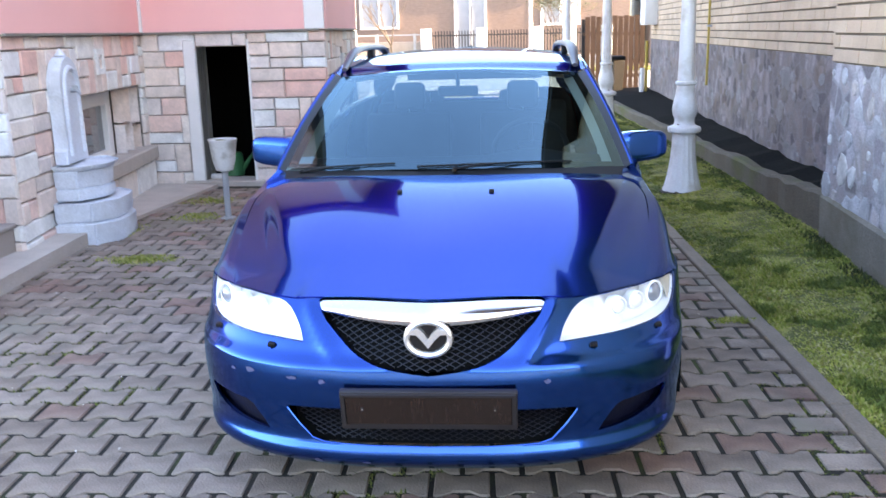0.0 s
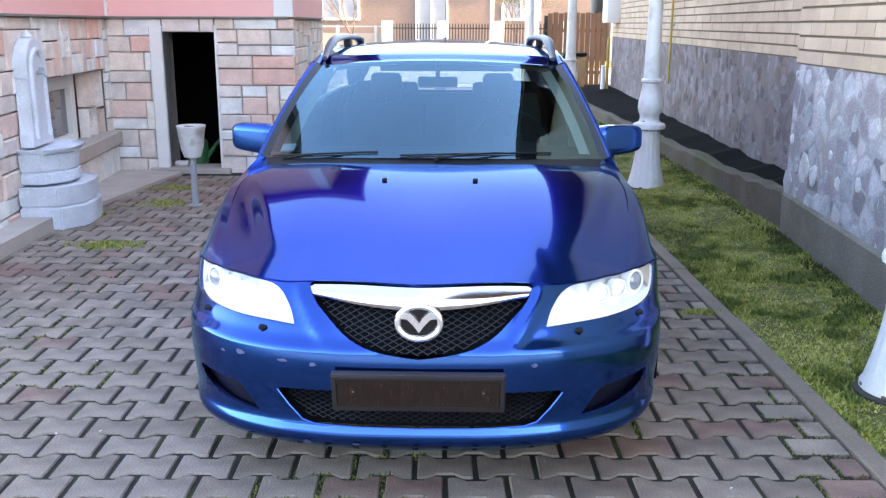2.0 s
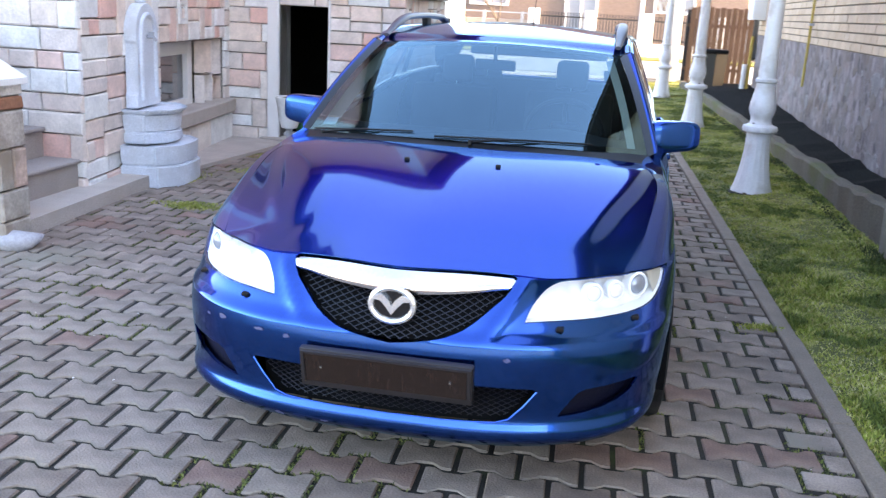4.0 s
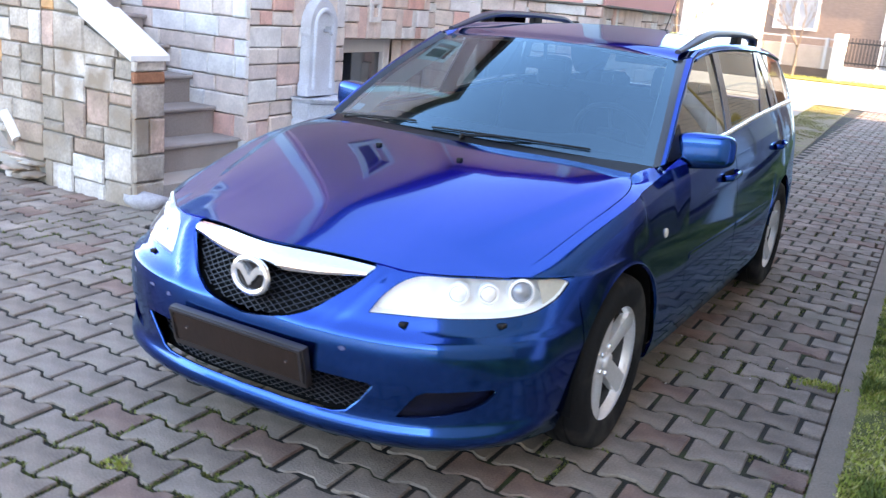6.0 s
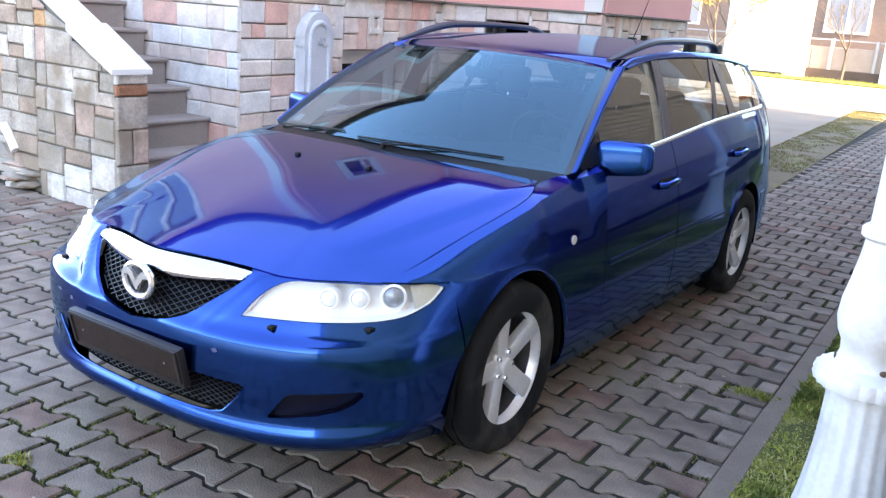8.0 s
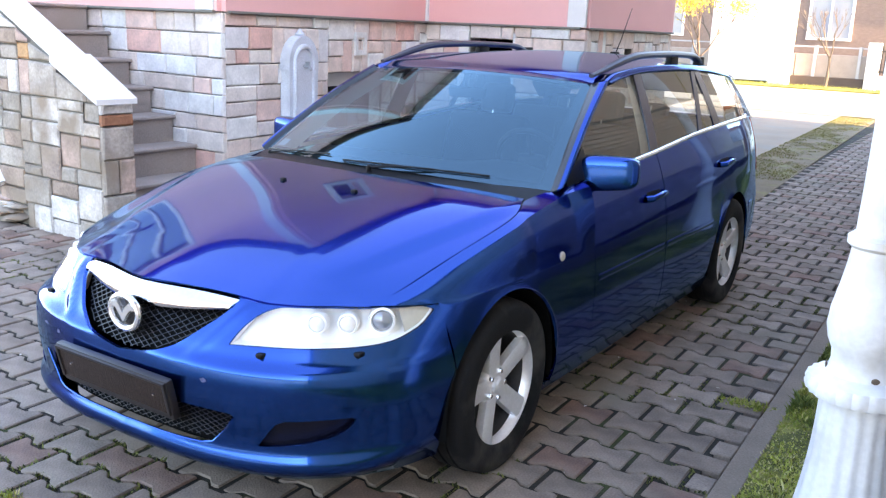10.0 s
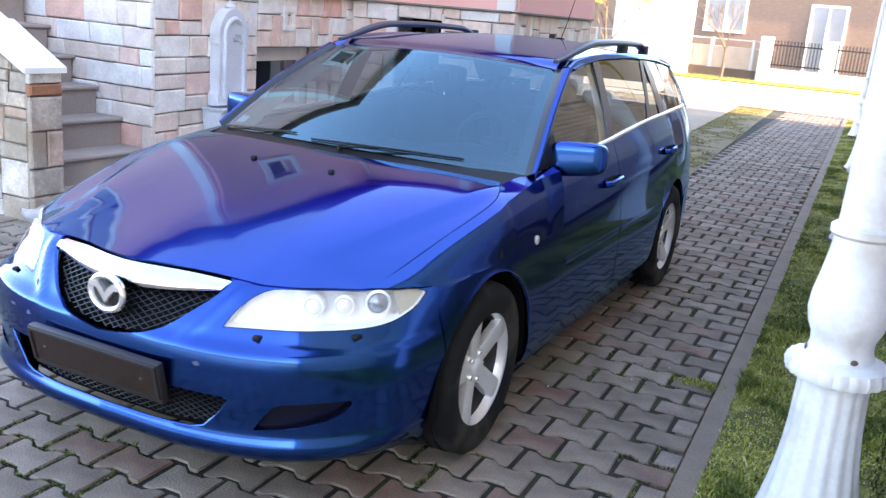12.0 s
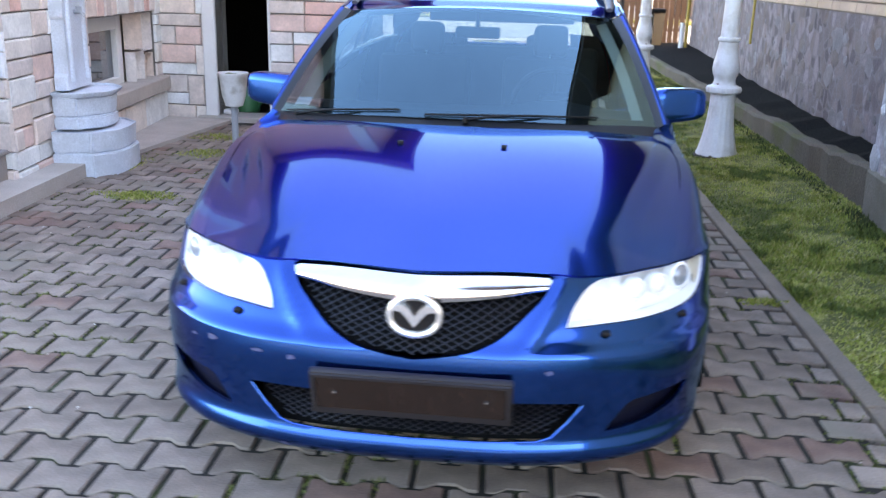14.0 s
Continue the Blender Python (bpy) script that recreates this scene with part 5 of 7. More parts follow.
def far_house(at, w, h, d, wins, mt, label):
    t = thing("street_house", label, "house", at=at)
    part("wall", bdata(0, w, 0, d, -0.05, h), mt, t, smooth=False)
    part("roof", prism([(-0.4, h), (w + 0.4, h), (w / 2, h + 2.6)], d + 0.8, Matrix(((1, 0, 0, 0), (0, 0, 1, -0.4), (0, 1, 0, 0), (0, 0, 0, 1)))), M["roof_tile"], t, smooth=False)
    for x, z, ww, hh in wins:
        win = part("window", join(bdata(x - 0.1, x, -0.05, 0.02, z - 0.1, z + hh + 0.1), bdata(x + ww, x + ww + 0.1, -0.05, 0.02, z - 0.1, z + hh + 0.1), bdata(x, x + ww, -0.05, 0.02, z + hh, z + hh + 0.1), bdata(x, x + ww, -0.05, 0.02, z - 0.1, z), bdata(x + ww / 2 - 0.04, x + ww / 2 + 0.04, -0.05, 0.0, z, z + hh)), M["white_trim"], t, smooth=False)
        part("pane", bdata(x, x + ww, -0.02, 0.01, z, z + hh), M["sky_pane"], win, smooth=False)
    return t


far_house((-6.5, 37.5, 0), 12.0, 4.2, 7, [(0.5, 1.75, 1.5, 1.5), (4.6, 0.3, 1.2, 2.6), (8.3, 1.75, 1.5, 1.5)], M["far_brick"], "old brick street house with white-framed windows")
far_house((-20, 38.5, 0), 11.0, 4.4, 7, [(2, 1.7, 1.4, 1.5), (7, 1.7, 1.4, 1.5)], M["far_brick"], "pale brick house across the street")
far_house((6.5, 38, 0), 10.0, 4.4, 7, [(2, 1.7, 1.4, 1.5), (6, 1.7, 1.4, 1.5)], M["render_grey"], "grey rendered house across the street")
pole = thing("street_pole", "slim white street pole beside the road", "pole", at=(1.15, 32.4, 0))
part("shaft", lathe([(0.09, -0.05), (0.07, 1.0), (0.05, 5.5)], 12), M["white_trim"], pole)


def bare_tree(at, h, seed, label, leaf=None, spread=0.5, name="bare_tree"):
    t = thing(name, label, "tree", at=at)
    rg = random.Random(seed)
    limbs = []

    def grow(p, d, l, r, k):
        q = p + d * l
        mid = p + d * l * 0.5 + Vector((rg.uniform(-1, 1), rg.uniform(-1, 1), 0)) * l * 0.06
        limbs.append(sweep([p, mid, q], [r, r * 0.85, r * 0.65], 6))
        if k == 0:
            ends.append(q)
            return
        for _ in range(rg.choice((2, 3, 3))):
            e = (d + Vector((rg.uniform(-1, 1), rg.uniform(-1, 1), rg.uniform(-0.2, 0.7))) * spread).normalized()
            grow(q, e, l * rg.uniform(0.6, 0.8), r * 0.62, k - 1)

    ends = []
    base = Vector((0, 0, -0.05))
    top = Vector((0.03, 0, h * 0.32))
    part("trunk", sweep([base, (base + top) / 2 + Vector((0.02, 0.01, 0)), top], [0.09 * h / 4, 0.07 * h / 4, 0.055 * h / 4], 10), M["bark"], t)
    for _ in range(4):
        grow(top, Vector((rg.uniform(-0.7, 0.7), rg.uniform(-0.7, 0.7), 1)).normalized(), h * 0.22, 0.035 * h / 4, 3)
    tagged(part("branchwork", join(*limbs), M["twig"], t), kind="stuff")
    if leaf:
        V, F = [], []
        for e in ends:
            for _ in range(26):
                c = e + Vector((rg.gauss(0, 0.10), rg.gauss(0, 0.10), rg.gauss(0, 0.12))) * h / 3
                a = Vector((rg.gauss(0, 1), rg.gauss(0, 1), rg.gauss(0, 1))).normalized() * 0.035
                b = a.orthogonal().normalized() * 0.02
                o = len(V)
                V += [c - a, c + b, c + a, c - b]
                F.append((o, o + 1, o + 2, o + 3))
        part("crown", (V, F), leaf, t, smooth=False)
    return t


bare_tree((-4.2, 32.6, 0), 3.2, 3, "small bare tree with thin twigs on the verge")
bare_tree((-8.5, 33.0, 0), 4.0, 6, "bare tree on the verge")
bare_tree((-5.4, 22.0, 0), 3.2, 9, "yellow flowering shrub beyond the house corner", M["yellow_leaf"], 0.8, "flowering_shrub")
bare_tree((2.2, 35.0, 0), 3.4, 12, "dark evergreen tree behind the fence", M["evergreen"], 0.9, "evergreen_tree")


# ---- the car: an estate facing the camera, nose at y = 0 ----
car = thing("estate_car", "blue metallic estate car with black roof rails parked on pavers", "car")
bx = spl((0, 0), (0.3, 0.30), (0.5, 0.495), (0.65, 0.632), (0.80, 0.745), (0.95, 0.815), (1.15, 0.855), (1.5, 0.880), (2.0, 0.886), (3.0, 0.888), (4.2, 0.878), (4.7, 0.840), (5.05, 0.765), (5.3, 0.63), (5.6, 0.36), (5.95, 0.0))
by = spl((0, 0), (0.3, 0.016), (0.5, 0.065), (0.65, 0.135), (0.80, 0.245), (0.95, 0.38), (1.15, 0.58), (1.5, 0.93), (2.0, 1.43), (3.0, 2.43), (4.2, 3.63), (4.7, 4.13), (5.05, 4.46), (5.3, 4.62), (5.6, 4.70), (5.95, 4.71))
front_in = spl((0.16, 0.12), (0.19, 0.065), (0.22, 0.020), (0.245, 0.001), (0.265, 0.001), (0.29, 0.010), (0.33, 0.012), (0.37, 0.007), (0.45, 0.0), (0.525, 0.003), (0.545, 0.008), (0.562, 0.030), (0.60, 0.056), (0.64, 0.085), (0.67, 0.108), (0.70, 0.138), (0.735, 0.175))
side_in = spl((0.16, 0.060), (0.28, 0.015), (0.42, 0.001), (0.58, 0.003), (0.74, 0.021), (0.88, 0.060), (0.97, 0.098), (1.02, 0.126))
rear_in = spl((0.2, 0.06), (0.3, 0.01), (0.5, 0.0), (0.62, 0.02), (0.8, 0.06), (1.0, 0.11), (1.1, 0.14))
belt = spl((1.3, 0.945), (1.62, 0.958), (2.38, 0.997), (3.07, 1.048), (3.4, 1.06), (4.0, 1.068), (4.6, 1.07))


def L(s, z, push=0.0):
    """The lower skin: s along the plan outline from the nose, z the height; push moves it outwards."""
    sg = 1
    if s < 0:
        s, sg = -s, -1
    if s > 5.95:
        s, sg = 11.9 - s, -sg
    e = 0.004
    x, y = bx(s), by(s)
    tx, ty = bx(s + e) - bx(max(0, s - e)), by(s + e) - by(max(0, s - e))
    k = math.hypot(tx, ty)
    nx, ny = ty / k, -tx / k
    if s < 1e-6:
        nx, ny = 0.0, -1.0
    w = sstep(0.72, 1.25, s)
    r = sstep(4.75, 5.3, s)
    f = front_in(z)
    if 0.54 < z < 0.72 and s < 0.6:
        d = s - lerp(0.285, 0.425, (z - 0.545) / 0.155)
        f -= 0.012 * math.exp(-((d / 0.022) ** 2)) * sstep(0.54, 0.57, z) * (1 - sstep(0.69, 0.72, z))
    if z > 0.55:
        f *= 1 - 0.42 * math.exp(-((s / 0.2) ** 2))
    up = sstep(0.6, 0.9, z)
    zz = z - up * (belt(y) - 0.97) if y > 1.0 else z
    i = lerp(lerp(f, side_in(zz), w), rear_in(z), r) - push
    return Vector(((x - nx * i) * sg, y - ny * i, z))


def S(y):
    return y + 0.57


def grid(f, nu, nv, flip=False, fold=0.012, edges="lrbt"):
    """A skin panel f(u, v) with its rims folded inwards, so that shut lines have depth."""
    P = [[Vector(f(i / nu, j / nv)) for i in range(nu + 1)] for j in range(nv + 1)]
    V, F = [], []
    for row in P:
        V += row
    w = nu + 1

    def q(a, b, c, d):
        F.append((d, c, b, a) if flip else (a, b, c, d))

    for j in range(nv):
        for i in range(nu):
            q(j * w + i, j * w + i + 1, (j + 1) * w + i + 1, (j + 1) * w + i)
    if fold:
        def nrm(i, j):
            a = P[j][min(i + 1, nu)] - P[j][max(i - 1, 0)]
            b = P[min(j + 1, nv)][i] - P[max(j - 1, 0)][i]
            n = a.cross(b)
            if n.length < 1e-9:
                return Vector((0, 0, 0))
            n.normalize()
            return -n if flip else n
        ring = []
        if "b" in edges:
            ring.append([(i, 0) for i in range(nu + 1)])
        if "r" in edges:
            ring.append([(nu, j) for j in range(nv + 1)])
        if "t" in edges:
            ring.append([(i, nv) for i in range(nu, -1, -1)])
        if "l" in edges:
            ring.append([(0, j) for j in range(nv, -1, -1)])
        for r in ring:
            o = len(V)
            V += [P[j][i] - nrm(i, j) * fold for i, j in r]
            for k in range(len(r) - 1):
                a, b = r[k][1] * w + r[k][0], r[k + 1][1] * w + r[k + 1][0]
                q(b, a, o + k, o + k + 1)
    return V, F


def mirrored(data):
    return [(-p[0], p[1], p[2]) for p in data[0]], [tuple(reversed(f)) for f in data[1]]


def pair(name, data, m, parent=None, label="", **k):
    """The same part on both sides of the car."""
    a = part(name, data, m, parent or car, label, **k)
    b = part(name, mirrored(data), m, parent or car, label, **k)
    return a, b


# openings of the front, as outlines in (s, z)
def ztop(s):
    s = abs(s)
    return 0.733 - 0.022 * min(1, s / 0.50) ** 1.6 if s < 0.50 else 0.711 - 0.006 * sstep(0.95, 1.13, s)


hl_lo = spl((0.412, 0.600), (0.47, 0.603), (0.55, 0.6055), (0.70, 0.607), (0.82, 0.608), (0.90, 0.611), (0.958, 0.618), (1.022, 0.635), (1.065, 0.652), (1.110, 0.686))
hl_hi = spl((0.412, 0.602), (0.432, 0.634), (0.466, 0.667), (0.512, 0.692), (0.546, 0.702), (0.60, 0.706), (0.75, 0.7075), (0.93, 0.7075), (1.02, 0.705), (1.085, 0.701), (1.110, 0.692))
H0, H1 = 0.412, 1.110
N = 34
HL = [(lerp(H0, H1, i / N), hl_lo(lerp(H0, H1, i / N))) for i in range(N + 1)]
HL += [(lerp(H0, H1, (i / N) ** 1.5), hl_hi(lerp(H0, H1, (i / N) ** 1.5))) for i in range(N, 0, -1)]
grille_side = spl((0.0, 0.522), (0.06, 0.529), (0.10, 0.536), (0.173, 0.554), (0.228, 0.577), (0.268, 0.605), (0.32, 0.643), (0.366, 0.680), (0.392, 0.712))
GR = [(0.392 * i / 16, grille_side(0.392 * i / 16)) for i in range(17)]
GRILLE = [(-s, z) for s, z in reversed(GR[1:])] + GR + [(0.27, 0.76), (0.0, 0.77), (-0.27, 0.76)]
LOW = [(-0.34, 0.292), (-0.17, 0.288), (0, 0.287), (0.17, 0.288), (0.34, 0.292), (0.378, 0.302), (0.42, 0.345), (0.458, 0.398), (0.444, 0.408), (0.2, 0.414), (0, 0.416), (-0.2, 0.414), (-0.444, 0.408), (-0.458, 0.398), (-0.42, 0.345), (-0.378, 0.302)]
FOG = [(0.53, 0.313), (0.58, 0.317), (0.66, 0.328), (0.74, 0.348), (0.79, 0.374), (0.815, 0.405), (0.80, 0.412), (0.70, 0.408), (0.61, 0.402), (0.585, 0.390), (0.555, 0.350)]


def cutter(poly, d0=0.06, d1=0.10):
    """A plug that follows the skin, from d0 outside to d1 inside."""
    n = len(poly)
    dense = []
    for i in range(n):
        (a, b), (c, d) = poly[i], poly[(i + 1) % n]
        k = max(1, int(math.hypot(c - a, d - b) / 0.03))
        dense += [(lerp(a, c, q / k), lerp(b, d, q / k)) for q in range(k)]
    bm = bmesh.new()
    lo = [bm.verts.new(L(s, z, d0)) for s, z in dense]
    hi = [bm.verts.new(L(s, z, -d1)) for s, z in dense]
    n = len(dense)
    f1, f2 = bm.faces.new(lo), bm.faces.new(hi[::-1])
    for i in range(n):
        bm.faces.new((lo[(i + 1) % n], lo[i], hi[i], hi[(i + 1) % n]))
    bmesh.ops.triangulate(bm, faces=[f1, f2])
    bmesh.ops.recalc_face_normals(bm, faces=bm.faces)
    me = bpy.data.meshes.new("plug")
    bm.to_mesh(me)
    bm.free()
    return new("plug", me)


def arch_r(z):
    q = 0.365**2 - (z - 0.305) ** 2
    return 1.52 - math.sqrt(max(q, 0.0))


def bumper_end(z):
    return min(arch_r(z), lerp(1.195, 1.125, (z - 0.46) / 0.24)) if z < 0.47 else lerp(1.195, 1.125, min(1, (z - 0.46) / 0.24))


def shell(f, nu, nv, t):
    V, F = [], []
    for k in (0.0, -t):
        for j in range(nv + 1):
            for i in range(nu + 1):
                V.append(f(i / nu, j / nv, k))
    w, h = nu + 1, (nu + 1) * (nv + 1)
    for j in range(nv):
        for i in range(nu):
            a = j * w + i
            F.append((a, a + 1, a + w + 1, a + w))
            F.append((h + a + w, h + a + w + 1, h + a + 1, h + a))
    for i in range(nu):
        F.append((i + 1, i, h + i, h + i + 1))
        b = nv * w + i
        F.append((b, b + 1, h + b + 1, h + b))
    for j in range(nv):
        a, b = j * w, (j + 1) * w
        F.append((a, b, h + b, h + a))
        a, b = j * w + nu, (j + 1) * w + nu
        F.append((b, a, h + a, h + b))
    return V, F


def bump_f(u, v, k):
    v = v
    z = 0.165 + v * 0.54
    s = (2 * u - 1) * bumper_end(min(z, 0.70))
    if v > 0.8:
        z = lerp(z, ztop(s) - 0.003, (v - 0.8) / 0.2)
    return L(s, z, k)


bumper = part("front_bumper", shell(bump_f, 120, 56, 0.012), M["paint"], car)
plugs = [cutter(GRILLE), cutter(LOW), cutter(FOG), cutter([(-s, z) for s, z in reversed(FOG)]), cutter(HL), cutter([(-s, z) for s, z in reversed(HL)])]
for p in plugs:
    md = bumper.modifiers.new("cut", "BOOLEAN")
    md.operation, md.solver, md.object = "DIFFERENCE", "EXACT", p
dg = bpy.context.evaluated_depsgraph_get()
cut = bpy.data.meshes.new_from_object(bumper.evaluated_get(dg))
bumper.modifiers.clear()
bumper.data = cut
cut.polygons.foreach_set("use_smooth", [True] * len(cut.polygons))
cut.set_sharp_from_angle(angle=radians(40))
for p in plugs:
    bpy.data.objects.remove(p)


def rim_path(poly, push, closed=True, step=0.02):
    out = []
    n = len(poly)
    for i in range(n if closed else n - 1):
        (a, b), (c, d) = poly[i], poly[(i + 1) % n]
        k = max(1, int(math.hypot(c - a, d - b) / step))
        out += [L(lerp(a, c, q / k), lerp(b, d, q / k), push) for q in range(k)]
    if not closed:
        out.append(L(*poly[-1], push))
    return out


# rolled lower lips of the openings
for d in (1, -1):
    part("lip", sweep(rim_path([(x * d, z) for x, z in LOW[4:8]], -0.005, False), 0.0038, 6), M["paint"], bumper)
part("lip", sweep(rim_path(LOW[:5], -0.004, False), 0.0026, 6), M["paint"], bumper)
fog_lip = [(0.465, 0.302), (0.52, 0.307), (0.58, 0.312), (0.66, 0.322), (0.745, 0.343), (0.798, 0.371), (0.824, 0.412)]
for d in (1, -1):
    part("lip", sweep(rim_path([(s * d, z) for s, z in fog_lip], -0.006, False), 0.005, 6), M["paint"], bumper)
# grille: dark back, diamond mesh, chrome bar, emblem
grille = part("grille", grid(lambda u, v: L((2 * u - 1) * 0.40, lerp(0.51, 0.735, v), -0.075), 30, 10, fold=0), M["dark_in"], car)


def inside(poly, s, z):
    c = False
    n = len(poly)
    for i in range(n):
        (a, b), (p, q) = poly[i], poly[(i + 1) % n]
        if (b > z) != (q > z) and s < (p - a) * (z - b) / (q - b) + a:
            c = not c
    return c


def diamond(poly, s0, s1, z0, z1, ds, slope_, push, r):
    out = []
    for sg in (1, -1):
        c = s0 - (z1 - z0) / slope_
        while c < s1 + (z1 - z0) / slope_:
            run = []
            for k in range(61):
                z = lerp(z0, z1, k / 60)
                s = c + sg * (z - z0) / slope_ + (0 if sg > 0 else (z1 - z0) / slope_ * 0)
                if inside(poly, s, z):
                    run.append(L(s, z, push))
                else:
                    if len(run) > 2:
                        out.append(sweep([run[0], run[len(run) // 2], run[-1]], r, 4))
                    run = []
            if len(run) > 2:
                out.append(sweep([run[0], run[len(run) // 2], run[-1]], r, 4))
            c += ds
    return join(*out)


part("grille_mesh", diamond(GRILLE, -0.39, 0.39, 0.51, 0.70, 0.037, 0.48, -0.030, 0.0017), M["mesh"], grille)
low_g = part("lower_grille", grid(lambda u, v: L((2 * u - 1) * 0.47, lerp(0.27, 0.43, v), -0.07), 30, 6, fold=0), M["dark_in"], car)
part("grille_mesh", diamond(LOW, -0.46, 0.46, 0.27, 0.43, 0.034, 0.50, -0.046, 0.0016), M["mesh"], low_g)
for d in (1, -1):
    part("fog_panel", grid(lambda u, v: L(d * lerp(0.49, 0.84, u), lerp(0.295, 0.42, v), -0.028), 12, 5, flip=d < 0, fold=0), M["fog_shade"], car)
bar_lo = spl((0.0, 0.658), (0.10, 0.661), (0.2, 0.667), (0.28, 0.674), (0.362, 0.681))


def bar_f(u, v):
    s = (2 * u - 1) * lerp(0.360, 0.390, v)
    z = lerp(bar_lo(abs(s)), ztop(s) - 0.010, v)
    return L(s, z, 0.006 - 0.014 * (2 * v - 1) ** 2)


part("chrome_bar", grid(bar_f, 40, 8, fold=0.02), M["chrome"], grille, "bright chrome grille bar")
ring = [(0.066 * math.cos(a), 0.0, 0.632 + 0.053 * math.sin(a)) for a in [2 * math.pi * i / 40 for i in range(40)]]
eb = L(0, 0.635, 0.012).y
emblem = part("emblem", sweep([(x, eb, z) for x, y, z in ring], 0.0105, 8, closed=True, up=(0, 1, 0)), M["badge"], grille, "round chrome emblem")
wing = [(-0.060, 0.018), (-0.030, 0.026), (-0.012, 0.010), (0.0, -0.010), (0.012, 0.010), (0.030, 0.026), (0.060, 0.018), (0.060, 0.007), (0.036, 0.005), (0.018, -0.014), (0.0, -0.038), (-0.018, -0.014), (-0.036, 0.005), (-0.060, 0.007)]
part("emblem_wing", prism(wing, 0.014, Matrix(((1, 0, 0, 0), (0, 0, 1, eb - 0.010), (0, 1, 0, 0.640), (0, 0, 0, 1)))), M["badge"], emblem, smooth=False)
part("emblem_back", prism([(x * 0.95, (z - 0.635) * 0.95) for x, y, z in ring], 0.012, Matrix(((1, 0, 0, 0), (0, 0, 1, eb + 0.004), (0, 1, 0, 0.635), (0, 0, 0, 1)))), M["gloss_black"], emblem, smooth=False)

# licence plate holder, blank
pm = Matrix.Translation((0, -0.012, 0.422)) @ pose(0, 0, 0, 13, 0, 0)
ph = part("plate_holder", moved(bdata(-0.268, 0.268, -0.010, 0.018, -0.068, 0.068, bevel=0.007), pm), M["plate_frame"], car, "dark plastic plate holder")
part("plate", moved(bdata(-0.250, 0.250, -0.0135, -0.0095, -0.045, 0.056, bevel=0.001, seg=1), pm), M["plate"], ph, "blank dark brown plate with painted reflection streaks")
part("plate_rim", moved(join(bdata(-0.262, 0.262, -0.017, -0.009, 0.056, 0.064), bdata(-0.262, -0.252, -0.017, -0.009, -0.048, 0.056), bdata(0.252, 0.262, -0.017, -0.009, -0.048, 0.056)), pm), M["plate_frame"], ph)
for x in (-0.20, 0.20):
    part("screw", moved(lathe([(0.0035, 0), (0.0035, 0.003)], 8), pm @ pose(x, -0.013, 0.01, 90, 0, 0)), M["chrome"], ph)

# pale scuffs on the bumper
for k, (s, z, rs, rz) in enumerate(((-0.585, 0.508, 0.020, 0.010), (-0.43, 0.502, 0.022, 0.007), (-0.33, 0.497, 0.014, 0.010), (0.36, 0.500, 0.014, 0.009), (-0.36, 0.228, 0.022, 0.013), (-0.20, 0.232, 0.016, 0.006), (-0.66, 0.498, 0.012, 0.006))):
    rq = random.Random(k)
    P = [L(s + rs * rq.uniform(0.5, 1) * math.cos(a), z + rz * rq.uniform(0.5, 1) * math.sin(a), 0.0012) for a in [2 * math.pi * i / 12 for i in range(12)]]
    Q = [L(s, z, -0.002)]
    part("scuff", (P + Q, [tuple(range(12))] + [(i, (i + 1) % 12, 12) for i in range(12)]), M["scuff"], bumper, "pale rubbed scuff in the paint", smooth=False)

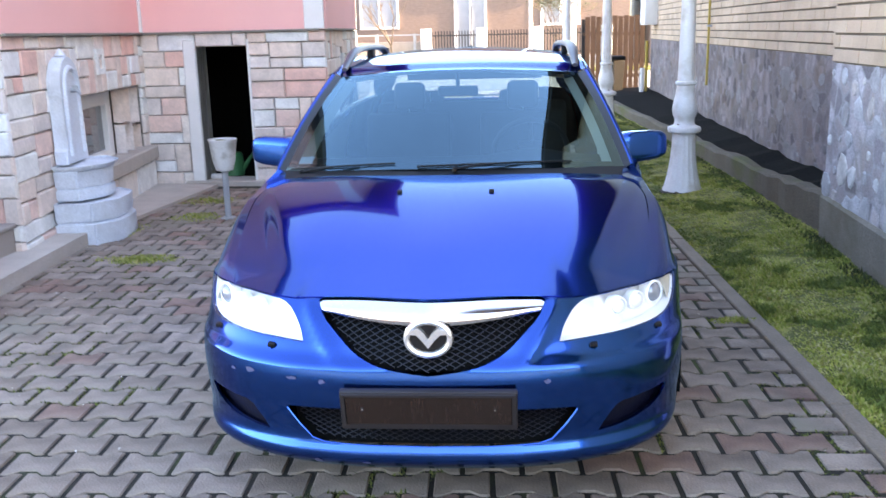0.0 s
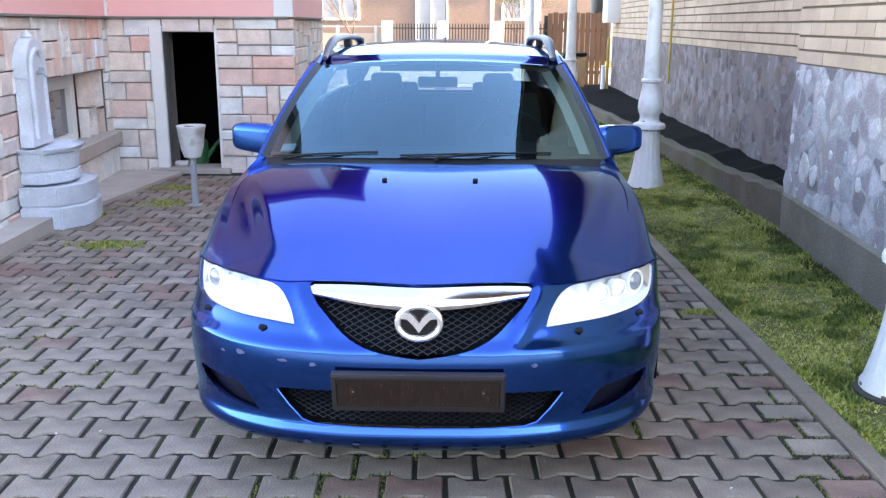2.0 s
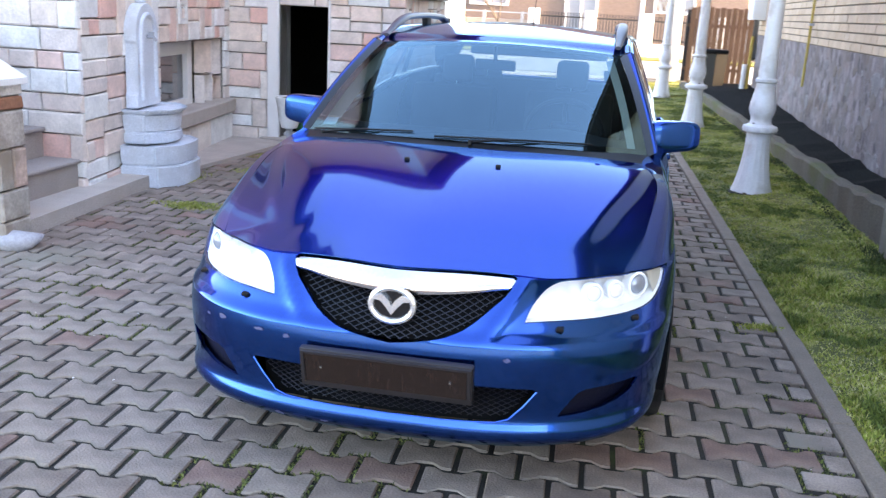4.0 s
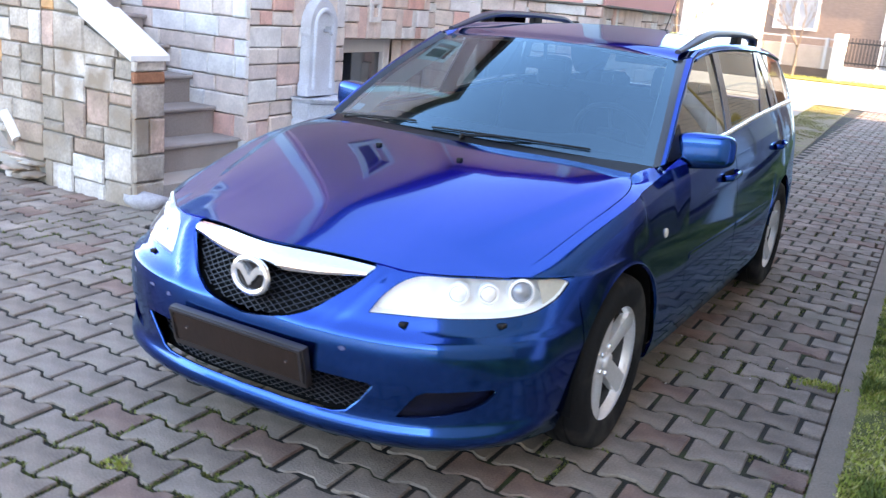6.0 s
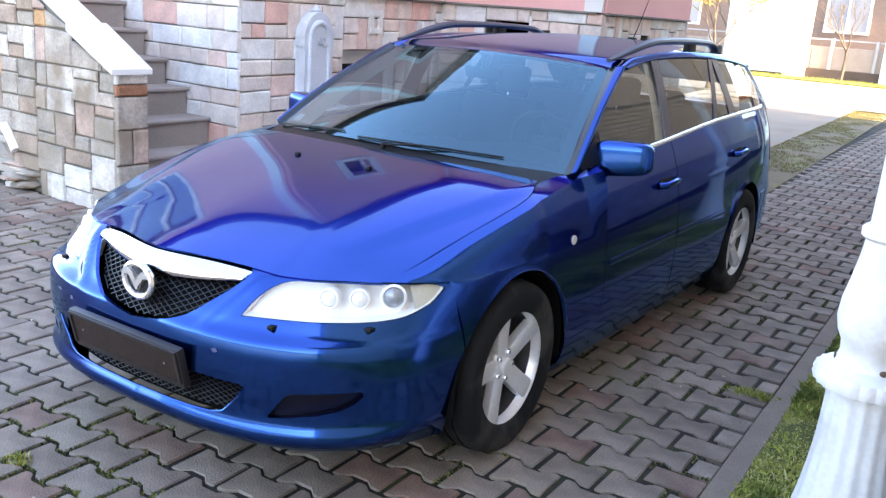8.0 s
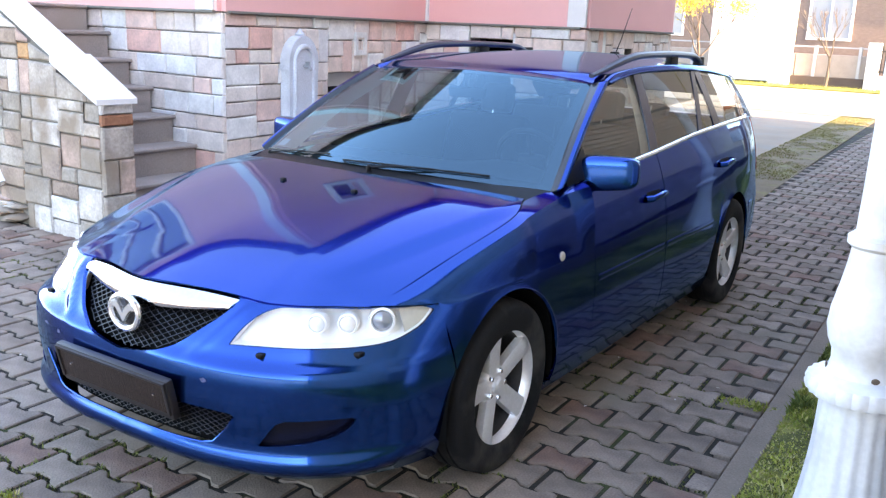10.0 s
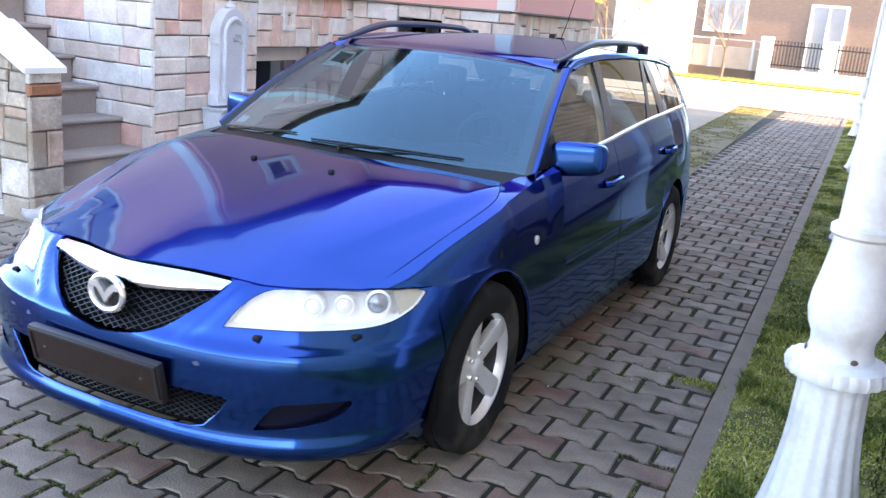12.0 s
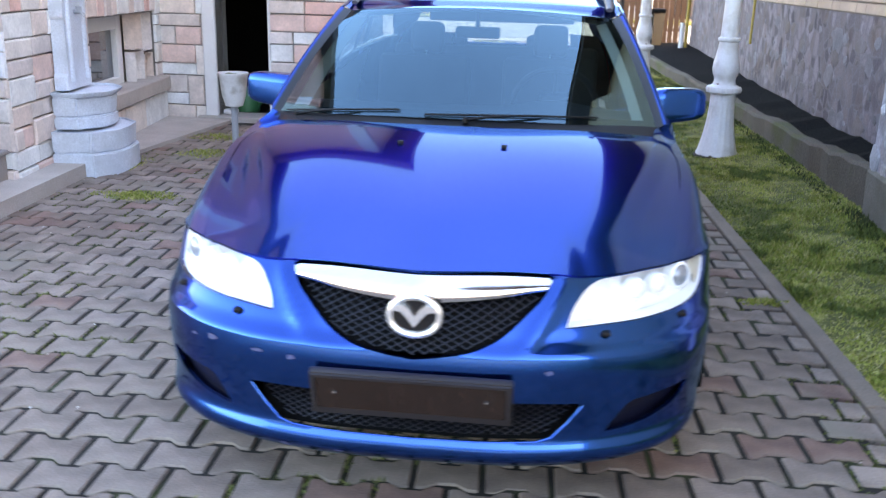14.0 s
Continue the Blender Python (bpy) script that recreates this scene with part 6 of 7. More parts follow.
# headlights
for d in (1, -1):
    hs = lambda u: lerp(H0, H1, u)
    head = part("headlight", grid(lambda u, v: L(d * lerp(H0 - 0.01, H1 + 0.005, u), lerp(hl_lo(hs(u)) - 0.02, hl_hi(hs(u)) + 0.006, v), -0.052 + 0.010 * math.sin(9 * u) + 0.008 * math.sin(34 * u) * math.sin(3.1 * v) - 0.022 * v), 60, 12, flip=d < 0, fold=0), M["reflector"], car, "clear headlight with its reflector painted sky-white")
    part("lens", grid(lambda u, v: L(d * lerp(H0 + 0.003, H1 - 0.003, u), lerp(hl_lo(hs(u)) + 0.001, hl_hi(hs(u)) - 0.001, v), 0.002), 48, 8, flip=d < 0, fold=0.006), M["lens"], head).visible_shadow = False
    part("seal", sweep(rim_path([(s * d, z) for s, z in HL], -0.004), 0.0016, 5, closed=True), M["black"], head)
    ra, rb_ = rim_path([(s * d, z) for s, z in HL], -0.007), rim_path([(s * d, z) for s, z in HL], -0.056)
    n = len(ra)
    part("bowl", (ra + rb_, [(i, (i + 1) % n, (i + 1) % n + n, i + n) for i in range(n)]), M["reflector"], head)
    for s, z, r, mt, nm in ((0.940, 0.668, 0.031, "projector", "projector"), (0.815, 0.664, 0.024, "amber", "indicator_bulb"), (0.700, 0.664, 0.024, "beam", "high_beam")):
        c = L(d * s, z, -0.02)
        n = (L(d * s, z, 0.02) - L(d * s, z, 0.0)).normalized()
        n = (n + Vector((0, -0.8, 0.1))).normalized()
        m = Matrix.Translation(c) @ n.to_track_quat("Z", "Y").to_matrix().to_4x4()
        part(nm, moved(lathe([(r, -0.03), (r, 0.0), (r * 0.85, 0.006), (r * 0.5, 0.012), (0.0, 0.014)], 20, cap=False), m), M[mt], head)
        part("bezel", moved(lathe([(r * 1.35, -0.03), (r * 1.3, 0.002), (r * 1.12, 0.006), (r * 1.02, 0.0)], 24, cap=False), m), M["reflector"], head)
    part("side_reflector", grid(lambda u, v: L(d * lerp(1.005, 1.105, u), lerp(hl_lo(lerp(1.005, 1.105, u)) + 0.003, hl_hi(lerp(1.005, 1.105, u)) - 0.003, v), -0.014), 8, 5, flip=d < 0, fold=0), M["trim_light"], head)
    for s, z in ((0.527, 0.582), (0.83, 0.588)):
        c = L(d * s, z, 0.0)
        part("washer_cap", moved(bdata(-0.012, 0.012, -0.012, 0.016, -0.004, 0.010, bevel=0.005), Matrix.Translation(c)), M["black"], car)

# bonnet
zc = spl((0.08, 0.727), (0.14, 0.741), (0.25, 0.769), (0.45, 0.822), (0.70, 0.878), (0.94, 0.922), (1.16, 0.950), (1.3, 0.962))
hcx = spl((0.38, 0.698), (0.5, 0.727), (0.65, 0.748), (0.84, 0.770), (0.95, 0.780), (1.05, 0.783), (1.12, 0.775), (1.18, 0.757), (1.26, 0.726), (1.36, 0.732), (1.47, 0.762), (1.62, 0.788))
crease_x = spl((0.15, 0.36), (0.35, 0.475), (0.49, 0.545), (0.71, 0.615), (0.95, 0.685), (1.22, 0.735))
hcz = spl((0.38, 0.712), (0.6, 0.778), (0.9, 0.852), (1.15, 0.902), (1.36, 0.930), (1.62, 0.957))


def bonnet_z(x, y):
    yy = max(y, 0.3)
    h = hcx(yy) if y > 0.38 else hcx(0.38)
    r = abs(x) / h
    zh = hcz(y) if y > 0.38 else hcz(0.38) - (0.38 - y) * 0.25
    d = zc(y) - zh
    step = 0.013 * sstep(0.34, 0.66, y) * (1 - 0.5 * sstep(0.95, 1.25, y))
    c = crease_x(y)
    return zc(y) - 0.32 * d * r * r - (0.68 * d - step) * max(0.0, (r - 0.50) / 0.50) ** 2.0 - step * sstep(c - 0.014, c + 0.060, abs(x))


def bonnet_f(u, v):
    a = 2 * u - 1
    e = L(a * 0.90, ztop(a * 0.90) + 0.001)
    e.y += 0.004
    yr = 1.165 + 0.105 * abs(a) ** 2.4
    y = lerp(e.y, yr, v)
    k = sstep(0, 0.30, v)
    h = hcx(max(y, 0.38)) - 0.001
    x = lerp(e.x + a * (h - L(0.90, ztop(0.90)).x), a * h, k)
    z = bonnet_z(x, y) + (e.z - bonnet_z(e.x, e.y)) * (1 - v) ** 2.0
    return Vector((x, y, z))


bonnet = part("bonnet", grid(bonnet_f, 128, 60, fold=0.010), M["paint"], car, sharp=50)
for x in (-0.18, 0.18):
    part("washer_nozzle", moved(bdata(-0.010, 0.010, -0.010, 0.010, -0.004, 0.009, bevel=0.004), Matrix.Translation((x, 0.937, bonnet_z(x, 0.937)))), M["black"], bonnet)


# front wings with their arches
crest_x = spl((0.45, 0.715), (0.62, 0.774), (0.75, 0.794), (0.91, 0.808), (1.09, 0.814), (1.39, 0.806), (1.62, 0.798))


def wing_top(st, k):
    """Across the wing from the height of the lamp's tip, over its crest, to the bonnet's edge."""
    p = L(st, 0.70)
    yt = max(p.y, 0.385)
    hx, hz = hcx(yt) + 0.003, hcz(yt) - 0.001
    q = sstep(0.40, 0.70, yt)
    top, crest = Vector((hx, yt, hz)), Vector((max(hx + 0.008 + 0.030 * q, crest_x(yt)), yt, hz - 0.004 - 0.008 * q))
    if k > 0.72:
        return crest.lerp(top, (k - 0.72) / 0.28)
    k /= 0.72
    return p.lerp(crest, k) + Vector((0.75, 0, 0.66)) * (0.022 * math.sin(math.pi * k) * (0.35 + 0.65 * k))


def wing_f(u, v):
    if u < 0.74:
        th = radians(lerp(152, -17, u / 0.74))
        sb, zb = 1.52 + 0.365 * math.cos(th), 0.305 + 0.365 * math.sin(th)
    else:
        sb, zb = lerp(1.52 + 0.365 * math.cos(radians(-17)), S(1.62), (u - 0.74) / 0.26), 0.198
    st = lerp(1.13, S(1.62), u**0.9)
    z1 = 0.70
    if v < 0.5:
        k = v / 0.5
        s = lerp(sb, st, k)
        return L(s, lerp(zb, z1, k), 0.003 * (1 - k) ** 4 * sstep(0.0, 0.14, u))
    k = (v - 0.5) / 0.5
    w = max(0.0, 1 - u / 0.30) ** 1.6
    se = lerp(1.13, 0.902, k)
    rim = L(se, ztop(se) + 0.001)
    return wing_top(st, k) * (1 - w) + rim * w if w < 1 else rim


pair("wing", grid(wing_f, 60, 50, fold=0.010), M["paint"])
mk = L(S(1.332), 0.716, -0.004)
pair("side_repeater", moved(lathe([(0.019, -0.004), (0.019, 0.006), (0.015, 0.010), (0.0, 0.012)], 16, cap=False), Matrix.Translation(mk) @ pose(0, 0, 0, 0, 90, 0)), M["trim_light"])


# doors, rear quarters and sills in (s, z)
def strip_panel(s0, s1, zb, zt, nu=24, nv=20, push=0.0, **k):
    def f(u, v):
        s = lerp(s0(v), s1(v), u)
        return L(s, lerp(zb(s), zt(s), v), push)
    return grid(f, nu, nv, **k)


cst = lambda c: (lambda v: c)
bz = lambda s: belt(s - 0.57) - 0.002
G4 = 0.003
fd = pair("front_door", strip_panel(cst(S(1.62) + G4), cst(S(2.44) - G4), cst(0.245), bz), M["paint"])
rear_edge = lambda v: S(3.40) - 0.20 * (1 - sstep(0.1, 0.62, v)) - G4
rd = pair("rear_door", strip_panel(cst(S(2.44) + G4), rear_edge, cst(0.245), bz), M["paint"])
pair("sill", strip_panel(cst(1.86), cst(S(3.30)), cst(0.165), cst(0.241), 20, 4, push=-0.006), M["paint"])


def quarter_f(u, v):
    ca = S(3.625)
    if u < 0.62:
        th = radians(lerp(160, 5, u / 0.62))
        sb, zb = ca + 0.365 * math.cos(th), 0.305 + 0.365 * math.sin(th)
    else:
        sb, zb = lerp(ca + 0.3636, 5.0, (u - 0.62) / 0.38), lerp(0.337, 0.55, sstep(0, 0.5, (u - 0.62) / 0.38))
    st = lerp(S(3.40) + G4, 5.06, u)
    s = lerp(sb, st, v)
    if v < 0.6 and u < 0.2:
        s = max(s, rear_edge(v * 0.7) + 2 * G4)
    return L(s, lerp(zb, bz(min(st, 4.9)), v), 0.008 * (1 - v) ** 6)


pair("rear_quarter", grid(quarter_f, 44, 24, fold=0.012), M["paint"])
rb = part("rear_bumper", grid(lambda u, v: L(lerp(4.56, 11.9 - 4.56, u), lerp(0.20, 0.56, v), 0.004), 60, 10, fold=0.012), M["paint"], car)
tg = part("tailgate", grid(lambda u, v: L(lerp(5.12, 11.9 - 5.12, u), lerp(0.565, 1.02, v), 0.0), 40, 12, fold=0.012), M["paint"], car)
for d in (1, -1):
    part("tail_light", grid(lambda u, v: L((lambda s: s if d > 0 else 11.9 - s)(lerp(4.93, 5.36, u)), lerp(0.72, 1.055, v), 0.006), 14, 8, flip=d < 0, fold=0.01), M["red_lens"], car, "red tail light")
    part("lamp_trim", grid(lambda u, v: L((lambda s: s if d > 0 else 11.9 - s)(lerp(4.86, 5.42, u)), lerp(0.66, 1.10, v), -0.03), 14, 8, flip=d < 0, fold=0), M["black"], car)

# door furniture
for i, (y0, z0) in enumerate(((2.20, 0.815), (3.27, 0.865))):
    s = S(y0)
    pts = [L(s, z0, 0.004), L(s + 0.02, z0 + 0.006, 0.032), L(s + 0.10, z0 + 0.012, 0.036), L(s + 0.18, z0 + 0.012, 0.030), L(s + 0.20, z0 + 0.010, 0.004)]
    for sd, src in ((0, 1), (1, -1)):
        dr = (fd, rd)[i][sd]
        data = sweep(pts, 0.012, 8, flat=1.3)
        part("door_handle", data if src > 0 else mirrored(data), M["paint"], dr)
        # Flat black patch paints the shade of the recess behind the handle.
        cup = grid(lambda u, v: L(s + lerp(0.02, 0.18, u), z0 + 0.006 + lerp(-0.022, 0.022, v), 0.0015), 8, 4, fold=0)
        part("handle_cup", cup if src > 0 else mirrored(cup), M["black"], dr)
        y_a, y_b = ((1.66, 2.42), (2.46, 3.17))[i]
        mould = grid(lambda u, v: L(S(lerp(y_a, y_b, u)), lerp(0.548, 0.588, v), 0.002 - 0.006 * (2 * v - 1) ** 4), 20, 6, fold=0.01)
        part("moulding", mould if src > 0 else mirrored(mould), M["paint"], dr)

# ---- greenhouse ----
gt = spl((1.9, 1.262), (2.07, 1.312), (2.3, 1.350), (2.46, 1.365), (2.8, 1.376), (3.23, 1.370), (3.6, 1.350), (3.9, 1.318), (4.3, 1.25))


def G(y, z, push=0.0):
    """The side of the cabin above the belt line."""
    b = belt(y)
    x0 = L(S(y) if y < 4.3 else S(4.3), b).x - max(0, y - 4.0) * 0.10
    k = max(0.0, (z - b) / 0.37)
    return Vector((x0 - 0.150 * k**1.15 + push, y, z))


def ws(u, v, push=0.0):
    a = 2 * u - 1
    b = Vector((0.752 * a, 1.245 + 0.180 * a * a, 0.965 - 0.032 * a * a))
    t = Vector((0.592 * a, 1.955 + 0.125 * a * a, 1.345 - 0.030 * a * a))
    p = b.lerp(t, v)
    n = Vector((0.25 * a, -0.45, 0.86)).normalized()
    return p + n * (0.022 * math.sin(math.pi * v) + push)


screen = part("windscreen", grid(lambda u, v: ws(u, v), 30, 20, fold=0), M["screen"], car, "large raked windscreen reflecting the sky")
screen.visible_shadow = False
border = []
for u0, u1, v0, v1 in ((0, 1, 0.0, 0.055), (0, 1, 0.97, 1.0), (0, 0.03, 0.055, 0.97), (0.97, 1, 0.055, 0.97)):
    border.append(grid(lambda u, v: ws(lerp(u0, u1, u), lerp(v0, v1, v), -0.003), 30 if u1 - u0 > 0.5 else 3, 20 if v1 - v0 > 0.5 else 3, fold=0))
part("screen_border", join(*border), M["gloss_black"], screen)
part("cowl", grid(lambda u, v: Vector((lerp(-0.755, 0.755, u), lerp(1.172 + 0.095 * abs(2 * u - 1) ** 2.4, 1.275 + 0.155 * (2 * u - 1) ** 2, v), lerp(0.930, 0.968, v) - 0.030 * (2 * u - 1) ** 2)), 30, 4, fold=0), M["black"], car)
st = part("sticker", grid(lambda u, v: ws(lerp(0.025, 0.075, u), lerp(0.07, 0.13, v), -0.004), 2, 2, fold=0), M["sticker"], screen, "pale blue paper sticker")

AP0, AP1 = Vector((0.786, 1.47, 0.950)), Vector((0.650, 2.14, 1.328))
APS = (AP1.z - AP0.z) / (AP1.y - AP0.y)


def a_out(v):
    p = AP0.lerp(AP1, v)
    p = G(p.y, min(p.z + 0.018 * math.sin(math.pi * v), gt(p.y)), 0.0) if 0 < v else p
    return p + Vector((0, 0, 0))


def apil(u, v):
    a, b = ws(1.0, v), a_out(v)
    u = max(0.0, min(1.0, u))
    k = lerp(u, math.sin(u * math.pi / 2), 0.4)
    q = lerp(u, 1 - math.cos(u * math.pi / 2), 0.4)
    return Vector((lerp(a.x, b.x, k), lerp(a.y, b.y, q), lerp(a.z, b.z, q))) + Vector((0.018, -0.004, 0.012)) * math.sin(math.pi * u)


pair("a_pillar", grid(lambda u, v: apil(lerp(0.30, 1.0, u), v), 12, 24, fold=0.01), M["paint"])
# Black rubber, widened to put darkness on the pillar's sky-bright inner side.
pair("screen_moulding", grid(lambda u, v: apil(lerp(0.0, 0.30, u), v), 5, 24, fold=0.004), M["gloss_black"])

roof_w = spl((1.95, 0.585), (2.07, 0.593), (2.3, 0.602), (2.6, 0.606), (3.0, 0.605), (3.6, 0.58), (4.1, 0.55), (4.36, 0.52))
roof_z = spl((1.93, 1.338), (2.07, 1.368), (2.2, 1.386), (2.5, 1.416), (2.9, 1.432), (3.3, 1.430), (3.8, 1.408), (4.36, 1.352))
roof_c = spl((1.95, 0.026), (2.2, 0.032), (2.6, 0.040), (3.2, 0.045), (4.36, 0.045))


def roof_f(u, v):
    a = 2 * u - 1
    y0 = 1.962 + 0.125 * a * a
    y = lerp(y0, 4.36, v)
    z = roof_z(y) - roof_c(y) * abs(a) ** 2.0
    z = lerp(ws(u, 1.0).z + 0.001, z, sstep(0, 0.06, v)) if v < 0.06 else z
    return Vector((roof_w(y) * a, y, z))


roof_p = part("roof", grid(roof_f, 30, 60, fold=0.01), M["paint"], car)


def cant_f(u, v):
    y = lerp(2.075, 4.34, v)
    r = roof_f(1.0, min(1.0, max(0.0, (y - 2.074) / (4.36 - 2.074))))
    yy = lerp(2.14, 4.10, v)
    g = G(yy, gt(yy))
    p = r.lerp(g, u)
    return p + Vector((0.55, -0.0, 0.8)).normalized() * (0.016 * math.sin(math.pi * u))


pair("roof_side", grid(cant_f, 8, 40, fold=0.0), M["paint"])


# side glass and pillars
def side_patch(y0b, y1b, y0t, y1t, zt=None, zb=None, push=0.0, nu=14, nv=12, **k):
    def f(u, v):
        y = lerp(lerp(y0b, y0t, v), lerp(y1b, y1t, v), u)
        lo, hi = belt(y) + 0.004, gt(y) - 0.004
        if zt:
            hi = min(hi, zt(y))
        return G(y, lerp(lo, hi, v), push)
    return grid(f, nu, nv, **k)


def fw(u, v):
    """Front door glass: its leading edge lies along the windscreen pillar."""
    y = lerp(1.50, 2.385, u)
    top = min(gt(y) - 0.012, AP0.z + (y - AP0.y) * APS + 0.012)
    return G(y, lerp(belt(y) + 0.006, max(top, belt(y) + 0.008), v), -0.004)


g1 = pair("door_glass", grid(fw, 24, 12, fold=0), M["side_glass"], label="tinted side glass")
g2 = pair("door_glass", side_patch(2.46, 3.06, 2.51, 3.19, push=-0.004, fold=0), M["side_glass"], label="tinted side glass")
g3 = pair("quarter_light", side_patch(3.10, 3.34, 3.225, 3.235, push=-0.004, fold=0), M["side_glass"], label="small fixed side glass")
g4 = pair("rear_side_glass", side_patch(3.43, 4.16, 3.30, 3.86, push=-0.003, fold=0), M["side_glass"], label="long rear side glass")
pair("b_pillar", side_patch(2.375, 2.47, 2.43, 2.52, push=0.001, nu=4, fold=0.006), M["frame_sky_sheen"])
pair("c_pillar", side_patch(3.05, 3.11, 3.18, 3.235, push=0.001, nu=3, fold=0.004), M["frame_sky_sheen"])
pair("c_pillar", side_patch(3.33, 3.44, 3.225, 3.31, push=0.002, nu=4, fold=0.004), M["frame_sky_sheen"])
# Bright metal bead stands in for the sky's highlight along the belt line.
pair("window_trim", sweep([G(lerp(1.70, 4.18, i / 30), belt(lerp(1.70, 4.18, i / 30)) + 0.004, 0.004) for i in range(31)], 0.0115, 8), M["belt_glint"])
pair("window_trim", sweep([G(lerp(2.14, 3.88, i / 24), gt(lerp(2.14, 3.88, i / 24)) - 0.004, 0.002) for i in range(25)], 0.007, 6), M["paint"])


def rg_f(u, v, push=0.0):
    a = 2 * u - 1
    b = Vector((0.68 * a, 4.60 - 0.10 * a * a, 1.03))
    t = Vector((0.52 * a, 4.375 - 0.05 * a * a, 1.345 - 0.03 * a * a))
    return b.lerp(t, v) + Vector((0, 0.8, 0.5)) * (0.015 * math.sin(math.pi * v) + push)


rgl = part("rear_window", grid(rg_f, 20, 10, flip=True, fold=0), M["side_glass"], car, "tinted rear window")


def d_f(u, v):
    y = lerp(4.16, 3.86, v)
    a = G(y, lerp(belt(y), gt(y), v))
    return a.lerp(rg_f(1.0, v), u) + Vector((0.5, 0.3, 0.2)) * 0.03 * math.sin(math.pi * u)


pair("d_pillar", grid(d_f, 8, 12, fold=0), M["paint"])
for g in (*g1, *g2, *g3, *g4, rgl):
    g.visible_shadow = False

# roof rails
rail = []
for i in range(41):
    y = lerp(2.10, 3.72, i / 40)
    h = 0.050 * sstep(-2, 13, i) * sstep(-1, 7, 40 - i)
    rail.append((roof_w(y) - 0.012, y, roof_z(y) - roof_c(y) * 0.95 + 0.004 + h))
rails = pair("roof_rail", sweep(rail, [0.029 * (0.5 + 0.5 * sstep(-1, 9, i)) * (0.4 + 0.6 * sstep(-1, 5, 40 - i)) for i in range(41)], 10, flat=0.62), M["rail"], label="black roof rail")
for y in (3.10, 3.62):
    z0 = roof_z(y) - roof_c(y) * 0.95
    for i, sg in enumerate((1, -1)):
        x = (roof_w(y) - 0.012) * sg
        part("foot", moved(bdata(-0.018, 0.018, -0.055, 0.055, -0.008, 0.055, bevel=0.008), Matrix.Translation((x, y, z0))), M["black"], rails[i])
part("aerial", join(sweep([(0, 3.72, 1.405), (0, 3.80, 1.50), (0, 3.94, 1.70)], [0.004, 0.003, 0.002], 6), moved(bdata(-0.02, 0.02, -0.035, 0.035, -0.01, 0.025, bevel=0.01), Matrix.Translation((0, 3.72, 1.405)))), M["black"], car)


# mirrors
def mirror_data():
    bm = bmesh.new()
    bmesh.ops.create_uvsphere(bm, u_segments=28, v_segments=18, radius=1.0)
    for v in bm.verts:
        c = v.co.copy()
        e = 0.45
        c = Vector([math.copysign(abs(q) ** e, q) for q in c])
        k = 0.5 + 0.5 * c.x
        x = 0.118 * c.x
        z = c.z * lerp(0.076, 0.064, k) + 0.004 * c.x
        y = c.y * lerp(0.060, 0.045, k) + 0.02 * k
        v.co = Vector((x, y, z))
    return bmdata(bm)


mm = Matrix.Translation((0.868, 1.715, 0.990)) @ pose(0, 0, 0, 0, -2, 8)
ml, mr = pair("door_mirror", moved(mirror_data(), mm), M["paint"], label="blue door mirror", sharp=80)
for d, mo in ((1, ml), (-1, mr)):
    arm = sweep([(0.772, 1.70, 0.955), (0.80, 1.705, 0.962), (0.83, 1.71, 0.972)], [0.028, 0.026, 0.03], 10)
    part("arm", arm if d > 0 else mirrored(arm), M["black"], mo)
    gl = moved(bdata(-0.092, 0.088, 0.052, 0.066, -0.052, 0.052, bevel=0.006), mm)
    part("mirror_glass", gl if d > 0 else mirrored(gl), M["chrome"], mo)
    pl = grid(lambda u, v: G(lerp(1.49, 1.70, u), lerp(belt(lerp(1.49, 1.70, u)) + 0.002, AP0.z + (lerp(1.49, 1.70, u) - AP0.y) * APS + 0.008, v), 0.003), 8, 6, fold=0)
    part("mirror_panel", pl if d > 0 else mirrored(pl), M["black"], mo)

# wipers: an arm from its pivot at the cowl, and a thin blade lying low on the glass
def wiper(xp, xe, x0, x1, lift):
    arm = [ws((lerp(xp, xe, k / 8) / 0.75 + 1) / 2, lerp(-0.02, lift, (k / 8) ** 0.8), 0.009 + 0.005 * math.sin(math.pi * k / 8)) for k in range(9)]
    wp = part("wiper", sweep(arm, [0.0062 - 0.0032 * k / 8 for k in range(9)], 6), M["black"], car)
    line = [ws((lerp(x0, x1, k / 10) / 0.75 + 1) / 2, lerp(0.012, lift + 0.012, k / 10), 0.006) for k in range(11)]
    part("blade", sweep(line, 0.0030, 6, flat=1.5), M["black"], wp)
    part("pivot", moved(lathe([(0.011, -0.01), (0.011, 0.006), (0.007, 0.010), (0.0, 0.011)], 12, cap=False), Matrix.Translation(arm[0])), M["black"], wp)


wiper(-0.66, -0.40, -0.72, -0.24, 0.028)
wiper(0.02, 0.30, -0.14, 0.52, 0.034)

# ---- wheels ----
def tyre():
    pr = [(0.205, -0.095), (0.235, -0.105), (0.275, -0.107), (0.302, -0.098), (0.313, -0.082), (0.316, -0.06)]
    for g in (-0.045, 0.0, 0.045):
        pr += [(0.3165, g - 0.007), (0.309, g - 0.006), (0.309, g + 0.006), (0.3165, g + 0.007)]
    pr += [(0.316, 0.06), (0.313, 0.082), (0.302, 0.098), (0.275, 0.107), (0.235, 0.105), (0.205, 0.095)]
    return lathe(pr, 64, lambda a, z: 1.0 - 0.010 * (math.cos(70 * a) > 0.55) * (0.048 < abs(z) < 0.09), cap=False)


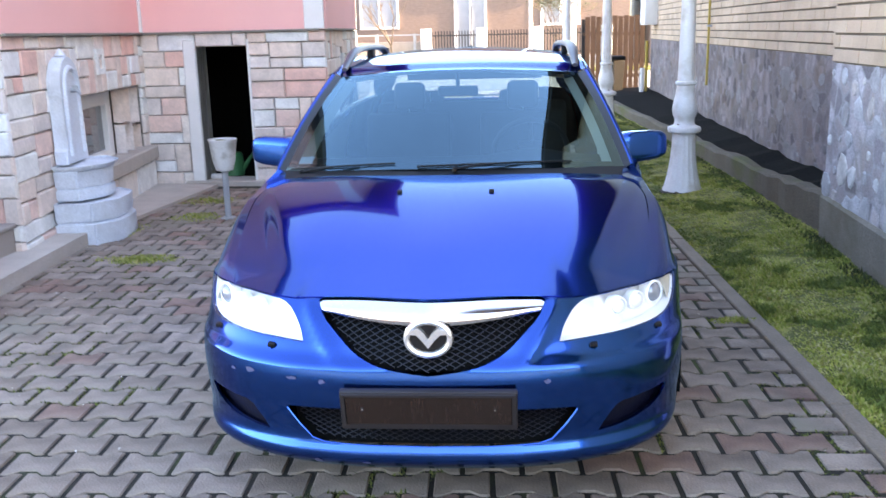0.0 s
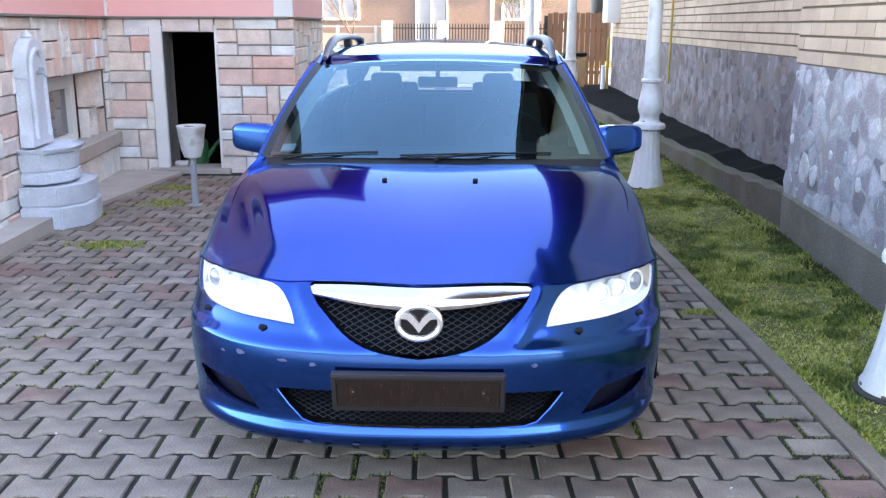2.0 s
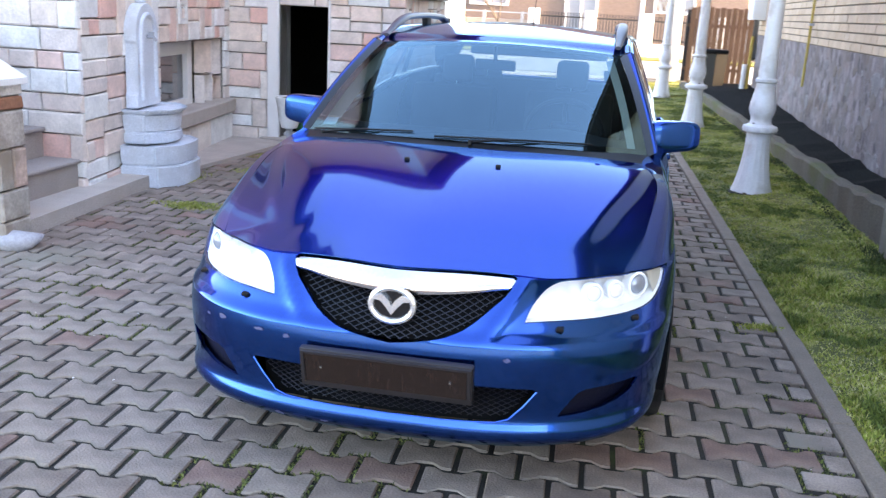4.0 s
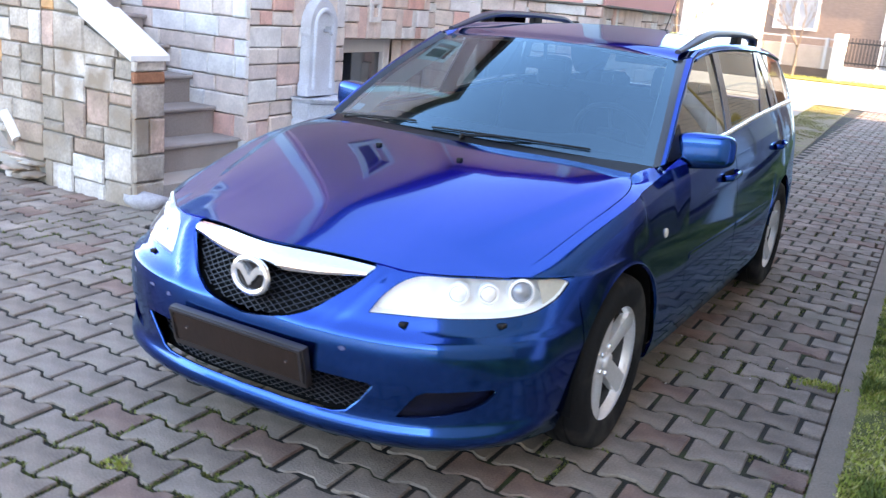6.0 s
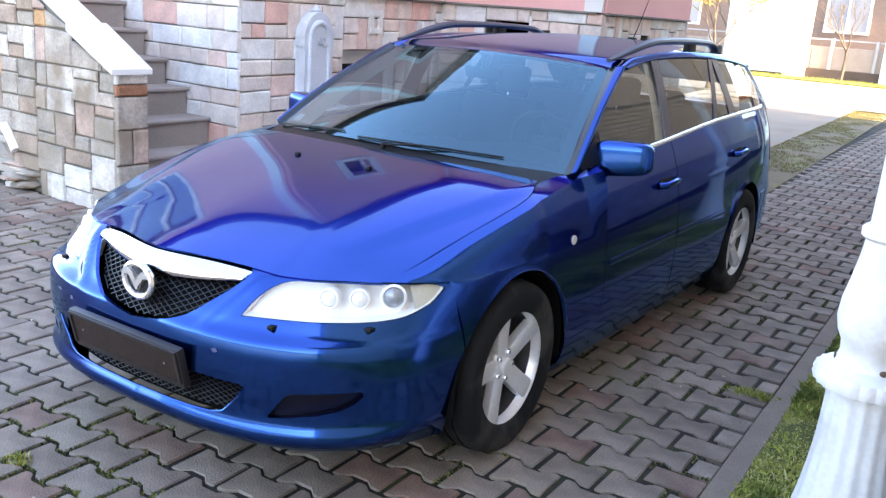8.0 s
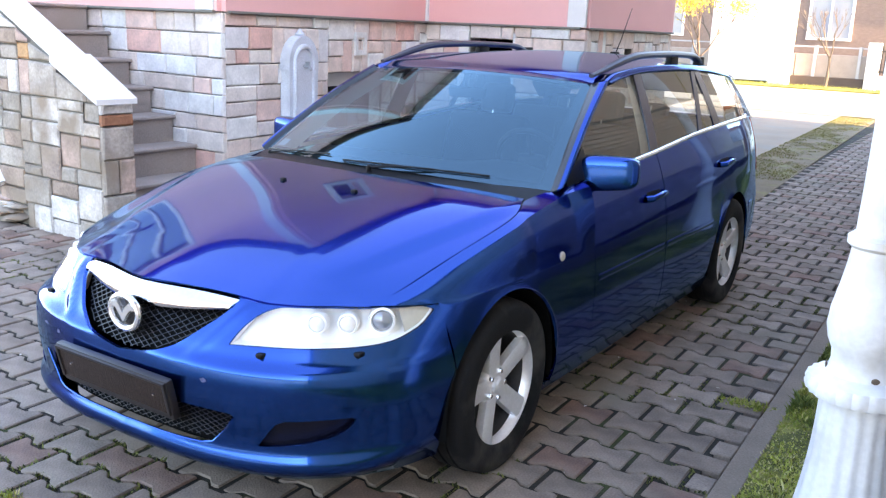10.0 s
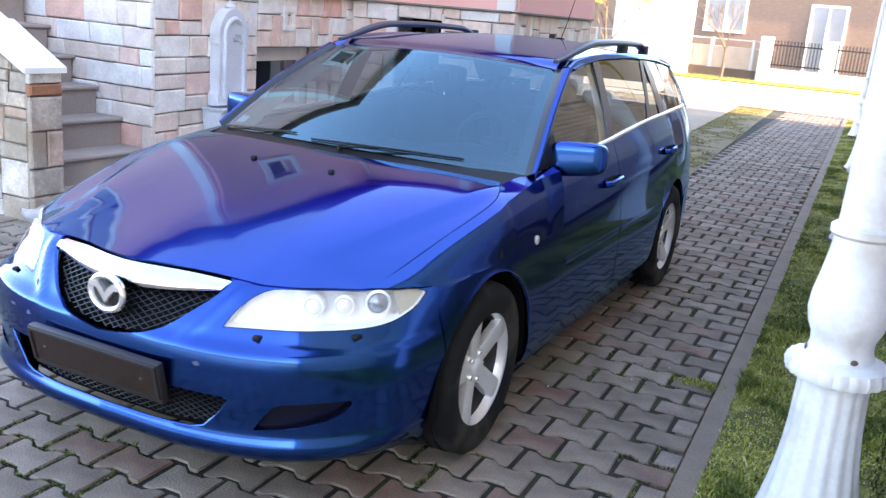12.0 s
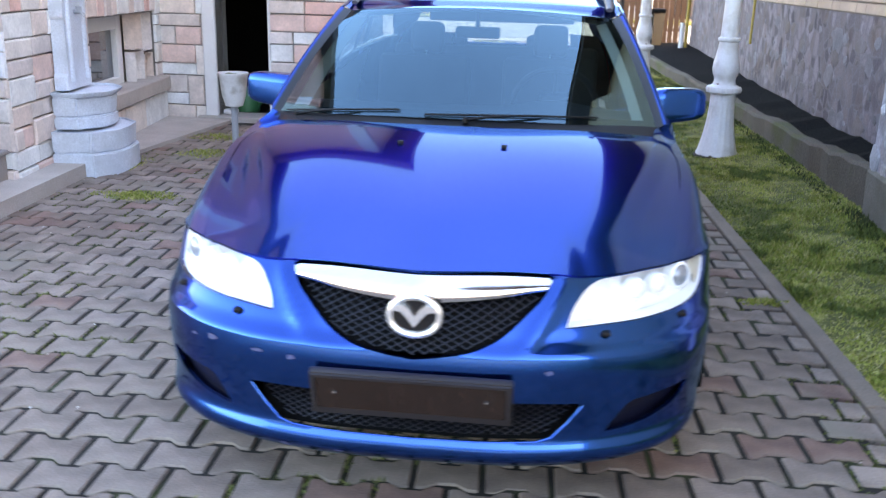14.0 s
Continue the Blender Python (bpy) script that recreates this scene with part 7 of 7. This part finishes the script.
def spoke(ang, w0, w1):
    """A tapering alloy spoke from the hub to the rim."""
    P = [(0.035, w0 * 0.9, 0.020), (0.07, w0, 0.026), (0.14, lerp(w0, w1, 0.5), 0.034), (0.200, w1, 0.044), (0.219, w1 * 1.25, 0.044)]
    V, F = [], []
    for r, w, z in P:
        V += [(r, -w, z - 0.035), (r, -w * 0.96, z - 0.006), (r, -w * 0.62, z), (r, w * 0.62, z), (r, w * 0.96, z - 0.006), (r, w, z - 0.035)]
    for i in range(len(P) - 1):
        for j in range(6):
            a, b = i * 6 + j, i * 6 + (j + 1) % 6
            F.append((a, b, b + 6, a + 6))
    F += [tuple(range(5, -1, -1)), tuple(range((len(P) - 1) * 6, len(P) * 6))]
    return moved((V, F), pose(0, 0, 0, 0, 0, ang))


def wheel(x, y, spin, name="wheel"):
    sg = 1 if x > 0 else -1
    w = new(name)
    w.parent = car
    w.empty_display_size = 0.1
    w.matrix_basis = Matrix.Translation((x, y, 0.311)) @ Euler((0, radians(90 * sg), 0)).to_matrix().to_4x4() @ pose(0, 0, 0, 0, 0, spin)
    part("tyre", tyre(), M["rubber"], w, "worn black tyre", sharp=50)
    barrel = [(0.200, 0.05), (0.210, 0.078), (0.220, 0.092), (0.2265, 0.100), (0.2265, 0.085), (0.221, 0.07), (0.216, 0.04), (0.206, 0.045)]
    part("barrel", lathe([(0.188, -0.085), (0.186, -0.02), (0.200, 0.055)], 64, cap=False), M["barrel"], w)
    part("rim", lathe(barrel, 64, cap=False), M["alloy"], w, "silver five-spoke alloy rim")
    for i in range(5):
        d = spoke(72 * i + 18, 0.036, 0.040)
        part("spoke", (d[0], d[1]), M["alloy"], w).location = (0, 0, 0.038)
    hub = lathe([(0.075, -0.02), (0.075, 0.046), (0.068, 0.056), (0.040, 0.060), (0.034, 0.062), (0.032, 0.072), (0.026, 0.077), (0.0, 0.079)], 40, cap=False)
    part("hub", hub, M["alloy"], w)
    for i in range(5):
        a = radians(72 * i + 54)
        part("wheel_nut", moved(lathe([(0.011, 0.045), (0.011, 0.064), (0.008, 0.068)], 6), Matrix.Translation((0.052 * math.cos(a), 0.052 * math.sin(a), 0))), M["chrome"], w)
    part("brake_disc", lathe([(0.06, -0.03), (0.145, -0.03), (0.145, -0.01), (0.06, -0.005)], 40), M["disc"], w)
    part("back_plate", lathe([(0.0, -0.07), (0.18, -0.07), (0.18, -0.065), (0.0, -0.065)], 32, cap=False), M["dark_in"], w)
    return w


for x, y, sp in ((0.770, 0.95, 32), (-0.770, 0.95, 33), (0.770, 3.625, 20), (-0.770, 3.625, 50)):
    wheel(x, y, sp)
for y in (0.95, 3.625):
    for d in (1, -1):
        V, F = [], []
        for i in range(25):
            a = math.pi * (1.06 - 1.12 * i / 24)
            for x in (0.50, 0.862):
                V.append((x * d, y + 0.372 * math.cos(a), 0.305 + 0.372 * math.sin(a)))
        F = [(2 * i, 2 * i + 1, 2 * i + 3, 2 * i + 2) for i in range(24)]
        V2 = [(0.50 * d, y + 0.372 * math.cos(math.pi * i / 24), 0.305 + 0.372 * math.sin(math.pi * i / 24)) for i in range(25)]
        part("wheel_liner", join((V, F), (V2 + [(0.50 * d, y, 0.2)], [(i, i + 1, 25) for i in range(24)])), M["dark_in"], car)

# underbody and cabin
part("underbody", join(bdata(-0.55, 0.55, 0.22, 0.58, 0.21, 0.30), bdata(-0.49, 0.49, 0.5, 4.1, 0.17, 0.30), bdata(-0.78, 0.78, 1.33, 3.25, 0.17, 0.28), bdata(-0.74, 0.74, 4.0, 4.55, 0.24, 0.34), bdata(-0.66, 0.66, 0.30, 1.2, 0.30, 0.60)), M["dark_in"], car, smooth=False)
part("bulkhead", join(bdata(-0.70, 0.70, 1.22, 1.28, 0.30, 0.90), bdata(-0.72, 0.72, 1.28, 4.5, 0.28, 0.34)), M["dark_in"], car, smooth=False)


def dash_f(u, v):
    x = lerp(-0.70, 0.70, u)
    y = lerp(1.36 + 0.02 * (2 * u - 1) ** 2, 1.92, v)
    hood = 0.035 * math.exp(-(((x - 0.36) / 0.17) ** 2)) * sstep(0.35, 0.75, v)
    return Vector((x, y, 0.935 + 0.012 * v + hood - 0.14 * sstep(0.78, 1.0, v)))


cabin = part("dashboard", join(grid(dash_f, 40, 16, fold=0), bdata(-0.70, 0.70, 1.85, 1.95, 0.50, 0.84, bevel=0.03), bdata(-0.14, 0.14, 1.9, 2.5, 0.34, 0.62, bevel=0.03)), M["dash"], car)
wc, wr = Vector((0.36, 2.03, 0.93)), 0.185
tilt = Euler((radians(-64), 0, 0)).to_matrix()
rimp = [wc + tilt @ Vector((wr * math.cos(a), wr * math.sin(a), 0)) for a in [2 * math.pi * i / 40 for i in range(40)]]
sw = part("steering_wheel", sweep(rimp, 0.014, 8, closed=True), M["dash"], car, "dark steering wheel")
part("wheel_boss", join(moved(bdata(-0.07, 0.07, -0.06, 0.06, -0.03, 0.02, bevel=0.02), Matrix.Translation(wc) @ tilt.to_4x4()), *[sweep([wc, wc + tilt @ Vector((wr * math.cos(a), wr * math.sin(a), 0))], 0.013, 6) for a in (0.1, math.pi - 0.1, -1.57)]), M["dash"], sw)


def seat(x, y, wd, name):
    s = new(name)
    s.parent = car
    s.location = (x, y, 0)
    h = wd / 2
    part("cushion", bdata(-h, h, 0.0, 0.50, 0.42, 0.58, bevel=0.05, seg=3), M["cloth"], s)
    bk = bdata(-h, h, -0.06, 0.07, 0.0, 0.54, bevel=0.05, seg=3)
    part("backrest", moved(bk, Matrix.Translation((0, 0.50, 0.55 if wd < 0.8 else 0.545)) @ pose(0, 0, 0, -16, 0, 0)), M["cloth"], s)
    for q in ((0,) if wd < 0.8 else (-0.28, 0.28)):
        hr = bdata(-0.092, 0.092, -0.05, 0.05, 0.0, 0.17, bevel=0.04, seg=3)
        part("headrest", moved(hr, Matrix.Translation((q, 0.70, 1.07 if wd < 0.8 else 0.965)) @ pose(0, 0, 0, -12, 0, 0)), M["cloth"], s)
        part("headrest_rod", sweep([(q, 0.655, 1.02), (q, 0.68, 1.12)], 0.008, 6), M["chrome"], s)
    return s


seat(0.335, 2.16, 0.50, "front_seat")
seat(-0.335, 2.16, 0.50, "front_seat")
seat(0.0, 3.02, 1.28, "rear_seat")
part("headlining", grid(lambda u, v: Vector((lerp(-0.53, 0.53, u), lerp(2.06, 4.3, v), roof_z(lerp(2.06, 4.3, v)) - 0.035 - roof_c(3) * (2 * u - 1) ** 2)), 12, 20, flip=True, fold=0), M["trim_light"], car)
# Added panel, sized to the camera's view, that blocks light above the strip.
part("rear_strip_blind", bdata(-0.50, 0.50, 4.28, 4.31, 1.178, 1.33, bevel=0.008, seg=1), M["cloth"], car)
part("rear_view_mirror", join(moved(bdata(-0.10, 0.10, -0.014, 0.014, -0.026, 0.026, bevel=0.011), pose(0.0, 2.00, 1.240, 12, 0, 0)), sweep([(0, 1.99, 1.26), (0, 1.975, 1.335)], 0.010, 6)), M["black"], car)
for d in (1, -1):
    t = grid(lambda u, v: ws(0.985, lerp(0.04, 0.96, v), -0.004) + Vector((-0.052 * u, 0.085 * u, -0.02 * u)), 6, 20, fold=0)
    part("pillar_trim", t if d > 0 else mirrored(t), M["trim_light"], car)
    t = grid(lambda u, v: G(lerp(lerp(2.33, 2.40, v), lerp(2.49, 2.54, v), u), lerp(belt(2.4), gt(2.45), v), -0.03), 4, 10, fold=0)
    part("pillar_cover", t if d > 0 else mirrored(t), M["trim_light"], car)
    t = grid(lambda u, v: L(S(lerp(1.66, 3.36, u)), lerp(0.35, belt(lerp(1.66, 3.36, u)) - 0.01, v), -0.05), 16, 6, fold=0)
    part("door_trim", t if d > 0 else mirrored(t), M["trim_light"], car)
